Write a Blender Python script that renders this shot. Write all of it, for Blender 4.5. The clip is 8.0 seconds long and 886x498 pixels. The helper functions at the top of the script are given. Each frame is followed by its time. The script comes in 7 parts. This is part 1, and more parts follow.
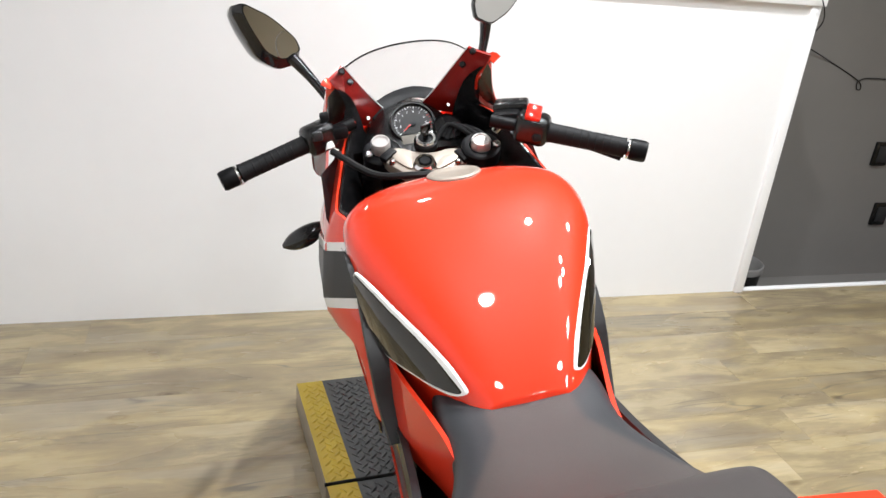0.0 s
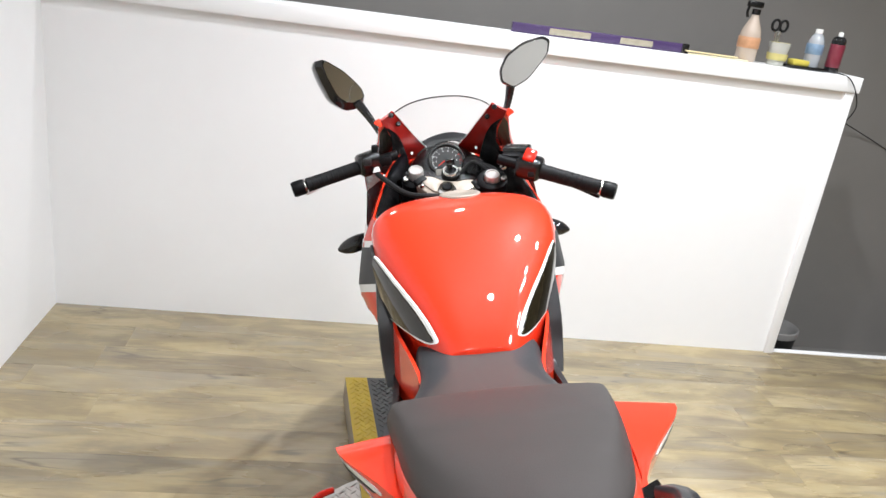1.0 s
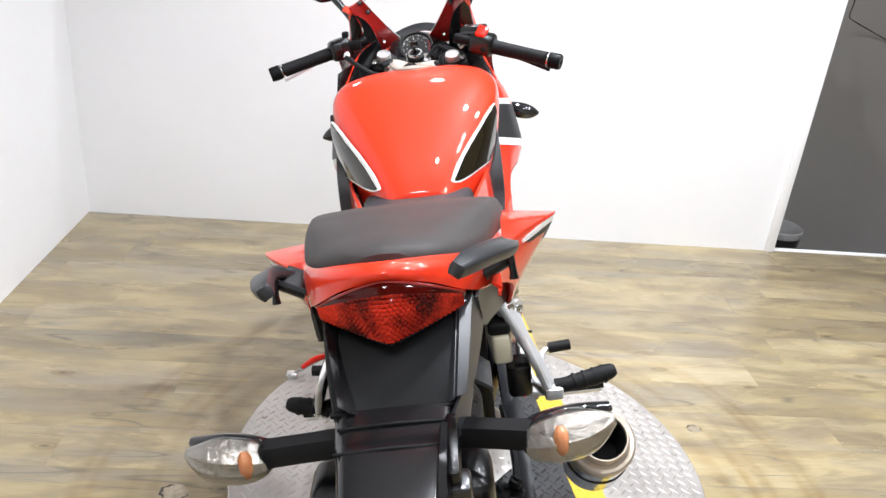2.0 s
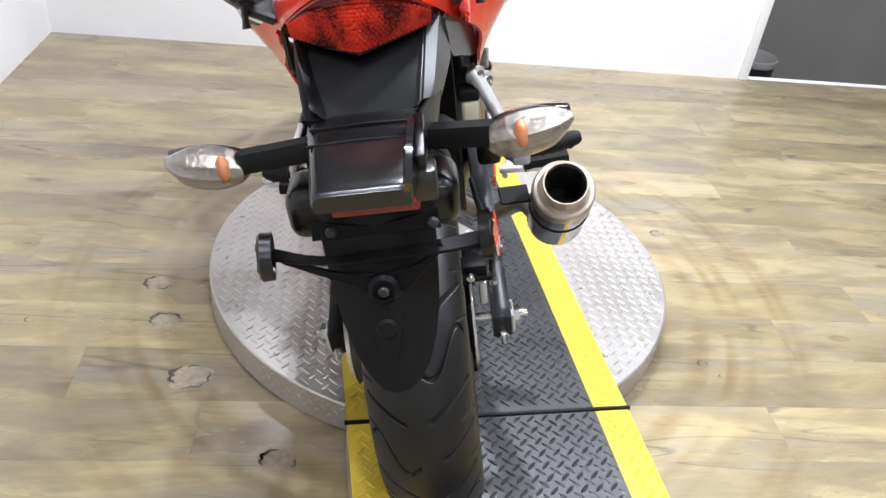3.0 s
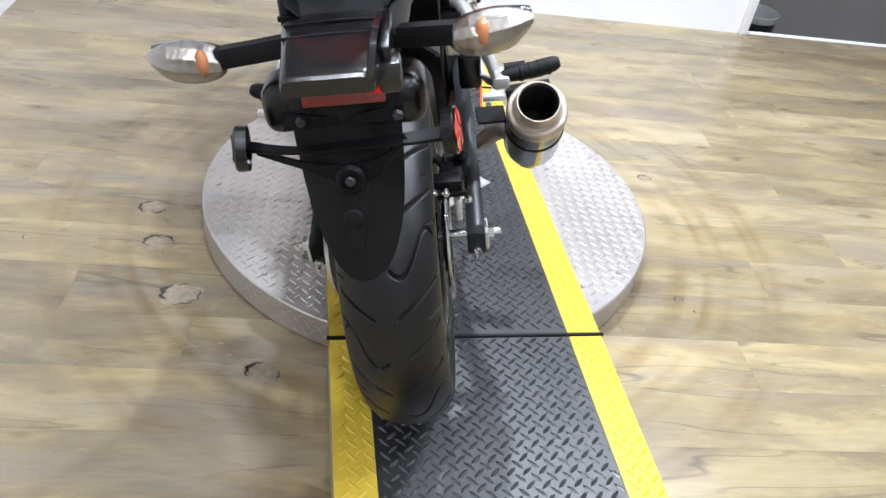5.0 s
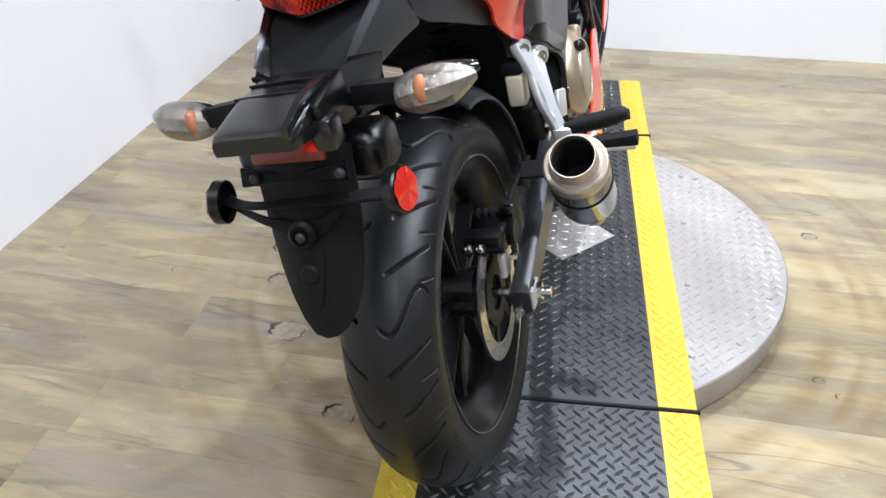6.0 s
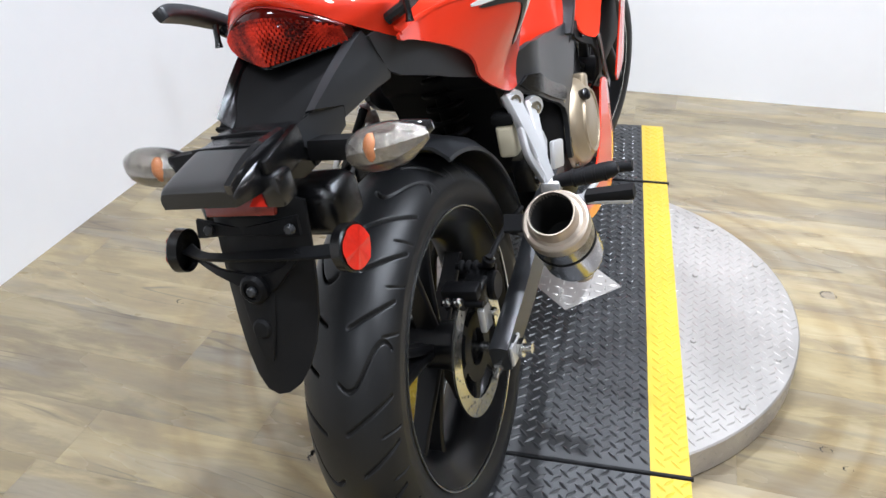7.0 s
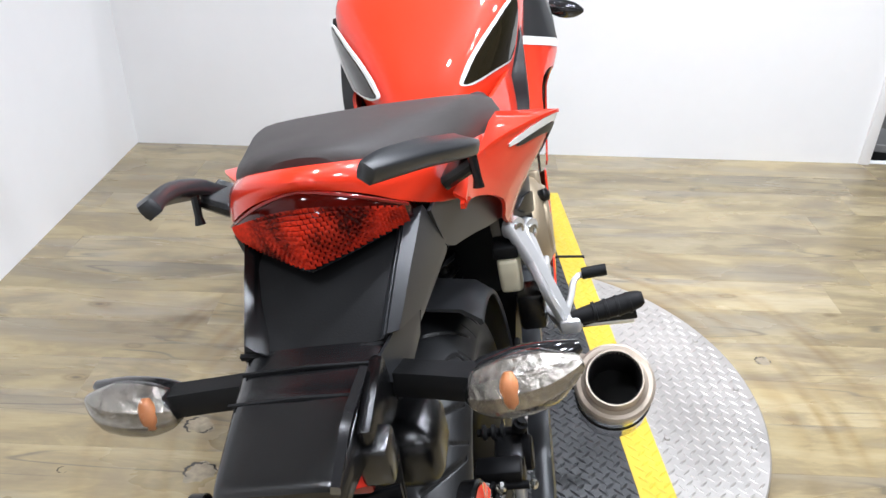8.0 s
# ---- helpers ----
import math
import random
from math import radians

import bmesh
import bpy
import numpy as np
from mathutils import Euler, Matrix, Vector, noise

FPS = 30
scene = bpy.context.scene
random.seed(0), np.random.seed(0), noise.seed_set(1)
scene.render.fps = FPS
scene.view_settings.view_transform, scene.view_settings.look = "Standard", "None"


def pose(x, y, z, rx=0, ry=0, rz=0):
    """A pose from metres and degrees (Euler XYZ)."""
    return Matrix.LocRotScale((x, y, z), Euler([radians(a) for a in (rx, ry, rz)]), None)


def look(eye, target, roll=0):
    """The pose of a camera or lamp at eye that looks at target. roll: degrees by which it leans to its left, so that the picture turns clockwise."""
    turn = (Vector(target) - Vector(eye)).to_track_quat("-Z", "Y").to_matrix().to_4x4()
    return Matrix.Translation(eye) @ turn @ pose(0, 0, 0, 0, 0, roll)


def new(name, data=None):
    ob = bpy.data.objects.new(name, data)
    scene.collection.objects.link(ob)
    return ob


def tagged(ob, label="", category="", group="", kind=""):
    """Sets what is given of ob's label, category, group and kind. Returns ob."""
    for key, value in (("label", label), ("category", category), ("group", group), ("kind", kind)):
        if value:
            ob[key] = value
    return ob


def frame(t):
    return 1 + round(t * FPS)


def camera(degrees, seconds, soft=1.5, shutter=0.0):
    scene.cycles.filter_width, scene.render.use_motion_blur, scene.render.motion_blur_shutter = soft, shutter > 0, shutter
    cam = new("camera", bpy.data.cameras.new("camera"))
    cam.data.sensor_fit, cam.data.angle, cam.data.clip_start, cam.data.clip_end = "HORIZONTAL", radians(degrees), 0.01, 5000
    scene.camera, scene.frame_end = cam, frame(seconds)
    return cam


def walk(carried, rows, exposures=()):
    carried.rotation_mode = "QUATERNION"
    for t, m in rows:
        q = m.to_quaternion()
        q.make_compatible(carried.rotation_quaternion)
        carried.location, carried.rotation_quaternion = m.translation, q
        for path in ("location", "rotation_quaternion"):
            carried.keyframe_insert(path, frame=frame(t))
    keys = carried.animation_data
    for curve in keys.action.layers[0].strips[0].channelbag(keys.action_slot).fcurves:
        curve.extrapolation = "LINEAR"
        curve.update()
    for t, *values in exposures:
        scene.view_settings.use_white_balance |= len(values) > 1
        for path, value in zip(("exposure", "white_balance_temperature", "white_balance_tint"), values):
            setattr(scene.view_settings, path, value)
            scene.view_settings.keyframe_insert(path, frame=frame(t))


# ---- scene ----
cam = camera(60.6, 8.0)
PATH = [
    (0, (0.1476, 0.0369, 1.3171), (0.6784, 1.7873, 0.5081), 5.57),
    (0.1, (0.1441, -0.0069, 1.3096), (0.6379, 1.7775, 0.5533), 6.81),
    (0.2, (0.1417, -0.0598, 1.3091), (0.6005, 1.7400, 0.5673), 7.05),
    (0.3, (0.1392, -0.1186, 1.3226), (0.5752, 1.6844, 0.5749), 7.58),
    (0.5, (0.1514, -0.2104, 1.3496), (0.5614, 1.6059, 0.6196), 7.96),
    (0.7, (0.1762, -0.2728, 1.3683), (0.5792, 1.5614, 0.6803), 8.52),
    (1, (0.2216, -0.3575, 1.3765), (0.5158, 1.4964, 0.6862), 7.96),
    (1.2, (0.2886, -0.4147, 1.3691), (0.4760, 1.4551, 0.6844), 6.97),
    (2.3, (0.4155, -0.6228, 1.2615), (0.5905, 1.1355, 0.3246), 5.52),
    (2.5, (0.4098, -0.6506, 1.2326), (0.6120, 1.0697, 0.2328), 6.65),
    (3, (0.4267, -0.6893, 1.1820), (0.6726, 0.9343, 0.0402), 7.06),
    (3.5, (0.4349, -0.7046, 1.1309), (0.6664, 0.8159, -0.1476), 7.51),
    (4, (0.4436, -0.7312, 1.0940), (0.7132, 0.7018, -0.2748), 9.90),
    (4.5, (0.4524, -0.7580, 1.1057), (0.7108, 0.7207, -0.2160), 9.24),
    (5, (0.4686, -0.7761, 1.1555), (0.7076, 0.7897, -0.0656), 8.70),
    (5.2, (0.4837, -0.7751, 1.1609), (0.6266, 0.8202, -0.0368), 7.72),
    (6.3, (0.8518, -0.6796, 1.1709), (0.3958, 0.8884, 0.0161), -2.89),
    (6.5, (0.8625, -0.6676, 1.1755), (0.4300, 0.9081, 0.0223), -1.60),
    (7, (0.8535, -0.6491, 1.1780), (0.3559, 0.9489, 0.0831), -1.47),
    (7.3, (0.8066, -0.6303, 1.1743), (0.3465, 0.9530, 0.0422), 0.92),
    (7.5, (0.7500, -0.5818, 1.1731), (0.4137, 1.0347, 0.0444), 1.21),
    (7.7, (0.6772, -0.5306, 1.1951), (0.5033, 1.1261, 0.0884), 0.98),
    (7.9, (0.5924, -0.4674, 1.2131), (0.5118, 1.2289, 0.1568), 0.34),
    (8, (0.5519, -0.4453, 1.2201), (0.5021, 1.2765, 0.2039), 1.02),
]
walk(cam, [(t, look(eye, target, roll)) for t, eye, target, roll in PATH],
     [(0.0, -0.13, 6420, 9), (1.2, -0.02, 6280, 9), (2.5, 0.10, 6120, 11), (4.0, 0.19, 5860, 10), (4.5, 0.16, 5860, 10), (5.2, 0.10, 5840, 10), (6.5, -0.07, 5880, 10), (7.5, -0.06, 5900, 10), (8.0, -0.05, 5980, 10)])

# ---- light ----
world = bpy.data.worlds.new("showroom_world")
scene.world = world
world.use_nodes = True
world.node_tree.nodes["Background"].inputs[0].default_value = (0.9, 0.92, 1.0, 1)
world.node_tree.nodes["Background"].inputs[1].default_value = 0.02

CEIL = 2.75


def spot_lamp(x, y, power, size, warm=(0.975, 0.99, 1.02)):
    """A recessed ceiling downlight: a glowing disc and the lamp in it."""
    data = bpy.data.lights.new("downlight", "AREA")
    data.shape, data.size, data.energy, data.color = "DISK", size, power, warm
    data.spread = radians(140)
    lamp = new("downlight_lamp", data)
    lamp.location = (x, y, CEIL - 0.05)
    return lamp


# x, y, power, size: small spots over the turntable; wide 0.30 ones added as unseen fill
LAMPS = [(0.36, 0.70, 31, 0.085), (0.92, 1.47, 66, 0.085), (1.50, 0.75, 13, 0.085), (1.63, 0.84, 13, 0.085), (1.53, 0.97, 13, 0.085),
         (-0.10, -0.75, 26, 0.30), (1.5, -0.35, 32, 0.30), (2.2, 0.3, 34, 0.30), (2.05, 1.45, 42, 0.12), (0.30, 2.70, 22, 0.12),
         (2.4, -0.9, 22, 0.30), (0.9, -2.3, 46, 0.30), (4.6, -0.9, 60, 0.30)]
for lx, ly, lp, ls in LAMPS:
    spot_lamp(lx, ly, lp * 0.49, ls)



# ---- materials ----
def material(name, base, rough=0.5, metal=0.0, coat=0.0, grain=0.0, scale=40.0, bump=0.0, bump_scale=200.0, spec=0.5,
             wear=0.0, wear_scale=6.0, transmission=0.0, emit=None, ior=1.45, per_piece=0.0):
    """A principled material with variation at two scales (grain and wear) and fine relief."""
    m = bpy.data.materials.new(name)
    m.use_nodes = True
    nt = m.node_tree
    p = nt.nodes["Principled BSDF"]
    p.inputs["Base Color"].default_value = (*base, 1)
    p.inputs["Roughness"].default_value = rough
    p.inputs["Metallic"].default_value = metal
    p.inputs["Coat Weight"].default_value = coat
    p.inputs["Coat Roughness"].default_value = 0.015
    p.inputs["Specular IOR Level"].default_value = spec if coat < 0.9 else 0.15
    p.inputs["Transmission Weight"].default_value = transmission
    p.inputs["IOR"].default_value = ior
    geo = nt.nodes.new("ShaderNodeNewGeometry")

    def noise_at(sc, detail=4.0):
        n = nt.nodes.new("ShaderNodeTexNoise")
        n.inputs["Scale"].default_value = sc
        n.inputs["Detail"].default_value = detail
        nt.links.new(geo.outputs["Position"], n.inputs["Vector"])
        return n

    if grain or wear:
        a, b = noise_at(scale), noise_at(wear_scale)
        total = nt.nodes.new("ShaderNodeMath")
        total.operation = "MULTIPLY_ADD"
        nt.links.new(a.outputs["Fac"], total.inputs[0])
        total.inputs[1].default_value = 2 * grain
        second = nt.nodes.new("ShaderNodeMath")
        second.operation = "MULTIPLY_ADD"
        nt.links.new(b.outputs["Fac"], second.inputs[0])
        second.inputs[1].default_value = 2 * wear
        second.inputs[2].default_value = 1 - grain - wear
        nt.links.new(second.outputs[0], total.inputs[2])
        mix = nt.nodes.new("ShaderNodeVectorMath")
        mix.operation = "SCALE"
        mix.inputs[0].default_value = base
        nt.links.new(total.outputs[0], mix.inputs["Scale"])
        nt.links.new(mix.outputs[0], p.inputs["Base Color"])
        r = nt.nodes.new("ShaderNodeMapRange")
        r.inputs["To Min"].default_value = max(0.02, rough - 0.25 * wear - 0.1 * grain - 0.03)
        r.inputs["To Max"].default_value = min(1.0, rough + 0.25 * wear + 0.1 * grain + 0.03)
        nt.links.new(b.outputs["Fac"], r.inputs["Value"])
        nt.links.new(r.outputs[0], p.inputs["Roughness"])
    if bump:
        n = noise_at(bump_scale, 3.0)
        bp = nt.nodes.new("ShaderNodeBump")
        bp.inputs["Strength"].default_value = bump
        bp.inputs["Distance"].default_value = 0.002
        nt.links.new(n.outputs["Fac"], bp.inputs["Height"])
        nt.links.new(bp.outputs["Normal"], p.inputs["Normal"])
    if emit:
        p.inputs["Emission Color"].default_value = (*emit[:3], 1)
        p.inputs["Emission Strength"].default_value = emit[3]
    return m


RED = material("red_gloss_paint", (0.74, 0.036, 0.010), 0.45, coat=1.0, grain=0.02, scale=300, wear=0.03)
WHITE_STRIPE = material("white_vinyl", (0.78, 0.78, 0.76), 0.3, coat=0.5, grain=0.02, wear=0.03)
GLOSS_BLACK = material("black_gloss_paint", (0.012, 0.012, 0.013), 0.12, coat=1.0, wear=0.05)
SMOKE = material("smoked_panel", (0.012, 0.0095, 0.005), 0.07, coat=1.0, grain=0.1, scale=25, wear=0.12)
GREY_PANEL = material("dark_grey_vinyl", (0.022, 0.023, 0.025), 0.38, grain=0.08, wear=0.08)
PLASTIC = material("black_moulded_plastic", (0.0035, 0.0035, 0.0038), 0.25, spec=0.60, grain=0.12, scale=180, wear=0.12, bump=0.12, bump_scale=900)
SEMI = material("satin_black_plastic", (0.0045, 0.0045, 0.005), 0.24, spec=1.0, grain=0.06, wear=0.10, bump=0.05, bump_scale=900)
RUBBER = material("black_rubber", (0.0050, 0.0050, 0.0054), 0.62, spec=0.25, grain=0.10, scale=120, wear=0.15, bump=0.1, bump_scale=600)
TYRE_MAT = material("tyre_rubber", (0.0062, 0.0065, 0.0072), 0.42, spec=0.52, grain=0.12, scale=90, wear=0.22, wear_scale=9, bump=0.1, bump_scale=500)
VINYL = material("brown_grey_seat_vinyl", (0.048, 0.042, 0.040), 0.54, spec=0.3, grain=0.10, scale=250, wear=0.10, bump=0.22, bump_scale=700)
def seat_vinyl():
    """Rider seat cover: brown-grey centre panel, darker grey sides, the line between them following the waist."""
    m = material("two_tone_seat_vinyl", (0.052, 0.043, 0.040), 0.46, grain=0.10, scale=250, wear=0.10, bump=0.22, bump_scale=700)
    nt = m.node_tree
    p = nt.nodes["Principled BSDF"]
    was = p.inputs["Base Color"].links[0].from_socket
    tc = nt.nodes.new("ShaderNodeTexCoord")
    xyz = nt.nodes.new("ShaderNodeSeparateXYZ")
    nt.links.new(tc.outputs["Object"], xyz.inputs[0])

    def calc(kind, a, b):
        n = nt.nodes.new("ShaderNodeMath")
        n.operation = kind
        for i, v in enumerate((a, b)):
            if isinstance(v, float):
                n.inputs[i].default_value = v
            else:
                nt.links.new(v, n.inputs[i])
        return n.outputs[0]

    side = calc("ABSOLUTE", xyz.outputs["X"], 0.0)
    ahead = calc("SUBTRACT", xyz.outputs["Y"], 0.50)
    curve = calc("MULTIPLY", calc("MULTIPLY", ahead, ahead), 0.32)
    back = calc("MULTIPLY", calc("MAXIMUM", calc("SUBTRACT", 0.44, xyz.outputs["Y"]), 0.0), 0.5)
    gap = calc("SUBTRACT", side, calc("ADD", calc("ADD", curve, back), 0.050))
    edge = nt.nodes.new("ShaderNodeMapRange")
    edge.interpolation_type = "SMOOTHSTEP"
    edge.inputs["From Min"].default_value, edge.inputs["From Max"].default_value = -0.004, 0.010
    nt.links.new(gap, edge.inputs["Value"])
    mix = nt.nodes.new("ShaderNodeMix")
    mix.data_type = "RGBA"
    nt.links.new(edge.outputs[0], mix.inputs["Factor"])
    nt.links.new(was, mix.inputs["A"])
    mix.inputs["B"].default_value = (0.026, 0.027, 0.030, 1)
    nt.links.new(mix.outputs["Result"], p.inputs["Base Color"])
    return m


VINYL_SEAT = seat_vinyl()
ARM_BLACK = material("satin_black_arm", (0.022, 0.023, 0.025), 0.36, spec=0.4, grain=0.08, wear=0.15, bump=0.05)
BLACK_METAL = material("black_painted_steel", (0.005, 0.005, 0.0055), 0.42, spec=0.14, grain=0.1, wear=0.2, bump=0.05)
ALLOY = material("silver_alloy", (0.68, 0.68, 0.68), 0.40, metal=0.65, grain=0.06, wear=0.12)
BEIGE_ALLOY = material("champagne_alloy", (0.36, 0.31, 0.26), 0.45, metal=0.45, grain=0.05, wear=0.10)
BRONZE = material("champagne_engine_paint", (0.36, 0.29, 0.20), 0.36, metal=0.6, grain=0.06, wear=0.12)
STEEL = material("bright_steel", (0.66, 0.66, 0.64), 0.24, metal=1.0, grain=0.05, wear=0.15)
MUFFLER = material("brushed_steel_can", (0.20, 0.20, 0.21), 0.16, metal=1.0, grain=0.05, wear=0.18)
SCORCHED = material("heat_stained_steel", (0.46, 0.395, 0.325), 0.40, metal=0.8, grain=0.1, wear=0.35, wear_scale=14)
SOOT_AND_GROOVE = material("soot_and_groove_shade", (0.010, 0.009, 0.008), 0.85, grain=0.2, wear=0.3)
RIM_BLACK = material("black_wheel_paint", (0.006, 0.006, 0.0065), 0.30, spec=0.22, coat=0.08, wear=0.15)
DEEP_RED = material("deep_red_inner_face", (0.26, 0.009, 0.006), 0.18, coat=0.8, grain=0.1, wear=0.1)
TAIL_RED = material("red_lens", (0.050, 0.002, 0.001), 0.10, spec=0.3, coat=0.12, grain=0.15, scale=60, wear=0.2)
REFLECT_RED = material("red_reflector", (0.62, 0.022, 0.011), 0.16, coat=1.0, grain=0.2, scale=160, wear=0.15)
DULL_RED = material("dull_red_reflector", (0.22, 0.022, 0.016), 0.25, coat=0.6, grain=0.2, scale=160, wear=0.15)
AMBER = material("amber_bulb", (0.40, 0.150, 0.055), 0.45, coat=0.3, grain=0.15, scale=90, wear=0.1)
SILVERED = material("silvered_bowl", (0.36, 0.335, 0.30), 0.24, metal=0.9, grain=0.45, scale=150, wear=0.2, bump=0.7, bump_scale=170)
CHROME = material("chrome", (0.85, 0.85, 0.85), 0.06, metal=1.0, wear=0.05)
MIRROR_GLASS = material("mirror_glass", (0.80, 0.80, 0.79), 0.015, metal=1.0)
CLEAR = material("clear_lens", (0.95, 0.945, 0.93), 0.08, transmission=1.0, ior=1.35)
SCREEN = material("clear_windscreen", (0.97, 0.97, 0.97), 0.01, transmission=1.0, ior=1.12)
WHITE_CAP = material("white_anodised_cap", (0.50, 0.48, 0.46), 0.3, metal=0.5, grain=0.05, wear=0.1)
DIAL = material("dial_face", (0.013, 0.0125, 0.012), 0.4, spec=0.15, grain=0.05, wear=0.05)
RESERVOIR = material("milky_reservoir", (0.74, 0.68, 0.50), 0.4, grain=0.05, wear=0.12)
WALL_WHITE = material("white_wall_paint", (0.80, 0.80, 0.80), 0.55, grain=0.015, scale=15, wear=0.03, wear_scale=1.6, bump=0.10, bump_scale=260)
TRIM_WHITE = material("white_trim_paint", (0.82, 0.82, 0.82), 0.42, grain=0.02, scale=12, wear=0.04, wear_scale=2.0, bump=0.05, bump_scale=200)
GREY_WALL = material("grey_wall_paint", (0.193, 0.184, 0.174), 0.6, grain=0.03, scale=12, wear=0.12, wear_scale=1.3, bump=0.10, bump_scale=220)
BEIGE_WALL = material("beige_wall_paint", (0.56, 0.49, 0.37), 0.55, grain=0.03, scale=12, wear=0.08, wear_scale=1.3, bump=0.10, bump_scale=220)
CEILING_MAT = material("ceiling_paint", (0.27, 0.262, 0.25), 0.8, grain=0.05, wear=0.05)
LUG_BLACK = material("worn_raised_tread", (0.022, 0.0225, 0.024), 0.30, spec=1.0, grain=0.15, scale=60, wear=0.3, wear_scale=10)
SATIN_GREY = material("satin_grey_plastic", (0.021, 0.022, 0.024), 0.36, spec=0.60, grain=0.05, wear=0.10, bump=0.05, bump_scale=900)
GOUGE_FILL = material("greyed_bare_patch", (0.235, 0.195, 0.135), 0.6, grain=0.5, scale=70, wear=0.4, wear_scale=30)
GROOVE = material("brown_plank_groove", (0.13, 0.105, 0.07), 0.7, grain=0.2, wear=0.2)
YELLOW = material("yellow_safety_paint", (0.54, 0.385, 0.036), 0.40, spec=0.45, grain=0.06, scale=60, wear=0.18, wear_scale=9, bump=0.1, bump_scale=400)
# Tread plate again with weaker sheen, painting in a dark reflection on the slope.
SLOPE_SHADED = material("tread_plate_shaded_slope", (0.0125, 0.0128, 0.0135), 0.52, spec=0.35, grain=0.12, scale=90, wear=0.25, wear_scale=8, bump=0.12, bump_scale=500)
MAT_BLACK = material("dark_grey_tread_plate", (0.0125, 0.013, 0.014), 0.42, spec=1.0, grain=0.10, scale=90, wear=0.22, wear_scale=8, bump=0.12, bump_scale=500)
ALUMINIUM = material("aluminium_tread_plate", (0.495, 0.468, 0.438), 0.38, metal=0.7, grain=0.08, scale=70, wear=0.22, wear_scale=5, bump=0.05, bump_scale=400)
RAMP_SIDE = material("worn_ramp_side", (0.30, 0.26, 0.20), 0.6, grain=0.2, scale=30, wear=0.4, wear_scale=12)
BIN_BLACK = material("black_bin_plastic", (0.012, 0.012, 0.012), 0.45, grain=0.1, wear=0.1)
BIN_LINER = material("grey_bin_liner", (0.22, 0.215, 0.21), 0.5, grain=0.1, wear=0.2, bump=0.4, bump_scale=60)
GREASE = material("grey_grease_smear", (0.13, 0.135, 0.145), 0.45, metal=0.3, grain=0.3, scale=60, wear=0.4, wear_scale=40)
DARK_MARK = material("dark_floor_mark", (0.035, 0.030, 0.026), 0.6, grain=0.3, scale=120, wear=0.4, wear_scale=30)
LAMP_GLOW = material("lamp_diffuser", (0.9, 0.9, 0.9), 0.5, emit=(1.0, 0.95, 0.88, 14.0))


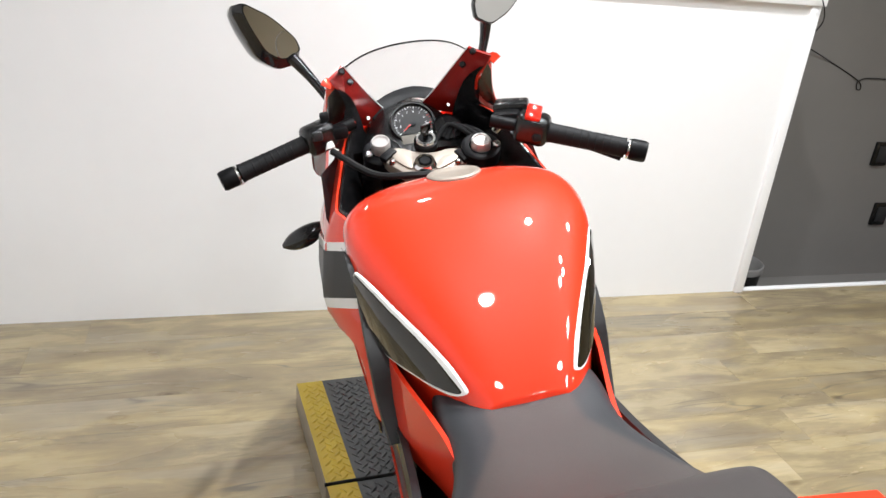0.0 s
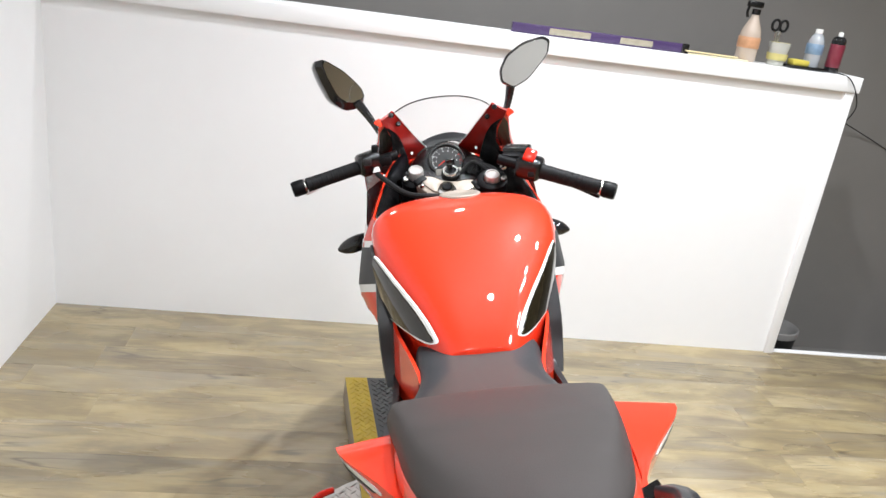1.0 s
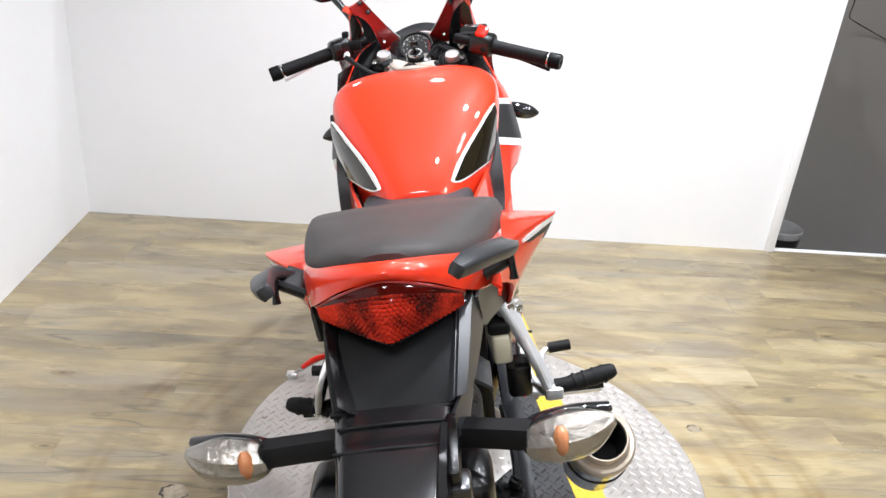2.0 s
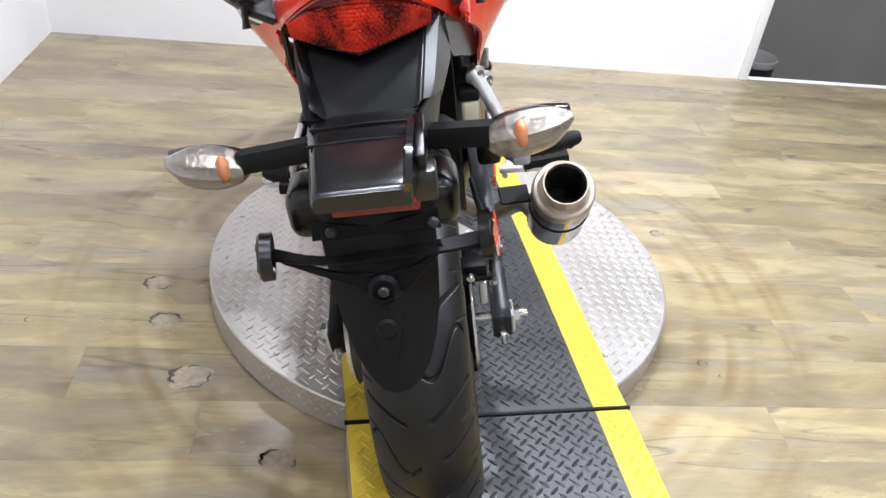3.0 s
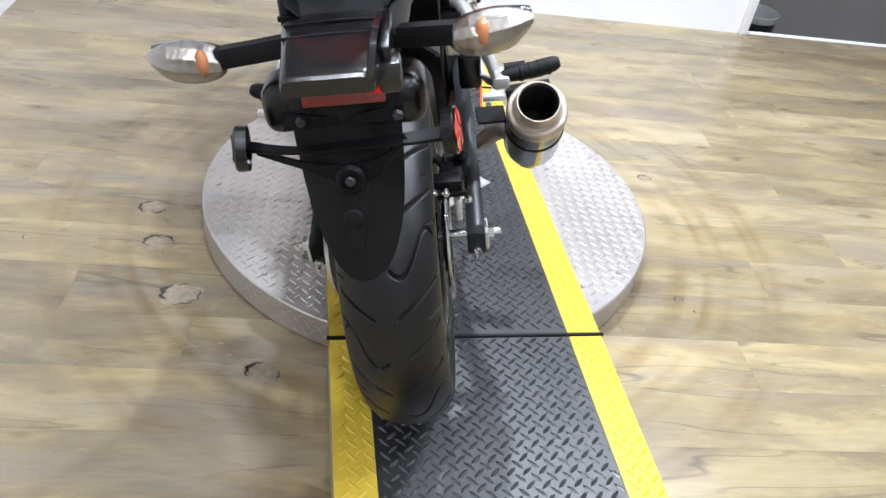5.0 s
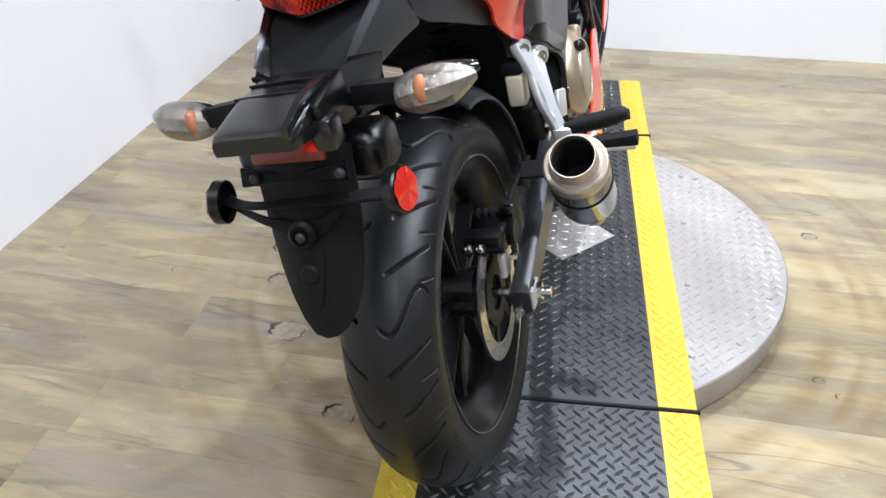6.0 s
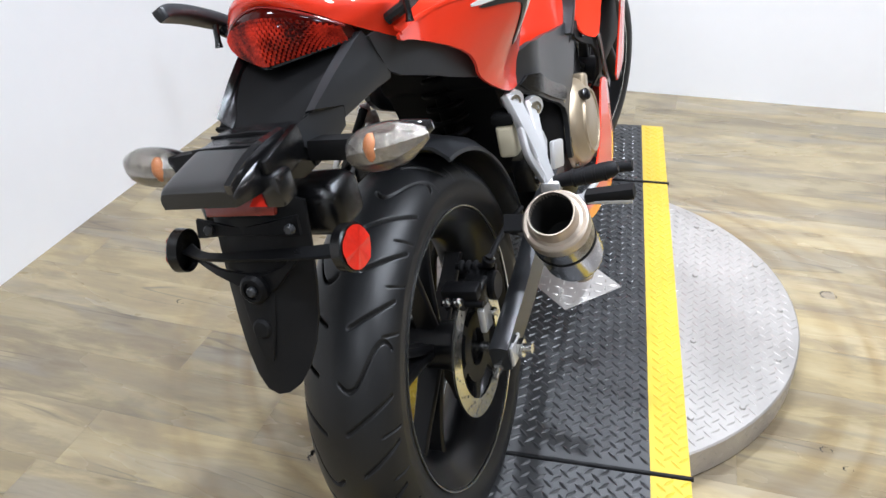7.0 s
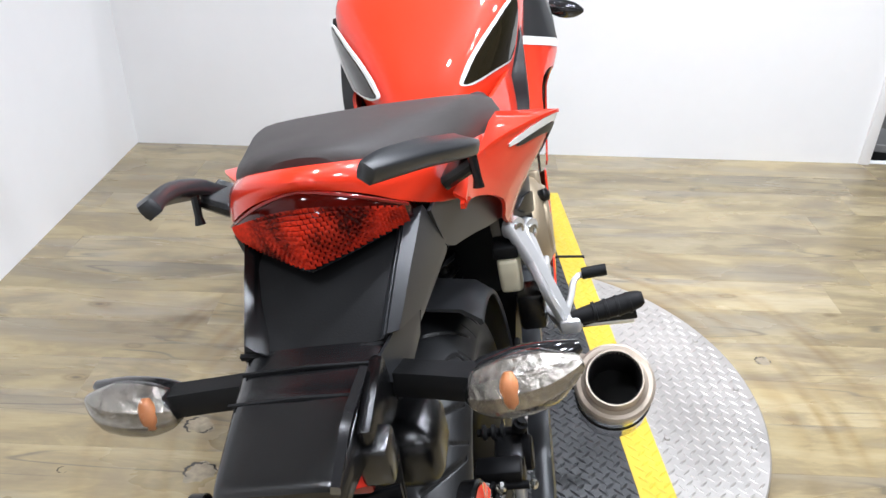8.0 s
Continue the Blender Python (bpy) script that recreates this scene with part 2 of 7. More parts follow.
def plank_material():
    """Printed oak planks: long streaks along x, each plank shifted and toned by its own random number."""
    m = bpy.data.materials.new("oak_plank_vinyl")
    m.use_nodes = True
    nt = m.node_tree
    p = nt.nodes["Principled BSDF"]
    geo = nt.nodes.new("ShaderNodeNewGeometry")
    info = nt.nodes.new("ShaderNodeObjectInfo")
    shift = nt.nodes.new("ShaderNodeCombineXYZ")
    k = nt.nodes.new("ShaderNodeMath")
    k.operation = "MULTIPLY"
    k.inputs[1].default_value = 37.0
    nt.links.new(info.outputs["Random"], k.inputs[0])
    nt.links.new(k.outputs[0], shift.inputs["Z"])
    nt.links.new(k.outputs[0], shift.inputs["X"])
    add = nt.nodes.new("ShaderNodeVectorMath")
    add.operation = "ADD"
    nt.links.new(geo.outputs["Position"], add.inputs[0])
    nt.links.new(shift.outputs[0], add.inputs[1])

    def streak(sx, sy, detail, dist=0.0):
        mp = nt.nodes.new("ShaderNodeMapping")
        mp.inputs["Scale"].default_value = (sx, sy, 1)
        nt.links.new(add.outputs[0], mp.inputs["Vector"])
        n = nt.nodes.new("ShaderNodeTexNoise")
        n.inputs["Scale"].default_value = 1.0
        n.inputs["Detail"].default_value = detail
        n.inputs["Distortion"].default_value = dist
        nt.links.new(mp.outputs[0], n.inputs["Vector"])
        return n

    def mixed(kind, a, b, fac=1.0):
        n = nt.nodes.new("ShaderNodeMix")
        n.data_type, n.blend_type = "RGBA", kind
        for sock, v in (("A", a), ("B", b), ("Factor", fac)):
            if isinstance(v, (tuple, float)):
                n.inputs[sock].default_value = v
            else:
                nt.links.new(v, n.inputs[sock])
        return n.outputs["Result"]

    def stepped(value, *stops):
        n = nt.nodes.new("ShaderNodeValToRGB")
        e = n.color_ramp.elements
        e[0].position, e[0].color = stops[0][0], (*stops[0][1], 1)
        e[1].position, e[1].color = stops[-1][0], (*stops[-1][1], 1)
        for pos, col in stops[1:-1]:
            e.new(pos).color = (*col, 1)
        nt.links.new(value, n.inputs["Fac"])
        return n.outputs[0]

    broad, fine, blot = streak(3.4, 12, 8, 0.5), streak(16, 130, 5), streak(1.3, 4.5, 5, 0.5)
    broad.inputs["Roughness"].default_value = 0.62
    base = stepped(broad.outputs["Fac"], (0.30, (0.186, 0.147, 0.092)), (0.42, (0.229, 0.185, 0.115)), (0.50, (0.262, 0.212, 0.123)), (0.555, (0.316, 0.257, 0.146)), (0.68, (0.350, 0.293, 0.180)))
    grey = streak(1.7, 10, 5, 0.6)
    base = mixed("MIX", base, (0.250, 0.217, 0.160, 1), stepped(grey.outputs["Fac"], (0.52, (0, 0, 0)), (0.62, (0.65, 0.65, 0.65))))
    base = mixed("MULTIPLY", base, stepped(blot.outputs["Fac"], (0.38, (0.93, 0.93, 0.96)), (0.62, (1.06, 1.03, 0.96))))
    # thin long splits along the grain, broken here and there
    bed, breaks = streak(0.8, 9, 2, 0.15), streak(2.6, 7.0, 2)
    line = stepped(bed.outputs["Fac"], (0.470, (0, 0, 0)), (0.4775, (1, 1, 1)), (0.4805, (1, 1, 1)), (0.488, (0, 0, 0)))
    second = stepped(bed.outputs["Fac"], (0.560, (0, 0, 0)), (0.5665, (1, 1, 1)), (0.573, (0, 0, 0)))
    line = mixed("ADD", line, second)
    line = mixed("MULTIPLY", line, stepped(breaks.outputs["Fac"], (0.50, (0, 0, 0)), (0.60, (0.62, 0.62, 0.62))))
    base = mixed("MIX", base, (0.085, 0.078, 0.066, 1), line)
    # knots: a dark heart in a brown ring
    km = nt.nodes.new("ShaderNodeMapping")
    km.inputs["Scale"].default_value = (3.0, 7.5, 1)
    nt.links.new(add.outputs[0], km.inputs["Vector"])
    knot = nt.nodes.new("ShaderNodeTexVoronoi")
    knot.inputs["Scale"].default_value = 1.0
    nt.links.new(km.outputs[0], knot.inputs["Vector"])
    base = mixed("MULTIPLY", base, stepped(knot.outputs["Distance"], (0.018, (0.30, 0.28, 0.27)), (0.040, (0.62, 0.58, 0.54)), (0.062, (0.86, 0.84, 0.82)), (0.078, (0.66, 0.62, 0.58)), (0.12, (1, 1, 1))))
    own = nt.nodes.new("ShaderNodeMapRange")
    own.inputs["To Min"].default_value, own.inputs["To Max"].default_value = 0.84, 1.12
    nt.links.new(info.outputs["Random"], own.inputs["Value"])
    fr = nt.nodes.new("ShaderNodeMapRange")
    fr.inputs["From Min"].default_value, fr.inputs["From Max"].default_value = 0.3, 0.7
    fr.inputs["To Min"].default_value, fr.inputs["To Max"].default_value = 0.93, 1.06
    nt.links.new(fine.outputs["Fac"], fr.inputs["Value"])
    both = nt.nodes.new("ShaderNodeMath")
    both.operation = "MULTIPLY"
    nt.links.new(own.outputs[0], both.inputs[0])
    nt.links.new(fr.outputs[0], both.inputs[1])
    # a worn track round the turntable
    dist = nt.nodes.new("ShaderNodeVectorMath")
    dist.operation = "DISTANCE"
    flat = nt.nodes.new("ShaderNodeVectorMath")
    flat.operation = "MULTIPLY"
    flat.inputs[1].default_value = (1, 1, 0)
    nt.links.new(geo.outputs["Position"], flat.inputs[0])
    nt.links.new(flat.outputs[0], dist.inputs[0])
    dist.inputs[1].default_value = (0.66, 0.855, 0)
    smear = nt.nodes.new("ShaderNodeTexNoise")
    smear.inputs["Scale"].default_value, smear.inputs["Detail"].default_value = 3.2, 5.0
    nt.links.new(geo.outputs["Position"], smear.inputs["Vector"])
    faint = stepped(smear.outputs["Fac"], (0.37, (0.10, 0.10, 0.10)), (0.61, (0.92, 0.92, 0.92)))
    tan, clean = (0.74, 0.66, 0.54), (1.0, 1.0, 1.0)
    rings = [(0.575, (0.66, 0.60, 0.52)), (0.600, (0.90, 0.88, 0.84)), (0.632, clean), (0.650, (0.84, 0.78, 0.68)), (0.664, tan), (0.680, (0.80, 0.73, 0.62)),
             (0.694, clean), (0.722, clean), (0.736, tan), (0.748, (0.86, 0.80, 0.72)), (0.762, clean), (0.790, (0.84, 0.78, 0.70)), (0.806, clean),
             (0.862, clean), (0.880, (0.82, 0.75, 0.65)), (0.897, (0.94, 0.91, 0.87)), (0.912, (0.80, 0.73, 0.63)), (0.935, clean)]
    track = stepped(dist.outputs["Value"], *rings)
    scaled = nt.nodes.new("ShaderNodeVectorMath")
    scaled.operation = "SCALE"
    nt.links.new(base, scaled.inputs[0])
    nt.links.new(both.outputs[0], scaled.inputs["Scale"])
    nt.links.new(mixed("MULTIPLY", scaled.outputs[0], track, faint), p.inputs["Base Color"])
    rr = nt.nodes.new("ShaderNodeMapRange")
    rr.inputs["To Min"].default_value, rr.inputs["To Max"].default_value = 0.17, 0.38
    p.inputs["Specular IOR Level"].default_value = 0.75
    nt.links.new(blot.outputs["Fac"], rr.inputs["Value"])
    nt.links.new(rr.outputs[0], p.inputs["Roughness"])
    bp = nt.nodes.new("ShaderNodeBump")
    bp.inputs["Strength"].default_value, bp.inputs["Distance"].default_value = 0.12, 0.001
    nt.links.new(fine.outputs["Fac"], bp.inputs["Height"])
    nt.links.new(bp.outputs["Normal"], p.inputs["Normal"])
    return m


PLANK = plank_material()


def facet_material():
    """Red lens mosaic: each facet has its own depth of red."""
    m = material("red_lens_mosaic", (0.6, 0.02, 0.01), 0.16, spec=0.4)
    nt = m.node_tree
    geo = nt.nodes.new("ShaderNodeNewGeometry")
    ramp = nt.nodes.new("ShaderNodeValToRGB")
    e = ramp.color_ramp.elements
    e[0].position, e[0].color = 0.15, (0.055, 0.002, 0.0015, 1)
    e[1].position, e[1].color = 0.90, (0.74, 0.032, 0.010, 1)
    cloud = nt.nodes.new("ShaderNodeTexNoise")
    cloud.inputs["Scale"].default_value, cloud.inputs["Detail"].default_value = 26.0, 1.0
    nt.links.new(geo.outputs["Position"], cloud.inputs["Vector"])
    spread = nt.nodes.new("ShaderNodeMapRange")
    spread.inputs["From Min"].default_value, spread.inputs["From Max"].default_value = 0.36, 0.62
    nt.links.new(cloud.outputs["Fac"], spread.inputs["Value"])
    mixed = nt.nodes.new("ShaderNodeMath")
    mixed.operation = "MULTIPLY_ADD"
    mixed.inputs[1].default_value = 0.34
    nt.links.new(geo.outputs["Random Per Island"], mixed.inputs[0])
    part_of = nt.nodes.new("ShaderNodeMath")
    part_of.operation = "MULTIPLY"
    part_of.inputs[1].default_value = 0.70
    nt.links.new(spread.outputs[0], part_of.inputs[0])
    nt.links.new(part_of.outputs[0], mixed.inputs[2])
    nt.links.new(mixed.outputs[0], ramp.inputs["Fac"])
    nt.links.new(ramp.outputs[0], nt.nodes["Principled BSDF"].inputs["Base Color"])
    return m


FACET_RED = facet_material()


# ---- mesh helpers ----
def finish(bm, name, mat, sharp=38):
    me = bpy.data.meshes.new(name)
    bmesh.ops.recalc_face_normals(bm, faces=bm.faces[:])
    bm.to_mesh(me)
    bm.free()
    me.materials.append(mat)
    me.polygons.foreach_set("use_smooth", [True] * len(me.polygons))
    me.set_sharp_from_angle(angle=radians(sharp))
    return me


def part(name, bm, mat, parent, label="", sharp=38):
    """Links a bmesh as one mesh object under a thing or a part."""
    ob = new(name, finish(bm, name, mat, sharp))
    ob.parent = parent
    return tagged(ob, label)


def thing(name, label, category, m=Matrix(), group="", kind=""):
    ob = new(name)
    ob.matrix_world = m
    return tagged(ob, label, category, group, kind)


def solid(name, bm, mat, label, category="", kind="", group="", m=None, sharp=38):
    """A thing of one mesh."""
    ob = new(name, finish(bm, name, mat, sharp))
    if m is not None:
        ob.matrix_world = m
    return tagged(ob, label, category, group, kind)


def moved(bm, m):
    bmesh.ops.transform(bm, matrix=m, verts=bm.verts[:])
    return bm


def join(*bms):
    """Merges several bmeshes into the first."""
    first = bms[0]
    for b in bms[1:]:
        me = bpy.data.meshes.new("joining")
        b.to_mesh(me)
        b.free()
        first.from_mesh(me)
        bpy.data.meshes.remove(me)
    return first


def mirrored(bm):
    return moved(bm, Matrix.Diagonal((-1, 1, 1, 1)))


def catmull(pts, n):
    """n points evenly in parameter along a smooth curve through pts."""
    pts = [Vector(p) for p in pts]
    out = []
    for i in range(n):
        u = i / (n - 1) * (len(pts) - 1)
        k = min(int(u), len(pts) - 2)
        f = u - k
        p0, p1, p2, p3 = pts[max(k - 1, 0)], pts[k], pts[k + 1], pts[min(k + 2, len(pts) - 1)]
        out.append(0.5 * (2 * p1 + (p2 - p0) * f + (2 * p0 - 5 * p1 + 4 * p2 - p3) * f * f + (3 * p1 - p0 - 3 * p2 + p3) * f ** 3))
    return out


def loft(rings, closed=True, caps=True):
    bm = bmesh.new()
    vs = [[bm.verts.new(p) for p in r] for r in rings]
    n = len(rings[0])
    for a, b in zip(vs, vs[1:]):
        for i in range(n if closed else n - 1):
            bm.faces.new((a[i], a[(i + 1) % n], b[(i + 1) % n], b[i]))
    if caps and closed:
        bm.faces.new(vs[0])
        bm.faces.new(vs[-1][::-1])
    return bm


def hull(stations, nu=9, nv=24):
    """A closed body along y. stations: (y, [(x, z) of the right half, from the top's middle outwards and down])."""
    half = [[(x, y, z) for x, z in prof] for y, prof in stations]
    half = [catmull(h, nu) for h in half]
    cols = [catmull([h[i] for h in half], nv) for i in range(nu)]
    rings = []
    for j in range(nv):
        right = [cols[i][j] for i in range(nu)]
        left = [Vector((-p.x, p.y, p.z)) for p in right[1:]]
        rings.append(left[::-1] + right)
    return loft(rings)


def tube(pts, r, seg=10, n=0, caps=True):
    """A round bar along pts; r: one radius, or one for each point."""
    radii = list(r) if isinstance(r, (list, tuple)) else [r] * len(pts)
    if n:
        radii = [v.x for v in catmull([(a, 0, 0) for a in radii], n)]
        pts = catmull(pts, n)
    pts = [Vector(p) for p in pts]
    rings, side = [], None
    for i, p in enumerate(pts):
        way = (pts[min(i + 1, len(pts) - 1)] - pts[max(i - 1, 0)]).normalized()
        side = (side - way * side.dot(way)) if side else way.cross(Vector((0.31, 0.2, 0.93)))
        side.normalize()
        up = way.cross(side)
        rings.append([p + radii[i] * (math.cos(a) * side + math.sin(a) * up) for a in (2 * math.pi * k / seg for k in range(seg))])
    return loft(rings, caps=caps)


def strip(pts, w, t, normal=(0, 0, 1), n=0):
    """A flat bar along pts, w wide, t thick, its broad face along the normal."""
    pts = catmull(pts, n) if n else [Vector(p) for p in pts]
    ws = list(w) if isinstance(w, (list, tuple)) else [w] * len(pts)
    if len(ws) != len(pts):
        ws = [v.x for v in catmull([(a, 0, 0) for a in ws], len(pts))]
    nrm = Vector(normal).normalized()
    rings = []
    for i, p in enumerate(pts):
        way = (pts[min(i + 1, len(pts) - 1)] - pts[max(i - 1, 0)]).normalized()
        side = way.cross(nrm).normalized()
        up = side.cross(way)
        a, b = side * ws[i] / 2, up * t / 2
        rings.append([p + a * 0.85 + b, p + a + b * 0.4, p + a - b * 0.4, p + a * 0.85 - b, p - a * 0.85 - b, p - a - b * 0.4, p - a + b * 0.4, p - a * 0.85 + b])
    return loft(rings)


def axis_matrix(at, way):
    """A pose whose z runs along way."""
    return Matrix.Translation(at) @ Vector(way).to_track_quat("Z", "Y").to_matrix().to_4x4()


def lathe(profile, seg=32, m=Matrix(), closed=False):
    """Turns (radius, height) round z, then moves it by m."""
    bm = bmesh.new()
    rows = []
    for r, h in profile:
        if r < 1e-5:
            rows.append([bm.verts.new((0, 0, h))] * seg)
        else:
            rows.append([bm.verts.new((r * math.cos(2 * math.pi * k / seg), r * math.sin(2 * math.pi * k / seg), h)) for k in range(seg)])
    pairs = list(zip(rows, rows[1:])) + ([(rows[-1], rows[0])] if closed else [])
    for a, b in pairs:
        for k in range(seg):
            q = [a[k], a[(k + 1) % seg], b[(k + 1) % seg], b[k]]
            q = [v for i, v in enumerate(q) if v not in q[:i]]
            if len(q) > 2:
                bm.faces.new(q)
    return moved(bm, m)


def rbox(sx, sy, sz, bevel=0.004, m=Matrix(), taper=1.0, seg=2):
    """A box with rounded edges round the origin; taper narrows its top."""
    bm = bmesh.new()
    bmesh.ops.create_cube(bm, size=1)
    for v in bm.verts:
        f = taper if v.co.z > 0 else 1
        v.co = Vector((v.co.x * sx * f, v.co.y * sy * f, v.co.z * sz))
    if bevel:
        bmesh.ops.bevel(bm, geom=bm.edges[:], offset=bevel, segments=seg, profile=0.5, affect="EDGES", clamp_overlap=True)
    return moved(bm, m)


def slab(outline, t, m=Matrix(), bevel=0.0):
    """An outline in x and y, t thick about z = 0."""
    bm = bmesh.new()
    f = bm.faces.new([bm.verts.new((x, y, -t / 2)) for x, y in outline])
    up = bmesh.ops.extrude_face_region(bm, geom=[f])
    bmesh.ops.translate(bm, vec=(0, 0, t), verts=[g for g in up["geom"] if isinstance(g, bmesh.types.BMVert)])
    if bevel:
        rim = [e for e in bm.edges if abs(e.verts[0].co.z - e.verts[1].co.z) < 1e-6]
        bmesh.ops.bevel(bm, geom=rim, offset=bevel, segments=2, profile=0.5, affect="EDGES", clamp_overlap=True)
    return moved(bm, m)


def rounded(outline, n=5, pull=0.5):
    """An outline with its corners rounded (Chaikin)."""
    pts = [Vector(p) for p in outline]
    for _ in range(n):
        pts = [q for a, b in zip(pts, pts[1:] + pts[:1]) for q in (a.lerp(b, 0.5 * pull), b.lerp(a, 0.5 * pull))]
    return [tuple(p) for p in pts]


def skin(outline, g, thick=0.003, lift=0.0, cell=0.03, side=1, soft=0, dx=0.0):
    """A curved sheet over an outline in y and z whose x is g(y, z); side -1 mirrors it to the left."""
    if soft:
        outline = rounded(outline, soft)
    bm = bmesh.new()
    bm.faces.new([bm.verts.new((0, y, z)) for y, z in outline])
    ys, zs = [p[0] for p in outline], [p[1] for p in outline]
    for lo, hi, axis in ((min(ys), max(ys), 1), (min(zs), max(zs), 2)):
        v = lo + cell
        while v < hi - cell * 0.3:
            co, no = [0, 0, 0], [0, 0, 0]
            co[axis], no[axis] = v, 1
            bmesh.ops.bisect_plane(bm, geom=bm.verts[:] + bm.edges[:] + bm.faces[:], plane_co=co, plane_no=no, dist=1e-5)
            v += cell
    for v in bm.verts:
        v.co.x = g(v.co.y, v.co.z) + lift
    if thick:
        base = bm.faces[:]
        up = bmesh.ops.extrude_face_region(bm, geom=base, use_keep_orig=True)
        for q in up["geom"]:
            if isinstance(q, bmesh.types.BMVert):
                q.co.x -= thick
    bm = mirrored(bm) if side < 0 else bm
    return moved(bm, Matrix.Translation((dx, 0, 0))) if dx else bm


def smooth01(v, lo, hi):
    f = min(max((v - lo) / (hi - lo), 0.0), 1.0)
    return f * f * (3 - 2 * f)


def lugs(places, length, width, height):
    """Raised lens-shaped lugs of tread plate; places: (x, y, z, angle in radians). One mesh from arrays."""
    shape = [(0.5, 0), (0.22, 0.36), (-0.22, 0.36), (-0.5, 0), (-0.22, -0.36), (0.22, -0.36)]
    verts, faces = [], []
    for x, y, z, a in places:
        c, s, k = math.cos(a), math.sin(a), len(verts)
        for u, v in shape:
            u, v = u * length, v * width * 1.4
            verts.append((x + c * u - s * v, y + s * u + c * v, z))
        for u in (0.24, -0.24):
            verts.append((x + c * u * length, y + s * u * length, z + height))
        faces += [(k, k + 1, k + 6), (k + 1, k + 2, k + 7, k + 6), (k + 2, k + 3, k + 7), (k + 3, k + 4, k + 7), (k + 4, k + 5, k + 6, k + 7), (k + 5, k, k + 6)]
    me = bpy.data.meshes.new("lugs")
    me.from_pydata(verts, [], faces)
    return me


def lug_part(name, places, mat, parent, length=0.0272, width=0.0070, height=0.0024):
    me = lugs(places, length, width, height)
    me.materials.append(mat)
    ob = new(name, me)
    ob.parent = parent
    return tagged(ob, kind="stuff")


# ---- the room ----
WALL_Y, LEFT_X, END_X = 2.40, -0.787, 2.155


def block(x0, x1, y0, y1, z0, z1, bevel=0.0):
    return rbox(x1 - x0, y1 - y0, z1 - z0, bevel, Matrix.Translation(((x0 + x1) / 2, (y0 + y1) / 2, (z0 + z1) / 2)))


solid("wall_north", block(LEFT_X, END_X, WALL_Y, WALL_Y + 0.16, -0.25, 1.136), WALL_WHITE, "white painted half-height partition wall", "wall", "structure")
solid("wall_west", block(LEFT_X - 0.12, LEFT_X, -3.3, 2.98, -0.25, CEIL), WALL_WHITE, "plain white painted side wall", "wall", "structure")
solid("ledge_trim", block(LEFT_X, END_X + 0.018, WALL_Y - 0.022, WALL_Y + 0.165, 1.134, 1.192, 0.003), TRIM_WHITE, "white painted ledge board capping the half wall", "trim", "structure")
solid("corner_trim", block(END_X - 0.034, END_X + 0.006, WALL_Y - 0.014, WALL_Y + 0.163, 0.0, 1.1335, 0.003), TRIM_WHITE, "white corner board at the half wall's end", "trim", "structure")
solid("wall_behind", block(LEFT_X, 6.0, 2.98, 3.10, -0.25, CEIL), GREY_WALL, "grey painted wall behind the white partition", "wall", "structure")
# Out of view: two walls and a ceiling added to close the room and shape reflections.
solid("wall_east", block(6.0, 6.12, -3.3, 3.10, -0.25, CEIL), BEIGE_WALL, "unseen beige wall closing the room, tints the mirror", "wall", "structure")
solid("wall_south", block(LEFT_X - 0.12, 6.12, -3.42, -3.3, -0.25, CEIL), WALL_WHITE, "unseen white wall closing the room, brightens the mirror", "wall", "structure")
solid("ceiling", block(LEFT_X - 0.12, 6.12, -3.42, 3.10, CEIL, CEIL + 0.1), CEILING_MAT, "unseen grey ceiling with downlights", "ceiling", "structure")
solid("lower_floor", block(LEFT_X, 6.0, WALL_Y + 0.04, 3.0, -0.33, -0.25), GREY_WALL, "grey lower floor behind the platform", "floor", "structure")
solid("floor_edge_trim", block(END_X + 0.006, 6.0, WALL_Y + 0.006, WALL_Y + 0.03, -0.25, 0.004, 0.002), TRIM_WHITE, "white edging strip along the floor's end", "trim", "structure")
subfloor = solid("floor", block(LEFT_X, 6.0, -3.3, WALL_Y + 0.004, -0.33, -0.006), GROOVE, "oak-look vinyl plank floor, scuffed round the turntable", "floor", "structure")

for lx, ly, lp, ls in LAMPS:
    k = ls / 0.122 if ls > 0.1 else 1.0
    lamp_thing = thing("downlight", "round ceiling lamp out of view, the wide ones added as fill", "lamp", Matrix.Translation((lx, ly, CEIL)), "ceiling downlights")
    part("trim_ring", lathe([(0.062 * k, 0.0), (0.062 * k + 0.023, 0.0), (0.062 * k + 0.023, -0.008), (0.062 * k + 0.004, -0.012), (0.062 * k, -0.03)], 32), TRIM_WHITE, lamp_thing)
    part("diffuser", lathe([(0.0, -0.004), (0.061 * k, -0.004), (0.061 * k, 0.0)], 32), LAMP_GLOW, lamp_thing)


def ramp_pose():
    return pose(0.670, 0.883, 0, 0, 0, 4.72)


def bolt_head(x, y, z, r=0.008):
    return lathe([(r, 0), (r, 0.002), (r * 0.75, 0.004), (0, 0.0042)], 10, Matrix.Translation((x, y, z)))


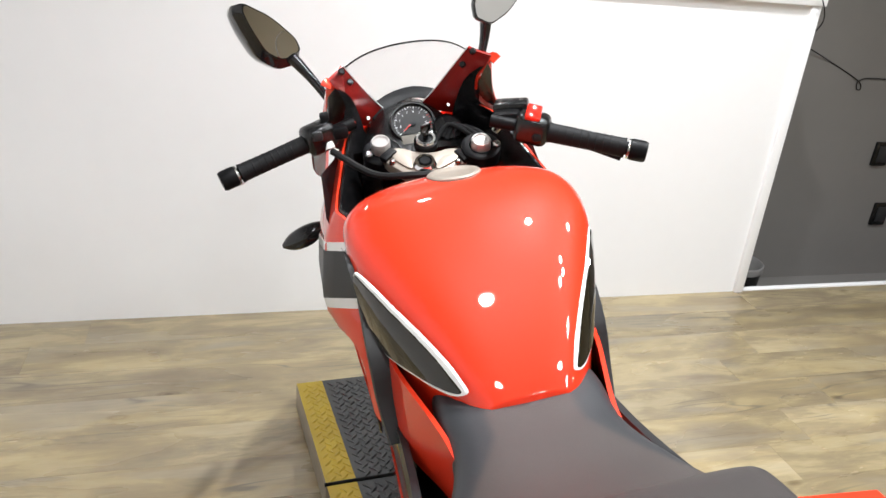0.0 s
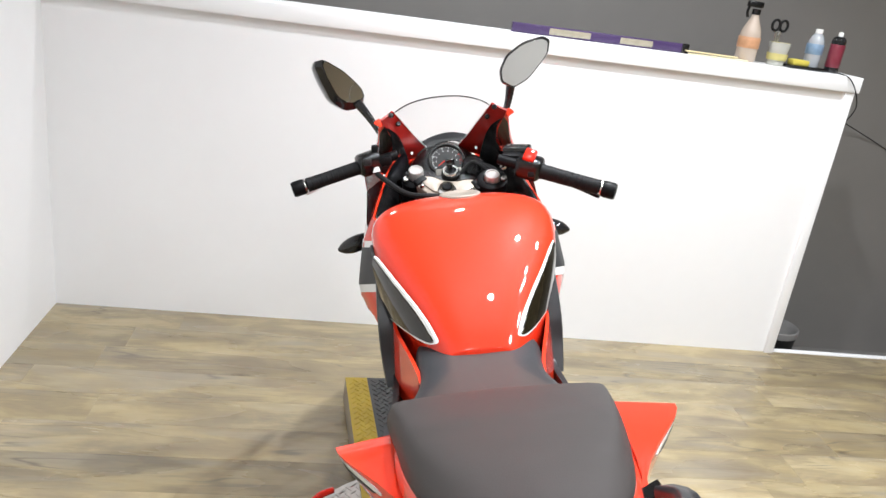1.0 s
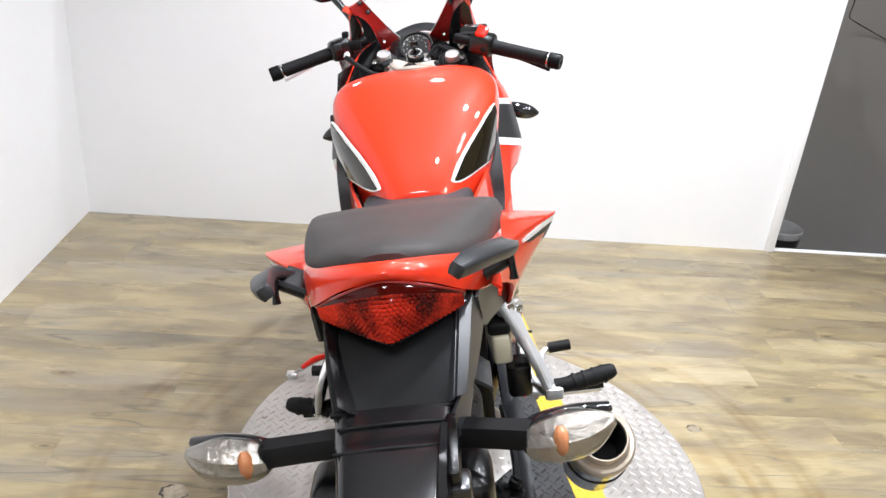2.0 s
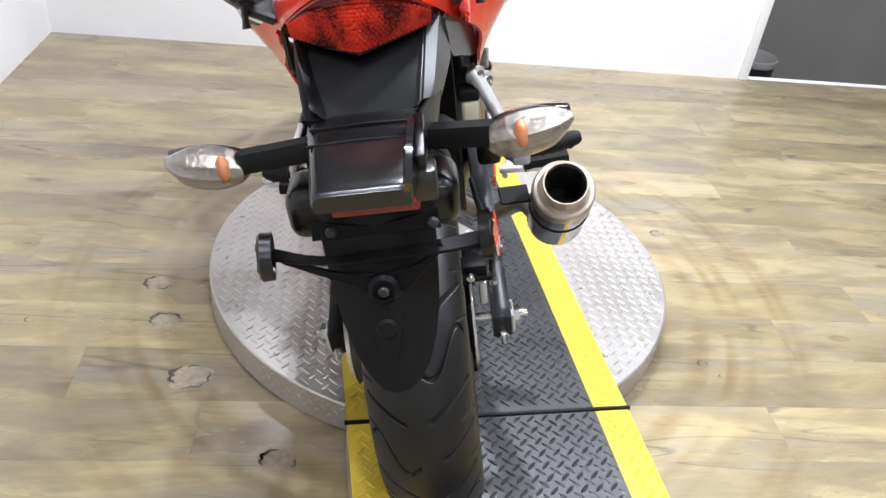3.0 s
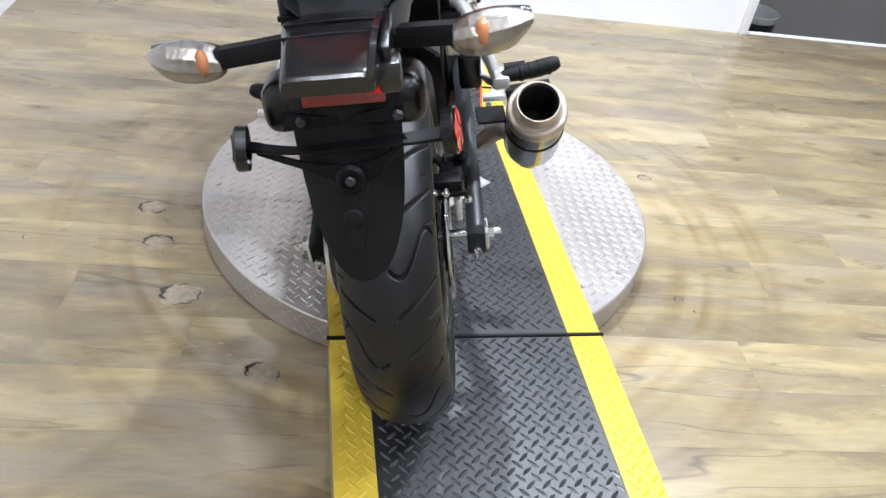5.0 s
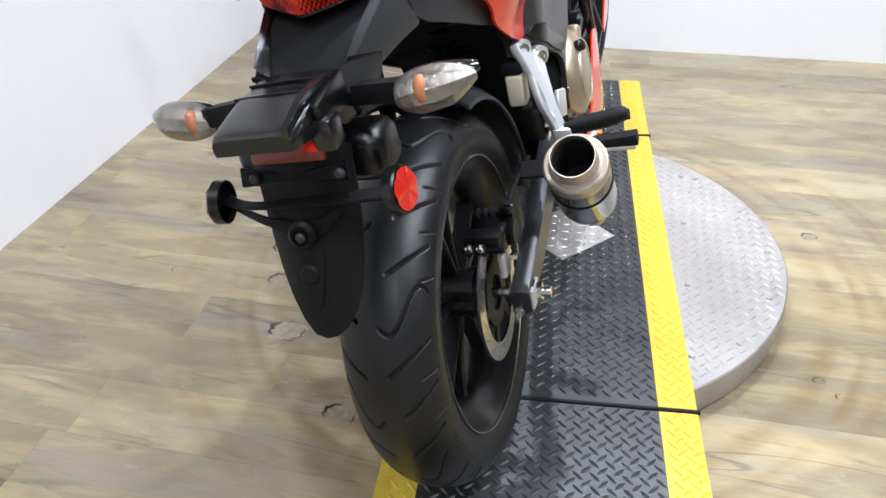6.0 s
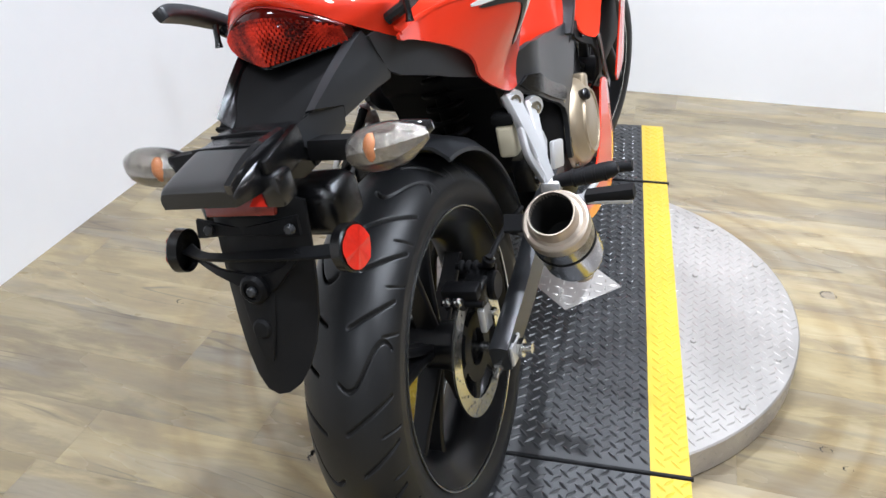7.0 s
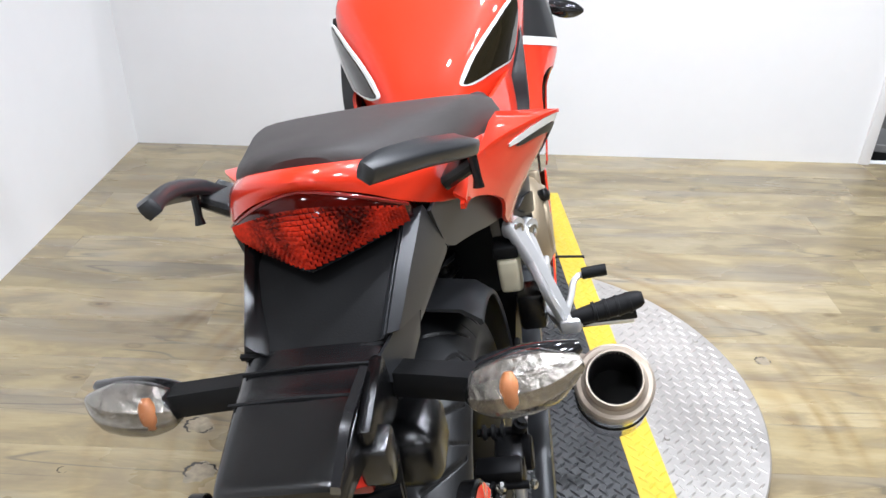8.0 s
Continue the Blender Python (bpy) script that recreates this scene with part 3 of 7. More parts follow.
def build_turntable():
    """Round aluminium checker-plate turntable."""
    r, h = 0.564, 0.074
    t = thing("turntable", "round aluminium checker-plate turntable on the floor", "turntable", Matrix.Translation((0.660, 0.862, 0)))
    part("deck", lathe([(0, h), (r - 0.003, h), (r, h - 0.003), (r, 0.004), (r - 0.004, 0), (0, 0)], 128), ALUMINIUM, t, "scuffed aluminium tread plate")
    pitch, rows = 0.0200, int(2 * r / 0.0200) + 2
    spots = []
    for i in range(-rows, rows):
        for j in range(-rows, rows):
            x, y = (i - j) * pitch * 0.7071, (i + j) * pitch * 0.7071
            if x * x + y * y < (r - 0.012) ** 2 and abs(math.cos(radians(4.72)) * (x - 0.01) + math.sin(radians(4.72)) * (y - 0.025)) > 0.286:
                spots.append((x, y, h, radians(45 if (i + j) % 2 else -45)))
    lug_part("tread_pattern", spots, ALUMINIUM, t, 0.0250, 0.0052, 0.0018)
    side = bmesh.new()
    ring = []
    n = 124
    for i in range(n):
        for k in range(4):
            a, z = 2 * math.pi * (i + 0.5 * (k % 2)) / n, 0.015 + 0.0145 * k
            ring.append((a, z, 1 if k % 2 else -1))
    for a, z, s in ring:
        m = Matrix.Rotation(a, 4, "Z") @ Matrix.Translation((r, 0, z)) @ Matrix.Rotation(s * radians(45), 4, "X")
        q = [side.verts.new(m @ Vector(p)) for p in ((0, 0.010, 0), (0, 0, 0.003), (0, -0.010, 0), (0, 0, -0.003), (0.0016, 0, 0))]
        for b in range(4):
            side.faces.new((q[b], q[(b + 1) % 4], q[4]))
    tagged(part("rim_tread", side, ALUMINIUM, t), kind="stuff")
    for a in range(0, 360, 20):
        x, y = (r - 0.035) * math.cos(radians(a + 5)), (r - 0.035) * math.sin(radians(a + 5))
        if abs(x - 0.01) > 0.30:
            part("bolt", bolt_head(x, y, h, 0.0065), ALUMINIUM, t)
    for x in (-0.30, 0.335):
        for y in (-0.36, -0.12, 0.14, 0.38):
            part("bolt", bolt_head(x, y, h, 0.0065), ALUMINIUM, t)
    return t


def build_ramp():
    """Ramp across the turntable: a dark tread plate with yellow edges, two hinged end sections and their slopes."""
    top, w, e = 0.0785, 0.2835, 0.072
    t = thing("ramp", "dark tread-plate motorcycle ramp with yellow painted edges", "ramp", ramp_pose())
    spans = (("ramp_section", -0.560, 0.560), ("ramp_section", 0.569, 0.985), ("ramp_section", -0.980, -0.569))
    pitch = 0.0200

    def tread(y0, y1, x0, x1, zf):
        out = []
        for i in range(-66, 67):
            for j in range(-66, 67):
                x, y = (i - j) * pitch * 0.7071 + 0.004, (i + j) * pitch * 0.7071
                if x0 + 0.009 < x < x1 - 0.009 and y0 + 0.01 < y < y1 - 0.01:
                    out.append((x, y, zf(y), radians(43 if (i + j) % 2 else -47)))
        return out

    for name, y0, y1 in spans:
        under = 0.0 if abs(y0 + y1) > 0.1 else 0.0745
        s = part(name, block(-w, w, y0, y1, under, top, 0.002), RAMP_SIDE if under == 0.0 else MAT_BLACK, t)
        part("tread_plate", block(-w + e, w - e, y0 + 0.001, y1 - 0.001, top - 0.002, top + 0.001), MAT_BLACK, s, "dark grey diamond tread")
        lug_part("tread_pattern", tread(y0, y1, -w + e, w - e, lambda y: top + 0.001), LUG_BLACK, s)
        for x0, x1 in ((-w, -w + e), (w - e, w)):
            part("yellow_edge", block(x0 + 0.0005, x1 - 0.0005, y0 + 0.001, y1 - 0.001, top - 0.002, top + 0.0014), YELLOW, s, "worn yellow safety paint")
            lug_part("edge_tread", tread(y0, y1, x0, x1, lambda y: top + 0.0014), YELLOW, s, height=0.0022)
    for y in (-0.5645, 0.5645):
        part("hinge_bar", tube([(-w - 0.004, y, top + 0.001), (w + 0.004, y, top + 0.001)], 0.0048, 10), BLACK_METAL, t, "black steel hinge rod")
    for sgn in (-1,):
        y0, y1 = sgn * (0.980 if sgn < 0 else 0.985), sgn * 1.30
        slope = (0.004 - top) / (abs(y1) - abs(y0))

        def zf(y, y0=y0, slope=slope):
            return top + slope * (abs(y) - abs(y0))

        bm = bmesh.new()
        p = [bm.verts.new(c) for c in ((-w, y0, 0), (w, y0, 0), (w, y0, top), (-w, y0, top), (-w, y1, 0), (w, y1, 0), (w, y1, 0.004), (-w, y1, 0.004))]
        for q in ((0, 1, 2, 3), (4, 5, 6, 7), (0, 1, 5, 4), (3, 2, 6, 7), (0, 3, 7, 4), (1, 2, 6, 5)):
            bm.faces.new([p[k] for k in q])
        s = part("ramp_slope", bm, SLOPE_SHADED, t, "dark tread-plate slope down to the floor")
        lug_part("tread_pattern", [(x, y, zf(y), a) for x, y, z, a in tread(min(y0, y1), max(y0, y1), -w + e, w - e, zf)], SLOPE_SHADED, s)
        for x0, x1 in ((-w, -w + e), (w - e, w)):
            b2 = bmesh.new()
            q = [b2.verts.new((x, y, zf(y) + dz)) for dz in (0.0, 0.0015) for x, y in ((x0, y0), (x1, y0), (x1, y1), (x0, y1))]
            for k in ((0, 1, 2, 3), (4, 5, 6, 7), (0, 1, 5, 4), (1, 2, 6, 5), (2, 3, 7, 6), (3, 0, 4, 7)):
                b2.faces.new([q[i] for i in k])
            part("yellow_edge", b2, YELLOW, s)
            lug_part("edge_tread", [(x, y, zf(y) + 0.0015, a) for x, y, z, a in tread(min(y0, y1), max(y0, y1), x0, x1, zf)], YELLOW, s, height=0.0022)
    return t


build_turntable()
build_ramp()


# ---- the motorcycle ----
# Its own axes: x to its right, y ahead, z up, from the rear tyre's contact; it leans on its side stand.
BIKE = thing("motorcycle", "red, black and white sport motorcycle leaning on its side stand", "motorcycle",
             Matrix.Translation((0.6020, 0.2259, 0.0795)) @ pose(0, 0, 0, 0, 0, -2.51) @ pose(0, 0, 0, 0, -11.54, 0))
REAR_AXLE, FRONT_AXLE = Vector((0.011, 0.017, 0.302)), Vector((0, 1.375, 0.293))
DROP = Vector((0.004, 0.017, -0.012))


def tyre_mesh(radius, half, name, seg=1300, rows=80, grooves=True):
    """A tyre round the x axis with real tread grooves cut into a fine grid."""
    u = np.linspace(-1, 1, rows)
    arc = np.radians(82) * u
    crown = half * 1.02
    x = np.where(np.abs(u) < 0.88, np.sin(arc) / np.sin(np.radians(72)) * half, 0)
    x = np.clip(np.sin(arc) * crown, -half, half)
    drop = (1 - np.cos(arc)) * half * 0.80
    rad = radius - drop
    # side walls down to the bead
    wall_r = np.linspace(rad[-1], 0.2160, 10)[1:]
    wall_x = half * np.array([1.0, 0.995, 0.98, 0.955, 0.925, 0.89, 0.85, 0.81, 0.76])
    px = np.concatenate([-wall_x[::-1], x, wall_x])
    pr = np.concatenate([wall_r[::-1], rad, wall_r])
    th = np.linspace(0, 2 * np.pi, seg, endpoint=False)
    T, X = np.meshgrid(th, px, indexing="ij")
    Rr = np.repeat(pr[None], seg, 0)
    if grooves:
        S = np.concatenate([np.full(9, -1.2), u, np.full(9, 1.2)])
        S = np.repeat(S[None], seg, 0)
        A = np.abs(S)
        depth = np.zeros_like(Rr)
        n = 7
        per = 2 * np.pi / n
        for sgn, off in ((1, 0.0), (-1, 0.5)):
            on = (S * sgn > 0)
            ph = np.mod(T / per + off, 1.0)

            def cut(c, slant, lo, hi, wide, bend=0.0):
                mid = c + slant * (A - 0.5) + bend * np.sin((A - lo) / (hi - lo) * 2 * np.pi)
                d = np.abs(np.mod(ph - mid + 0.5, 1.0) - 0.5) * per * radius
                edge = np.clip((A - lo) / 0.03, 0, 1) * np.clip((hi - A) / 0.03, 0, 1)
                return np.clip((wide - d) / 0.0012, 0, 1) * edge

            g = cut(0.08, -0.26, 0.10, 0.80, 0.0034)
            g = np.maximum(g, cut(0.34, -0.26, 0.22, 0.84, 0.0034))
            g = np.maximum(g, cut(0.60, -0.26, 0.16, 0.78, 0.0032))
            g = np.maximum(g, cut(0.84, -0.20, 0.05, 0.80, 0.0036, 0.075))
            g = np.maximum(g, cut(0.22, -0.10, 0.55, 0.90, 0.0020))
            g = np.maximum(g, cut(0.48, -0.10, 0.60, 0.92, 0.0014))
            g = np.maximum(g, cut(0.73, -0.10, 0.62, 0.90, 0.0020))
            depth = np.where(on, np.maximum(depth, g), depth)
        Rr = Rr - 0.0060 * depth
    verts = np.stack([X, Rr * np.cos(T), Rr * np.sin(T)], -1).reshape(-1, 3)
    m = len(px)
    i, j = np.meshgrid(np.arange(seg), np.arange(m - 1), indexing="ij")
    a, b = (i * m + j).ravel(), (((i + 1) % seg) * m + j).ravel()
    faces = np.stack([a, a + 1, b + 1, b], -1)
    me = bpy.data.meshes.new(name)
    me.from_pydata(verts.tolist(), [], faces.tolist())
    me.materials.append(TYRE_MAT)
    # Groove floors take this matt black, which paints in their shade.
    me.materials.append(SOOT_AND_GROOVE)
    if grooves:
        cut_deep = (depth.ravel() > 0.4).astype(np.int32)
        me.polygons.foreach_set("material_index", (cut_deep[faces].sum(1) >= 2).astype(np.int32))
    me.polygons.foreach_set("use_smooth", [True] * len(me.polygons))
    return me


def build_wheel(parent, centre, radius, half, steer=Matrix(), disc_x=0.0, disc_r=0.11, grooves=True, name="rear_wheel"):
    place = steer @ Matrix.Translation(centre)
    to_x = Matrix.Rotation(radians(90), 4, "Y")
    wheel = new(name, tyre_mesh(radius, half, "tyre", 1300 if grooves else 160, 130 if grooves else 24, grooves))
    wheel.parent = parent
    wheel.matrix_local = place
    tagged(wheel, "black tyre with diagonal tread grooves on a five-spoke wheel")
    k = half / 0.07
    prof = [(0.226, 0.058 * k), (0.2285, 0.055 * k), (0.224, 0.050 * k), (0.206, 0.044 * k), (0.200, 0.030 * k), (0.186, 0.012 * k), (0.186, -0.012 * k), (0.200, -0.030 * k), (0.206, -0.044 * k),
            (0.224, -0.050 * k), (0.2285, -0.055 * k), (0.226, -0.058 * k), (0.214, -0.052 * k), (0.193, -0.034 * k), (0.178, -0.012 * k), (0.178, 0.012 * k), (0.193, 0.034 * k), (0.214, 0.052 * k)]
    prof = [(r * 0.967, x) for r, x in prof]
    part("rim", lathe(prof, 96, to_x, closed=True), RIM_BLACK, wheel, "gloss black cast rim")
    for s in (-1, 1):
        part("rim_line", lathe([(0.2216, s * 0.0620 * k), (0.2240, s * 0.0625 * k), (0.2240, s * 0.0560 * k), (0.2216, s * 0.0560 * k)], 96, to_x, closed=True), STEEL, wheel, "polished rim edge")
    part("hub", lathe([(0.018, 0.062), (0.040, 0.062), (0.046, 0.050), (0.040, 0.03), (0.038, -0.03), (0.046, -0.05), (0.040, -0.062), (0.018, -0.062)], 32, to_x, closed=True), RIM_BLACK, wheel)
    for i in range(5):
        turn = Matrix.Rotation(radians(72 * i + 14), 4, "X")
        for s in (-1, 1):
            bm = strip([(0, 0.036, 0.004 * s), (0, 0.09, 0.014 * s), (0, 0.14, 0.026 * s), (0, 0.186, 0.042 * s)], [0.040 * k, 0.034 * k, 0.030 * k, 0.034 * k], 0.014, (0, 0, 1), 8)
            part("spoke", moved(bm, turn), RIM_BLACK, wheel)
    # drilled brake disc
    seg, rad = 144, [disc_r * f for f in (0.735, 0.775, 0.825, 0.85, 0.895, 0.92, 0.965, 1.0)]
    bm = bmesh.new()
    vs = [[bm.verts.new((disc_x - 0.002, r * math.cos(2 * math.pi * q / seg), r * math.sin(2 * math.pi * q / seg))) for q in range(seg)] for r in rad]
    for a in range(len(rad) - 1):
        for q in range(seg):
            hole = (a in (1, 3, 5)) and (q + {1: 0, 3: 3, 5: 5}[a]) % 8 == 0
            if not hole:
                bm.faces.new((vs[a][q], vs[a][(q + 1) % seg], vs[a + 1][(q + 1) % seg], vs[a + 1][q]))
    up = bmesh.ops.extrude_face_region(bm, geom=bm.faces[:], use_keep_orig=True)
    bmesh.ops.translate(bm, vec=(0.004, 0, 0), verts=[v for v in up["geom"] if isinstance(v, bmesh.types.BMVert)])
    disc = part("brake_disc", bm, STEEL, wheel, "drilled steel brake disc", 30)
    carrier = part("disc_carrier", lathe([(0.03, -0.004), (0.056, -0.004), (0.056, 0.004), (0.03, 0.004)], 24, Matrix.Translation((disc_x - 0.006, 0, 0)) @ to_x, closed=True), BLACK_METAL, wheel)
    for i in range(6):
        part("carrier_arm", moved(strip([(disc_x - 0.005, 0.052, 0), (disc_x - 0.005, disc_r * 0.79, 0)], 0.018, 0.006, (1, 0, 0)), Matrix.Rotation(radians(60 * i), 4, "X")), BLACK_METAL, wheel)
    return wheel


rear = build_wheel(BIKE, REAR_AXLE, 0.308, 0.070, disc_x=0.080)

# -- steering: axis through the head, raked back; the bars are turned to the right
HEAD = Vector((0, 1.035, 0.88))
RAKE = Vector((0, -math.sin(radians(25.3)), math.cos(radians(25.3))))
STEER = Matrix.Translation(HEAD) @ Matrix.Rotation(radians(-14), 4, RAKE) @ Matrix.Translation(-HEAD)
build_wheel(BIKE, FRONT_AXLE, 0.293, 0.056, steer=STEER, disc_x=-0.07, disc_r=0.148, grooves=False, name="front_wheel")


def steered(bm):
    return moved(bm, STEER)


# -- fuel tank
tank_bm = hull([
    (0.488, [(0, 0.742), (0.026, 0.741), (0.048, 0.735), (0.060, 0.718), (0.064, 0.670)]),
    (0.515, [(0, 0.768), (0.036, 0.767), (0.064, 0.757), (0.078, 0.730), (0.080, 0.665)]),
    (0.570, [(0, 0.808), (0.052, 0.806), (0.090, 0.792), (0.108, 0.752), (0.104, 0.660)]),
    (0.650, [(0, 0.855), (0.075, 0.851), (0.126, 0.833), (0.145, 0.786), (0.130, 0.663)]),
    (0.730, [(0, 0.889), (0.094, 0.884), (0.153, 0.865), (0.171, 0.818), (0.151, 0.678)]),
    (0.800, [(0, 0.903), (0.099, 0.898), (0.158, 0.879), (0.177, 0.832), (0.158, 0.689)]),
    (0.855, [(0, 0.896), (0.091, 0.891), (0.148, 0.870), (0.167, 0.824), (0.150, 0.699)]),
    (0.905, [(0, 0.878), (0.072, 0.868), (0.118, 0.849), (0.137, 0.809), (0.124, 0.704)]),
    (0.935, [(0, 0.842), (0.051, 0.838), (0.089, 0.822), (0.103, 0.789), (0.095, 0.714)]),
], 17, 44)
from mathutils.bvhtree import BVHTree
moved(tank_bm, Matrix.Translation((0.005, 0, 0)))
TANK_TREE = BVHTree.FromBMesh(tank_bm)
tank = part("fuel_tank", tank_bm, RED, BIKE, "glossy red fuel tank", 60)


def on_tank(y, z):
    hit = TANK_TREE.ray_cast(Vector((0.6, y, z)), Vector((-1, 0, 0)))
    return hit[0].x if hit[0] else 0.07


PANEL_OUT = [(0.712, 0.838), (0.690, 0.836), (0.650, 0.824), (0.590, 0.8), (0.545, 0.778), (0.520, 0.761), (0.506, 0.75), (0.516, 0.744), (0.540, 0.7425), (0.575, 0.742), (0.620, 0.738), (0.655, 0.733), (0.685, 0.765)]


def inset(outline, d):
    """The outline moved inwards by d."""
    pts = [Vector(q) for q in outline]
    turn = sum(a.x * b.y - b.x * a.y for a, b in zip(pts, pts[1:] + pts[:1]))
    out = []
    for a, b, c in zip(pts[-1:] + pts[:-1], pts, pts[1:] + pts[:1]):
        way = ((b - a).normalized() + (c - b).normalized()).normalized()
        out.append(tuple(b + Vector((-way.y, way.x)) * (d if turn > 0 else -d)))
    return out


PANEL_IN = inset(PANEL_OUT, 0.0040)
for s in (1, -1):
    part("tank_border", skin(PANEL_OUT, on_tank, 0.004, 0.0016, 0.015, s, 2), WHITE_STRIPE, tank, "white border stripe")
    part("tank_panel", skin(PANEL_IN, on_tank, 0.004, 0.0030, 0.015, s, 2), SMOKE, tank, "smoked glossy side panel")
cap_m = Matrix.Translation((0.008, 0.840, 0.8975)) @ Matrix.Rotation(radians(-8), 4, "X")
part("filler_cap", lathe([(0.041, -0.010), (0.041, 0.003), (0.038, 0.005), (0.032, 0.005), (0.029, 0.003), (0.0, 0.0035)], 40, cap_m), BEIGE_ALLOY, tank, "silver filler cap")

# -- seats
rider = hull([
    (0.575, [(0, 0.727), (0.060, 0.729), (0.092, 0.722), (0.103, 0.698), (0.098, 0.650)]),
    (0.520, [(0, 0.734), (0.060, 0.735), (0.096, 0.727), (0.107, 0.700), (0.101, 0.650)]),
    (0.440, [(0, 0.735), (0.056, 0.735), (0.092, 0.726), (0.104, 0.702), (0.102, 0.655)]),
    (0.350, [(0, 0.745), (0.070, 0.745), (0.115, 0.735), (0.132, 0.710), (0.128, 0.670)]),
    (0.270, [(0, 0.772), (0.085, 0.772), (0.132, 0.762), (0.150, 0.735), (0.146, 0.695)]),
    (0.205, [(0, 0.815), (0.085, 0.814), (0.125, 0.806), (0.140, 0.780), (0.136, 0.740)]),
    (0.180, [(0, 0.840), (0.080, 0.838), (0.115, 0.828), (0.128, 0.800), (0.124, 0.760)]),
], 25, 60)
part("rider_seat", rider, VINYL_SEAT, BIKE, "brown-grey vinyl rider seat with darker sides", 60)
pillion = hull([
    (0.262, [(0, 0.797), (0.118, 0.794), (0.138, 0.784), (0.145, 0.767), (0.140, 0.748)]),
    (0.228, [(0, 0.828), (0.118, 0.823), (0.139, 0.810), (0.145, 0.787), (0.140, 0.770)]),
    (0.130, [(0, 0.862), (0.102, 0.859), (0.124, 0.847), (0.131, 0.821), (0.127, 0.798)]),
    (0.070, [(0, 0.877), (0.092, 0.873), (0.114, 0.860), (0.122, 0.836), (0.118, 0.812)]),
    (0.010, [(0, 0.891), (0.074, 0.886), (0.099, 0.871), (0.109, 0.851), (0.105, 0.828)]),
    (-0.040, [(0, 0.902), (0.056, 0.896), (0.083, 0.882), (0.092, 0.866), (0.088, 0.846)]),
    (-0.080, [(0, 0.910), (0.042, 0.905), (0.064, 0.894), (0.072, 0.880), (0.068, 0.862)]),
    (-0.106, [(0, 0.912), (0.028, 0.909), (0.043, 0.902), (0.049, 0.891), (0.046, 0.874)]),
    (-0.117, [(0, 0.908), (0.018, 0.906), (0.028, 0.900), (0.032, 0.892), (0.030, 0.878)]),
], 17, 50)
part("pillion_seat", pillion, VINYL, BIKE, "brown-grey vinyl pillion pad", 60)

# -- tail: red cowl with wings, lamp, under-cowl
SEAT_RIM = [(0, -0.112, 0.898), (0.044, -0.092, 0.890), (0.080, -0.040, 0.868), (0.104, 0.030, 0.842), (0.122, 0.120, 0.812), (0.128, 0.200, 0.786)]
COWL_OUT = [(0, -0.146, 0.900), (0.052, -0.122, 0.888), (0.093, -0.066, 0.860), (0.118, 0.016, 0.834), (0.134, 0.110, 0.806), (0.139, 0.200, 0.778)]
COWL_LOW = [(0, -0.142, 0.889), (0.043, -0.131, 0.878), (0.082, -0.100, 0.848), (0.106, -0.020, 0.806), (0.124, 0.090, 0.768), (0.128, 0.200, 0.735)]
COWL_IN = [(0, -0.118, 0.884), (0.036, -0.108, 0.873), (0.070, -0.082, 0.846), (0.092, -0.016, 0.806), (0.108, 0.090, 0.768), (0.112, 0.200, 0.735)]


def across(half):
    """A smooth line over the tail from the left side to the right, through its right half's points."""
    return catmull([(-x, y, z) for x, y, z in half[:0:-1]] + list(half), 61)


def cowl_rows():
    rim, out, low, inner = (across(q) for q in (SEAT_RIM, COWL_OUT, COWL_LOW, COWL_IN))
    up = [a.lerp(b, 0.55) + Vector((0, 0, 0.007)) for a, b in zip(rim, out)]
    near = [a.lerp(b, 0.86) + Vector((0, 0, 0.004)) for a, b in zip(rim, out)]
    return [[a + Vector((0, 0.004, -0.012)) for a in rim], rim, up, near, out, [a.lerp(b, 0.5) + (a - c) * 0.06 for a, b, c in zip(out, low, rim)], low, inner]


cowl_part = part("tail_cowl", loft(cowl_rows(), closed=False), RED, BIKE, "glossy red tail cowl", 50)


def wing_x(y, z):
    """Outward flare of the tail side panels: widest at the front tip, tucked in below and towards the back."""
    f = smooth01(y, -0.01, 0.21) ** 1.15
    low = smooth01(z, 0.62, 0.83)
    return 0.118 + f * (0.018 + 0.083 * low ** 1.4) - 0.02 * (1 - f) * (1 - low)


WING = [(-0.060, 0.822), (0.030, 0.826), (0.110, 0.822), (0.190, 0.806), (0.200, 0.796), (0.232, 0.745), (0.300, 0.690), (0.340, 0.645), (0.320, 0.628), (0.262, 0.628), (0.205, 0.652), (0.155, 0.680), (0.124, 0.704), (0.114, 0.724), (0.092, 0.748), (0.040, 0.779), (-0.030, 0.806), (-0.060, 0.812)]
WING_STRIPE = [(0.090, 0.811), (0.140, 0.8125), (0.188, 0.803), (0.198, 0.793), (0.220, 0.748), (0.240, 0.716), (0.226, 0.714), (0.209, 0.746), (0.190, 0.785), (0.182, 0.795), (0.140, 0.803), (0.092, 0.804)]
WING_DARK = [(0.100, 0.803), (0.140, 0.8025), (0.181, 0.794), (0.189, 0.784), (0.208, 0.745), (0.225, 0.715), (0.214, 0.716), (0.198, 0.744), (0.180, 0.778), (0.172, 0.786), (0.135, 0.795), (0.108, 0.798)]
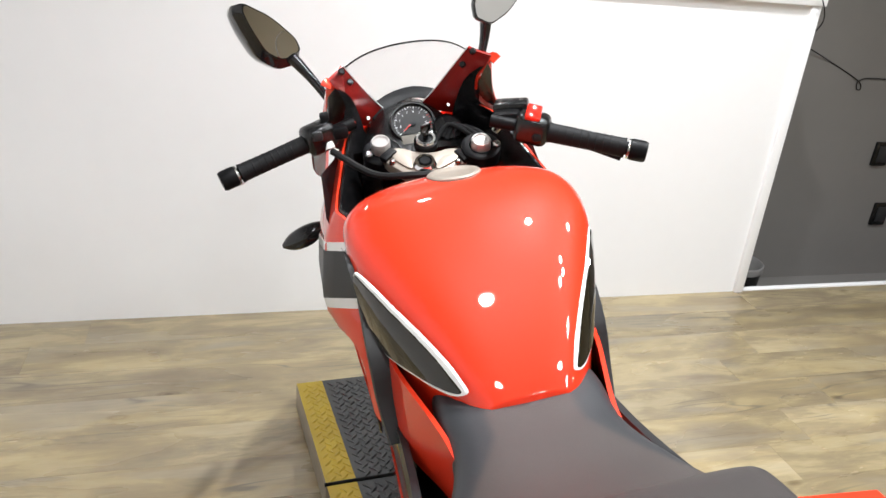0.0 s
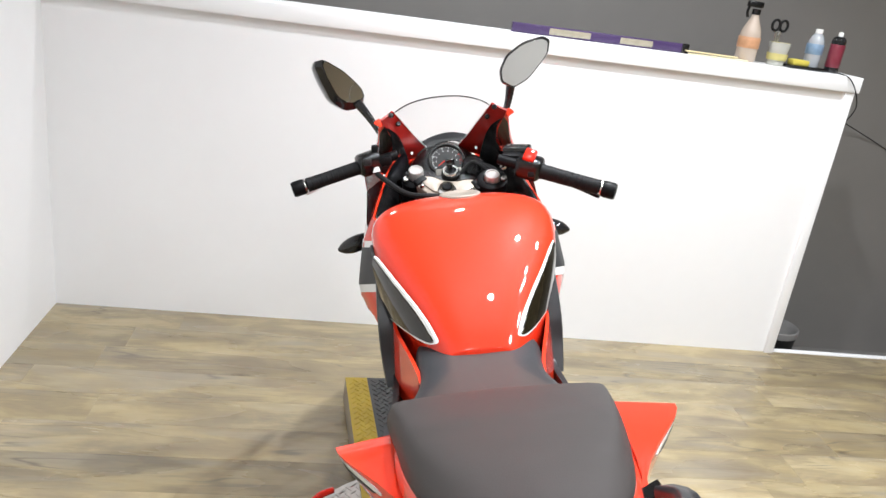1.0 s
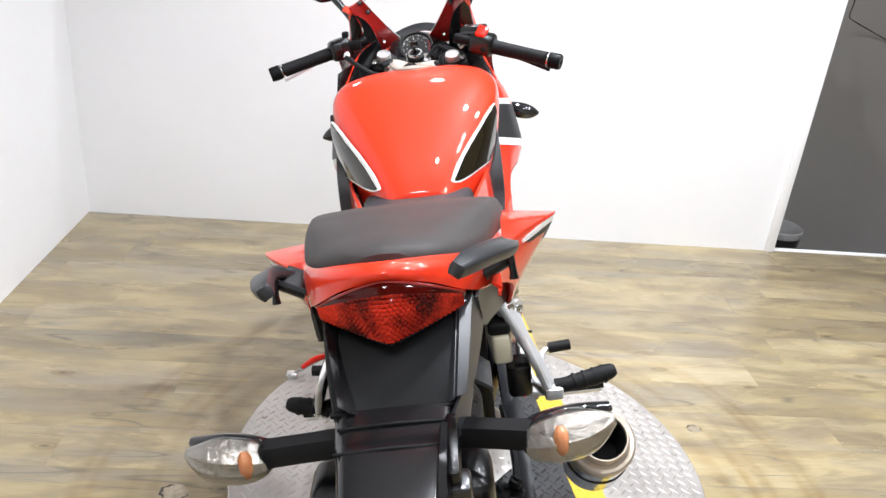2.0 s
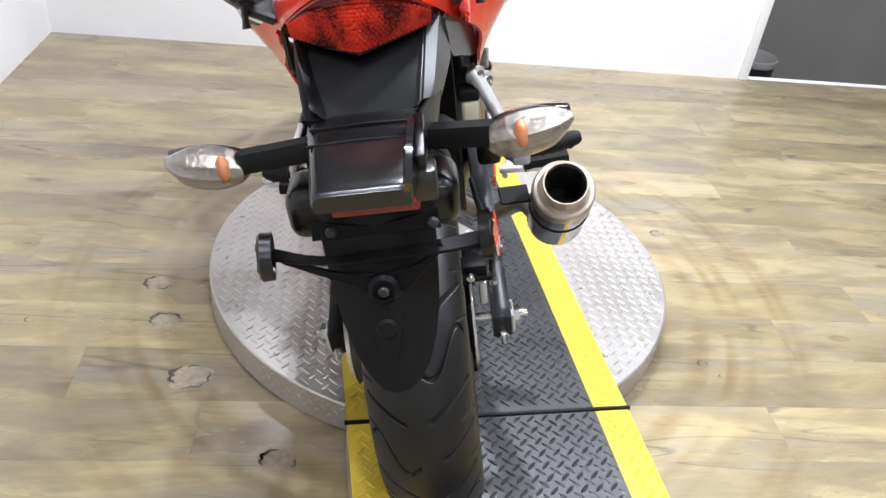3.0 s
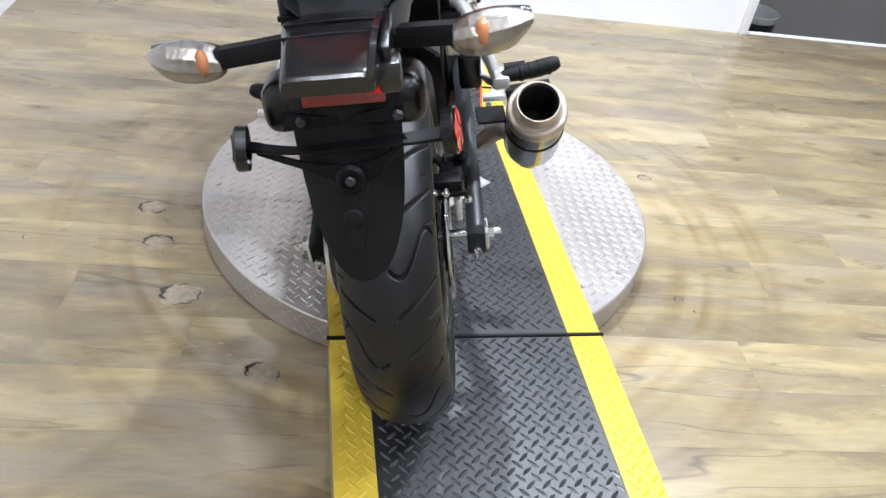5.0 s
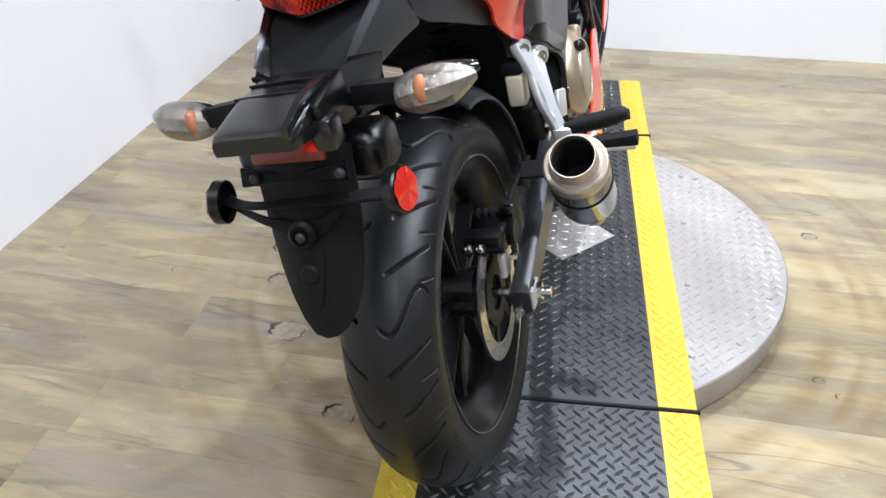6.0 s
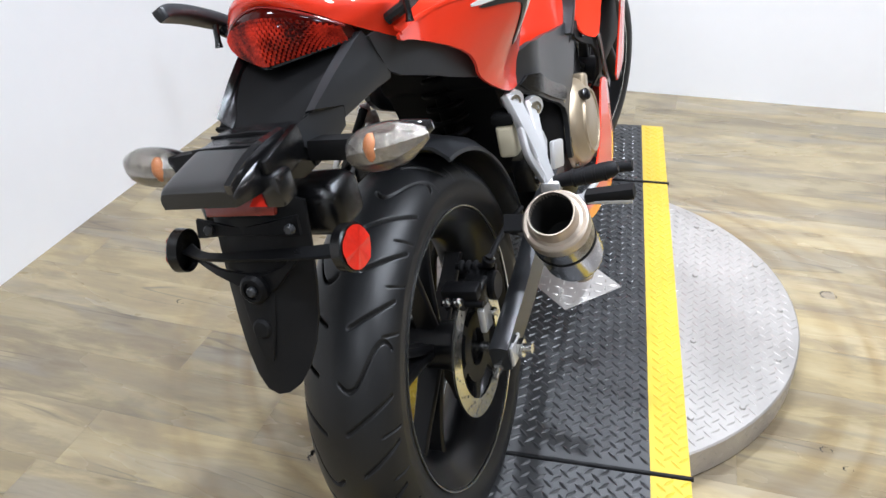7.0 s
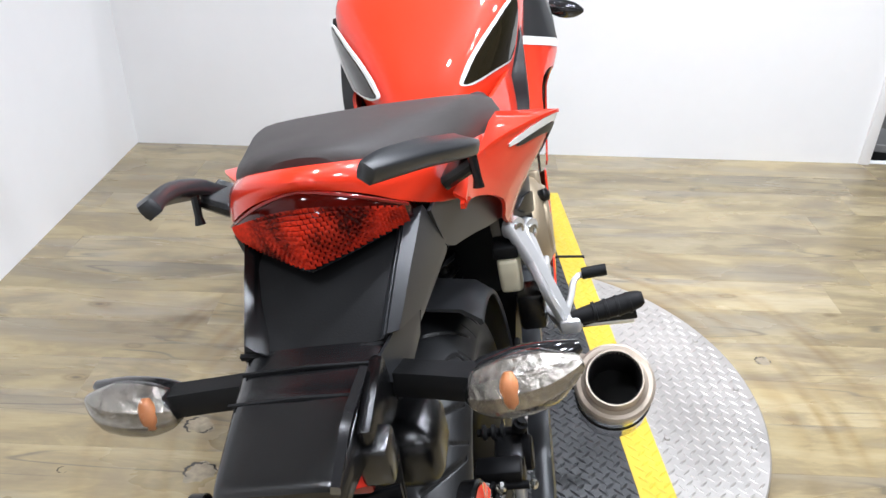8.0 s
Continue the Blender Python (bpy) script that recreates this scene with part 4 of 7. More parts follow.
for s in (1, -1):
    sink = Vector((0.005, 0, -0.016)) if s < 0 else Vector((0.002, 0, 0))
    wing = part("tail_side_panel", skin([(y, z) if s > 0 else (max(y, -0.005), max(z, 0.662)) for y, z in WING], wing_x, 0.004, 0.0, 0.02, s, 1), RED, BIKE, "flared red tail side panel")
    part("wing_stripe", skin(WING_STRIPE, wing_x, 0.003, 0.0016, 0.02, s, 1), WHITE_STRIPE, wing, "white stripe")
    part("wing_fade", skin(WING_DARK, wing_x, 0.003, 0.0022, 0.02, s, 1), GREY_PANEL, wing, "dark grey inner stripe")
    wing.location = sink
    # top of the wing, closing it to the cowl
    a = catmull([(wing_x(y, z) + 0.0015, y, z) for y, z in ((-0.055 if s > 0 else -0.005, 0.8215 if s > 0 else 0.8245), (0.010, 0.825), (0.050, 0.826), (0.090, 0.824), (0.130, 0.8195), (0.165, 0.8125), (0.194, 0.803))], 9)
    b = catmull([(0.108, -0.05, 0.828) if s > 0 else (0.116, 0.0, 0.826), (0.126, 0.06, 0.822), (0.132, 0.140, 0.816), (0.134, 0.205, 0.808)], 9)
    bm = loft([[p, q] for p, q in zip(a, b)], closed=False)
    up = bmesh.ops.extrude_face_region(bm, geom=bm.faces[:], use_keep_orig=True)
    bmesh.ops.translate(bm, vec=(0, 0, -0.004), verts=[v for v in up["geom"] if isinstance(v, bmesh.types.BMVert)])
    part("wing_top", mirrored(bm) if s < 0 else bm, RED, wing)
    # grab rail
    rail_way = ([(0.075, -0.198, 0.921), (0.087, -0.176, 0.917), (0.106, -0.136, 0.905), (0.123, -0.096, 0.890), (0.131, -0.060, 0.876), (0.124, -0.030, 0.858)] if s > 0 else
                [(-0.110, -0.166, 0.902), (-0.118, -0.146, 0.899), (-0.128, -0.106, 0.888), (-0.134, -0.066, 0.873), (-0.134, -0.034, 0.858), (-0.124, -0.014, 0.845)])
    rail = strip(rail_way, [0.014, 0.022, 0.024, 0.024, 0.024, 0.022], 0.014, (s * 0.25, -0.45, 1), 16)
    bmesh.ops.subdivide_edges(rail, edges=rail.edges[:], cuts=1, use_grid_fill=True, smooth=0.6)
    grab = part("grab_rail", rail, SATIN_GREY, BIKE, "satin black pillion grab rail", 80)
    part("rail_bracket", strip([(s * 0.100, -0.030, 0.836), (s * 0.130, -0.026, 0.850)], 0.044, 0.014, (0, 0, 1)), PLASTIC, grab)
    part("luggage_hook", tube([(s * 0.133, -0.050, 0.862), (s * 0.135, -0.054, 0.840), (s * 0.135, -0.056, 0.832)], [0.0045, 0.004, 0.0055], 8), PLASTIC, grab)


def lamp_point(u, v, lift=0.0):
    """The tail lamp's overhanging face: u across from -1 to 1, v from the bottom (0) to the top (1)."""
    k = abs(u)
    top = Vector((0.079 * u, -0.141 + 0.036 * k ** 2.2, 0.889 - 0.040 * k ** 1.7))
    low = Vector((0.079 * u, -0.158 + 0.062 * k ** 1.15, 0.826 + 0.006 * k))
    out = low.lerp(top, v)
    bulge = 0.011 * math.sin(math.pi * v) * (1 - k ** 3) + lift
    return out + Vector((0.25 * u, -1, 0.10)) * bulge


def sheet(rows, back):
    """A thickened open grid of points."""
    bm = loft(rows, closed=False)
    up = bmesh.ops.extrude_face_region(bm, geom=bm.faces[:], use_keep_orig=True)
    bmesh.ops.translate(bm, vec=back, verts=[v for v in up["geom"] if isinstance(v, bmesh.types.BMVert)])
    return bm


tail_lamp = part("tail_lamp", sheet([[lamp_point(-1 + 2 * i / 24, j / 10, 0.0015) for i in range(25)] for j in range(11)], (0, 0.022, 0)), TAIL_RED, BIKE, "dark red faceted tail lamp lens", 60)
part("lens_rim", tube([lamp_point(-1 + i / 12, 0.0, 0.001) for i in range(25)], 0.0022, 6), GLOSS_BLACK, tail_lamp)
part("lens_rim", tube([lamp_point(-1 + i / 12, 1.0, 0.001) for i in range(25)], 0.0018, 6), DEEP_RED, tail_lamp)
facets = bmesh.new()
frng = random.Random(3)
for j in range(13):
    for i in range(-16, 16):
        u, v = (i + 0.5 + 0.5 * (j % 2)) / 16.5, 0.06 + j * 0.062
        if abs(u) > 0.965:
            continue
        c = lamp_point(u, v, 0.0028)
        h = frng.uniform(-0.0008, 0.0008)
        q = [facets.verts.new(c + Vector(o)) for o in ((0.00235, 0.0002, 0.00205), (-0.00235, 0.0002, 0.00205), (-0.00235, 0.0002, -0.00205), (0.00235, 0.0002, -0.00205), (h, -0.0002, h))]
        for k in range(4):
            facets.faces.new((q[k], q[(k + 1) % 4], q[4]))
tagged(part("lens_mosaic", facets, FACET_RED, tail_lamp, "bright red lens facets", 5), kind="stuff")

# under-cowl: a channel between two ridges, then the plate hanger
under = part("under_cowl", hull([
    (-0.060, [(0, 0.820), (0.050, 0.822), (0.076, 0.826), (0.084, 0.818), (0.084, 0.788)]),
    (-0.110, [(0, 0.820), (0.046, 0.820), (0.070, 0.820), (0.078, 0.808), (0.076, 0.782)]),
    (-0.152, [(0, 0.808), (0.044, 0.806), (0.062, 0.802), (0.072, 0.793), (0.070, 0.770)]),
    (-0.196, [(0, 0.774), (0.042, 0.775), (0.056, 0.778), (0.064, 0.774), (0.062, 0.752)]),
], 13, 14), RUBBER, BIKE, "black moulded under-tail cowl", 30)
part("step_line", strip([(-0.066, -0.197, 0.774), (0, -0.199, 0.771), (0.066, -0.197, 0.774)], 0.004, 0.006, (0, -0.4, 1), 8), RUBBER, under)
for s in (1, -1):
    lines = ([(0.064, -0.092, 0.824), (0.061, -0.150, 0.806), (0.058, -0.204, 0.784)],
             [(0.073, -0.093, 0.836), (0.068, -0.150, 0.815), (0.062, -0.205, 0.789)],
             [(0.087, -0.086, 0.837), (0.080, -0.146, 0.815), (0.072, -0.204, 0.790)],
             [(0.097, -0.058, 0.786), (0.090, -0.108, 0.784), (0.081, -0.158, 0.776)],
             [(0.094, -0.056, 0.770), (0.087, -0.106, 0.768), (0.078, -0.156, 0.762)])
    tuck = (0.0, 0.0, 0.0) if s > 0 else (0.009, 0.013, 0.017)
    lines = [catmull([Vector((s * x + d, y, z)) for (x, y, z), d in zip(q, tuck)], 8) for q in lines]
    if s < 0:
        lines[:2] = [[p + Vector((-0.003, 0, -0.005)) for p in q] for q in lines[:2]]
    # Left ridge takes the blacker plastic: the shade on that side is in its colour.
    part("ridge", sheet(lines, (-s * 0.004, 0.002, -0.003)), SATIN_GREY if s > 0 else PLASTIC, under, "raised ridge, satin grey, left one darkened for its shade", 25)
    flank = [(-0.086, 0.838), (-0.020, 0.806), (0.080, 0.772), (0.120, 0.744), (0.150, 0.708), (0.158, 0.690), (0.091, 0.714), (0.020, 0.744), (-0.056, 0.772), (-0.072, 0.800)]
    part("under_flank", skin(flank, lambda y, z: 0.0975 + 0.184 * (y + 0.056) - 0.06 * max(0.0, 0.80 - z - 0.3 * (y + 0.1)), 0.004, 0.0, 0.025, s, 1), SATIN_GREY, under, "satin dark grey flank")
hanger = part("plate_hanger", hull([
    (-0.188, [(0, 0.776), (0.040, 0.776), (0.058, 0.774), (0.064, 0.764), (0.062, 0.735)]),
    (-0.235, [(0, 0.774), (0.040, 0.774), (0.054, 0.772), (0.060, 0.760), (0.058, 0.728)]),
    (-0.262, [(0, 0.776), (0.038, 0.776), (0.050, 0.774), (0.055, 0.762), (0.053, 0.738)]),
    (-0.325, [(0, 0.770), (0.034, 0.770), (0.044, 0.768), (0.048, 0.758), (0.047, 0.746)]),
    (-0.338, [(0, 0.764), (0.032, 0.764), (0.042, 0.762), (0.045, 0.755), (0.044, 0.747)]),
], 11, 20), SEMI, BIKE, "black number-plate hanger", 28)
part("hanger_side", sheet([[Vector(p) for p in q] for q in ([(0.0665, -0.199, 0.786), (0.0580, -0.225, 0.782), (0.0520, -0.246, 0.778)], [(0.0800, -0.157, 0.775), (0.0735, -0.180, 0.762), (0.0660, -0.215, 0.748)], [(0.0760, -0.158, 0.752), (0.0700, -0.185, 0.740), (0.0640, -0.215, 0.732)])], (-0.004, 0, -0.002)), SATIN_GREY, hanger, "satin dark grey hanger side", 25)
for yy in (-0.222, -0.258):
    part("fold_line", strip([(-0.056, yy, 0.7745), (0, yy, 0.7765), (0.056, yy, 0.7745)], 0.003, 0.003, (0, 0, 1)), RUBBER, hanger)
part("lamp_ridge", strip([(0.047, -0.240, 0.780), (0.045, -0.295, 0.780), (0.043, -0.340, 0.766)], [0.007, 0.008, 0.007], 0.014, (0.3, -0.2, 1), 8), GLOSS_BLACK, hanger, "glossy black plate-lamp ridge")
part("lamp_case", rbox(0.012, 0.075, 0.036, 0.004, Matrix.Translation((0.055, -0.258, 0.762)) @ Matrix.Rotation(radians(8), 4, "X")), PLASTIC, hanger)
part("plate_lamp", rbox(0.024, 0.030, 0.034, 0.004, Matrix.Translation((0.057, -0.286, 0.742))), SEMI, hanger)
part("warning_triangle", slab([(-0.009, -0.008), (0.009, -0.008), (0.0, 0.012)], 0.002, Matrix.Translation((0.040, -0.300, 0.736)) @ Matrix.Rotation(radians(60), 4, "X") @ Matrix.Rotation(radians(35), 4, "Y")), REFLECT_RED, hanger, "small red triangle reflector")
part("rear_reflector", rbox(0.088, 0.008, 0.026, 0.003, Matrix.Translation((0.006, -0.290, 0.726)) @ Matrix.Rotation(radians(-12), 4, "X")), DULL_RED, BIKE, "rectangular red reflector")

# mudflap and its brackets
flap_out = [(-0.060, 0.735), (0.062, 0.735), (0.060, 0.640), (0.053, 0.570), (0.034, 0.520), (0.006, 0.504), (-0.022, 0.512), (-0.048, 0.564), (-0.058, 0.640)]


def flap_sheet():
    bm = skin([(x, z) for x, z in flap_out], lambda a, b: 0.0, 0.0, 0.0, 0.02, 1, 1)
    for v in bm.verts:
        x, z = v.co.y, v.co.z
        f = (0.735 - z) / 0.22
        v.co = Vector((x, -0.250 - 0.046 * f - 0.036 * (1 - (x / 0.064) ** 2), z))
    up = bmesh.ops.extrude_face_region(bm, geom=bm.faces[:], use_keep_orig=True)
    bmesh.ops.translate(bm, vec=(0, 0.004, 0), verts=[v for v in up["geom"] if isinstance(v, bmesh.types.BMVert)])
    return bm


flap = part("mudflap", flap_sheet(), RUBBER, BIKE, "black plastic mudflap")
part("mount_block", rbox(0.186, 0.070, 0.060, 0.018, Matrix.Translation((-0.004, -0.212, 0.685)), seg=4), PLASTIC, flap)
bar = part("reflector_bracket", strip([(-0.116, -0.264, 0.664), (-0.05, -0.302, 0.676), (0.05, -0.304, 0.680), (0.112, -0.288, 0.676)], [0.016, 0.010, 0.016, 0.020], 0.005, (0, -0.35, 1), 14), BLACK_METAL, BIKE, "black steel reflector bracket")
part("brace", strip([(-0.104, -0.270, 0.660), (-0.045, -0.302, 0.656), (0.010, -0.308, 0.646), (0.045, -0.308, 0.664), (0.066, -0.302, 0.682)], [0.008, 0.010, 0.024, 0.010, 0.008], 0.005, (0, -1, 0.2), 14), BLACK_METAL, bar)
part("cross_bar", strip([(-0.062, -0.290, 0.706), (0, -0.294, 0.704), (0.066, -0.288, 0.706)], [0.022, 0.010, 0.022], 0.006, (0, -1, 0.3), 10), BLACK_METAL, bar)
part("cable_boss", lathe([(0.017, -0.004), (0.017, 0.003), (0.013, 0.007), (0.010, 0.007), (0.010, 0.004), (0, 0.004)], 20, axis_matrix((0.002, -0.314, 0.643), (0, -1, 0.2))), BLACK_METAL, bar)
part("flap_rivet", lathe([(0.012, -0.006), (0.012, 0.001), (0.009, 0.004), (0, 0.005)], 16, axis_matrix((-0.001, -0.319, 0.587), (0, -1, 0.2))), RUBBER, flap)
part("flap_rib", strip([(-0.001, -0.290, 0.655), (-0.001, -0.306, 0.620), (-0.001, -0.319, 0.575), (-0.001, -0.325, 0.548)], [0.058, 0.044, 0.026, 0.010], 0.006, (0, -1, 0.2), 10), RUBBER, flap)
for bx, by, bz in ((-0.042, -0.296, 0.707), (0.060, -0.296, 0.706), (0.002, -0.318, 0.643)):
    part("bolt", lathe([(0.006, 0), (0.006, 0.004), (0.004, 0.006), (0, 0.006)], 8, axis_matrix((bx, by, bz), (0, -1, 0.2))), GREY_PANEL, bar)
bar.location = (0, 0.003, -0.009)
CUP_AT = {1: (0.109, -0.278, 0.665), -1: (-0.117, -0.262, 0.654)}
for s in (1, -1):
    cup = part("side_reflector", lathe([(0.0, 0.0085), (0.0225, 0.0085), (0.0235, -0.002), (0.0258, -0.002), (0.0265, 0.010), (0.0245, 0.012), (0, 0.012)], 28, axis_matrix(CUP_AT[s], (s, -0.12, 0.1))), PLASTIC, BIKE, "round black reflector cup")
    lens = bmesh.new()
    base = axis_matrix(CUP_AT[s], (s, -0.12, 0.1)) @ Matrix.Translation((0, 0, 0.0125))
    mid = lens.verts.new(base @ Vector((0, 0, 0.003)))
    rim = [lens.verts.new(base @ Vector((0.0235 * math.cos(2 * math.pi * k / 24), 0.0235 * math.sin(2 * math.pi * k / 24), 0.0005 + 0.0012 * (k % 4 == 0)))) for k in range(24)]
    for k in range(24):
        lens.faces.new((mid, rim[k], rim[(k + 1) % 24]))
    part("reflector_lens", lens, REFLECT_RED, cup, "red faceted reflector", 5)

# rear turn signals
for s in (1, -1):
    at = Vector((0.007, -0.013, 0.008)) if s > 0 else Vector((-0.020, 0.026, -0.015))
    stem = part("signal_stem", strip([(s * 0.052, -0.206, 0.748), Vector((s * 0.085, -0.214, 0.749)) + at * 0.5, Vector((s * 0.122, -0.222, 0.750)) + at], [0.026, 0.024, 0.026], 0.022, (0, 0.1, 1), 6), RUBBER, BIKE, "black rubber signal stem")
    way = [Vector((s * x, y, z)) + at for x, y, z in ((0.113, -0.226, 0.743), (0.122, -0.227, 0.745), (0.142, -0.229, 0.749), (0.170, -0.227, 0.753), (0.188, -0.223, 0.756), (0.200, -0.219, 0.758))]
    lens = part("signal_lens", tube(way, [0.008, 0.017, 0.0235, 0.0228, 0.0145, 0.006], 18, 18), CLEAR, stem, "clear turn-signal lens", 50)
    lens.visible_shadow = False
    back = tube([p + Vector((0, 0.016, 0.002)) for p in way], [0.006, 0.012, 0.0160, 0.0150, 0.0100, 0.005], 16, 14)
    part("signal_housing", back, GLOSS_BLACK, stem, "black signal housing")
    part("signal_reflector", tube([p + Vector((0, 0.0015, -0.001)) for p in way], [0.004, 0.012, 0.0185, 0.0180, 0.0105, 0.003], 9, 12), SILVERED, stem, "silvered reflector bowl", 10)
    glow = way[1].lerp(way[2], 0.75 if s < 0 else 1.3) + Vector((0, -0.009, 0.004))
    part("signal_bulb", tube([glow + Vector((0, 0.003, -0.014)), glow + Vector((0, 0, -0.008)), glow, glow + Vector((0, 0.001, 0.007)), glow + Vector((0, 0.004, 0.012))], [0.003, 0.0072, 0.0084, 0.0068, 0.003], 12, 10), AMBER, stem, "amber bulb", 40)

# -- running gear seen round the rear wheel
swing = part("swingarm", strip([(0.122, 0.475, 0.395), (0.128, 0.30, 0.370), (0.131, 0.12, 0.336), (0.131, -0.030, 0.314)], [0.062, 0.066, 0.060, 0.048], 0.030, (1, 0, 0), 12), ARM_BLACK, BIKE, "satin black steel box-section swingarm")
part("left_arm", strip([(-0.122, 0.475, 0.395), (-0.128, 0.30, 0.370), (-0.131, 0.12, 0.336), (-0.131, -0.030, 0.314)], [0.062, 0.066, 0.060, 0.048], 0.030, (1, 0, 0), 12), BLACK_METAL, swing)
part("pivot", tube([(-0.13, 0.46, 0.395), (0.13, 0.46, 0.395)], 0.030, 14), BLACK_METAL, swing)
part("axle", tube([(-0.170, 0, 0.314), (0.174, 0, 0.314)], 0.0082, 12), STEEL, swing, "steel wheel axle")
for s in (1, -1):
    part("axle_nut", lathe([(0.0, 0.0), (0.020, 0.0), (0.020, 0.003), (0.0155, 0.004), (0.0155, 0.014), (0.0, 0.015)], 6, axis_matrix((s * 0.147, 0, 0.314), (s, 0, 0))), STEEL, swing, "steel axle nut")
    part("adjuster_bolt", tube([(s * 0.131, -0.030, 0.312), (s * 0.131, -0.066, 0.308)], [0.004, 0.004], 8), STEEL, swing)
    part("adjuster_nut", lathe([(0, 0), (0.0085, 0), (0.0085, 0.007), (0, 0.007)], 6, axis_matrix((s * 0.131, -0.044, 0.310), (0, -1, -0.1))), STEEL, swing)
    part("adjuster_plate", slab([(-0.024, -0.014), (0.020, -0.018), (0.022, 0.016), (-0.022, 0.018)], 0.006, Matrix.Translation((s * 0.149, -0.004, 0.314)) @ Matrix.Rotation(radians(90), 4, "Y") @ Matrix.Rotation(radians(90), 4, "Z"), 0.002), ALLOY, swing, "bare alloy chain adjuster plate")
caliper = part("brake_caliper", rbox(0.040, 0.062, 0.036, 0.007, Matrix.Translation((0.098, 0.020, 0.413)), seg=3), PLASTIC, BIKE, "black rear brake caliper")
part("piston_cap", lathe([(0, 0), (0.021, 0), (0.023, 0.003), (0.023, 0.012), (0.020, 0.015), (0, 0.015)], 24, axis_matrix((0.112, 0.034, 0.408), (1, 0, 0))), BLACK_METAL, caliper)
part("pad_bridge", rbox(0.058, 0.030, 0.020, 0.004, Matrix.Translation((0.086, -0.012, 0.427))), BLACK_METAL, caliper)
for py, pz in ((-0.026, 0.414), (0.052, 0.430)):
    pin = part("slide_pin", tube([(0.056, py, pz), (0.122, py, pz)], 0.0055, 10), BLACK_METAL, caliper)
    for px in (0.066, 0.078, 0.090):
        part("pin_boot", lathe([(0.006, -0.004), (0.0105, -0.002), (0.0105, 0.002), (0.006, 0.004)], 12, axis_matrix((px, py, pz), (1, 0, 0))), RUBBER, pin)
part("banjo", lathe([(0, 0), (0.010, 0), (0.010, 0.010), (0.006, 0.012), (0.006, 0.016), (0, 0.016)], 12, axis_matrix((0.112, 0.046, 0.438), (0.4, 0, 1))), BLACK_METAL, caliper)
part("caliper_bracket", slab([(-0.016, 0.014), (0.014, 0.010), (0.018, 0.046), (0.004, 0.062), (-0.014, 0.052)], 0.012, Matrix.Translation((0.106, 0.006, 0.335)) @ Matrix.Rotation(radians(90), 4, "Z") @ Matrix.Rotation(radians(90), 4, "X"), 0.003), ALLOY, caliper, "alloy caliper bracket")
for bx, by, bz, way in ((0.088, -0.034, 0.424, (0, -1, 0)), (0.070, -0.034, 0.424, (0, -1, 0)), (0.116, 0.05, 0.440, (0.3, 0, 1)), (0.120, 0.006, 0.380, (1, -0.5, 0))):
    part("bolt", lathe([(0.0065, 0), (0.0065, 0.007), (0.004, 0.009), (0, 0.009)], 8, axis_matrix((bx, by, bz), way)), STEEL, caliper)
part("brake_hose", tube([(0.116, 0.05, 0.445), (0.118, 0.09, 0.452), (0.112, 0.16, 0.44), (0.108, 0.26, 0.42)], 0.005, 8, 16), RUBBER, caliper)
hug_rings = []
for a in np.linspace(2, 84, 20):
    c, s = math.cos(radians(a)), math.sin(radians(a))
    ring = []
    for w, dr in ((-0.089, -0.026), (-0.088, -0.020), (-0.066, -0.004), (0, 0.006), (0.066, -0.004), (0.088, -0.020), (0.089, -0.026), (0.085, -0.027), (0.082, -0.022), (0.062, -0.008), (0, 0.002), (-0.062, -0.008), (-0.082, -0.022), (-0.085, -0.027)):
        r = 0.333 + dr
        ring.append(REAR_AXLE + Vector((w, r * c, r * s)))
    hug_rings.append(ring)
part("rear_hugger", loft(hug_rings), SATIN_GREY, BIKE, "satin black rear wheel hugger")
# chain side, sprocket and shock
chain = part("chain_run", strip([(-0.108, 0.0, 0.402), (-0.108, 0.44, 0.425)], 0.012, 0.018, (0, 0, 1)), BLACK_METAL, BIKE, "oily drive chain")
part("lower_run", strip([(-0.108, 0.0, 0.226), (-0.108, 0.44, 0.365)], 0.012, 0.018, (0, 0, 1)), BLACK_METAL, chain)
part("sprocket", lathe([(0.03, -0.003), (0.088, -0.003), (0.088, 0.003), (0.03, 0.003)], 38, Matrix.Translation((-0.108, 0, 0.314)) @ Matrix.Rotation(radians(90), 4, "Y"), closed=True), STEEL, chain)
part("chain_guard", strip([(-0.112, -0.05, 0.425), (-0.112, 0.2, 0.450), (-0.112, 0.42, 0.455)], 0.02, 0.030, (0, 0, 1), 8), PLASTIC, chain)
for gear in (swing, caliper, chain):
    gear.location = DROP
shock = part("rear_shock", tube([(0, 0.35, 0.42), (0, 0.30, 0.68)], 0.020, 14), BLACK_METAL, BIKE, "black rear shock absorber")
coil = [(0.034 * math.cos(k * 0.55), 0.345 - 0.045 * k / 90 + 0.034 * math.sin(k * 0.55), 0.44 + 0.22 * k / 90) for k in range(91)]
part("spring", tube(coil, 0.0055, 6), BLACK_METAL, shock)
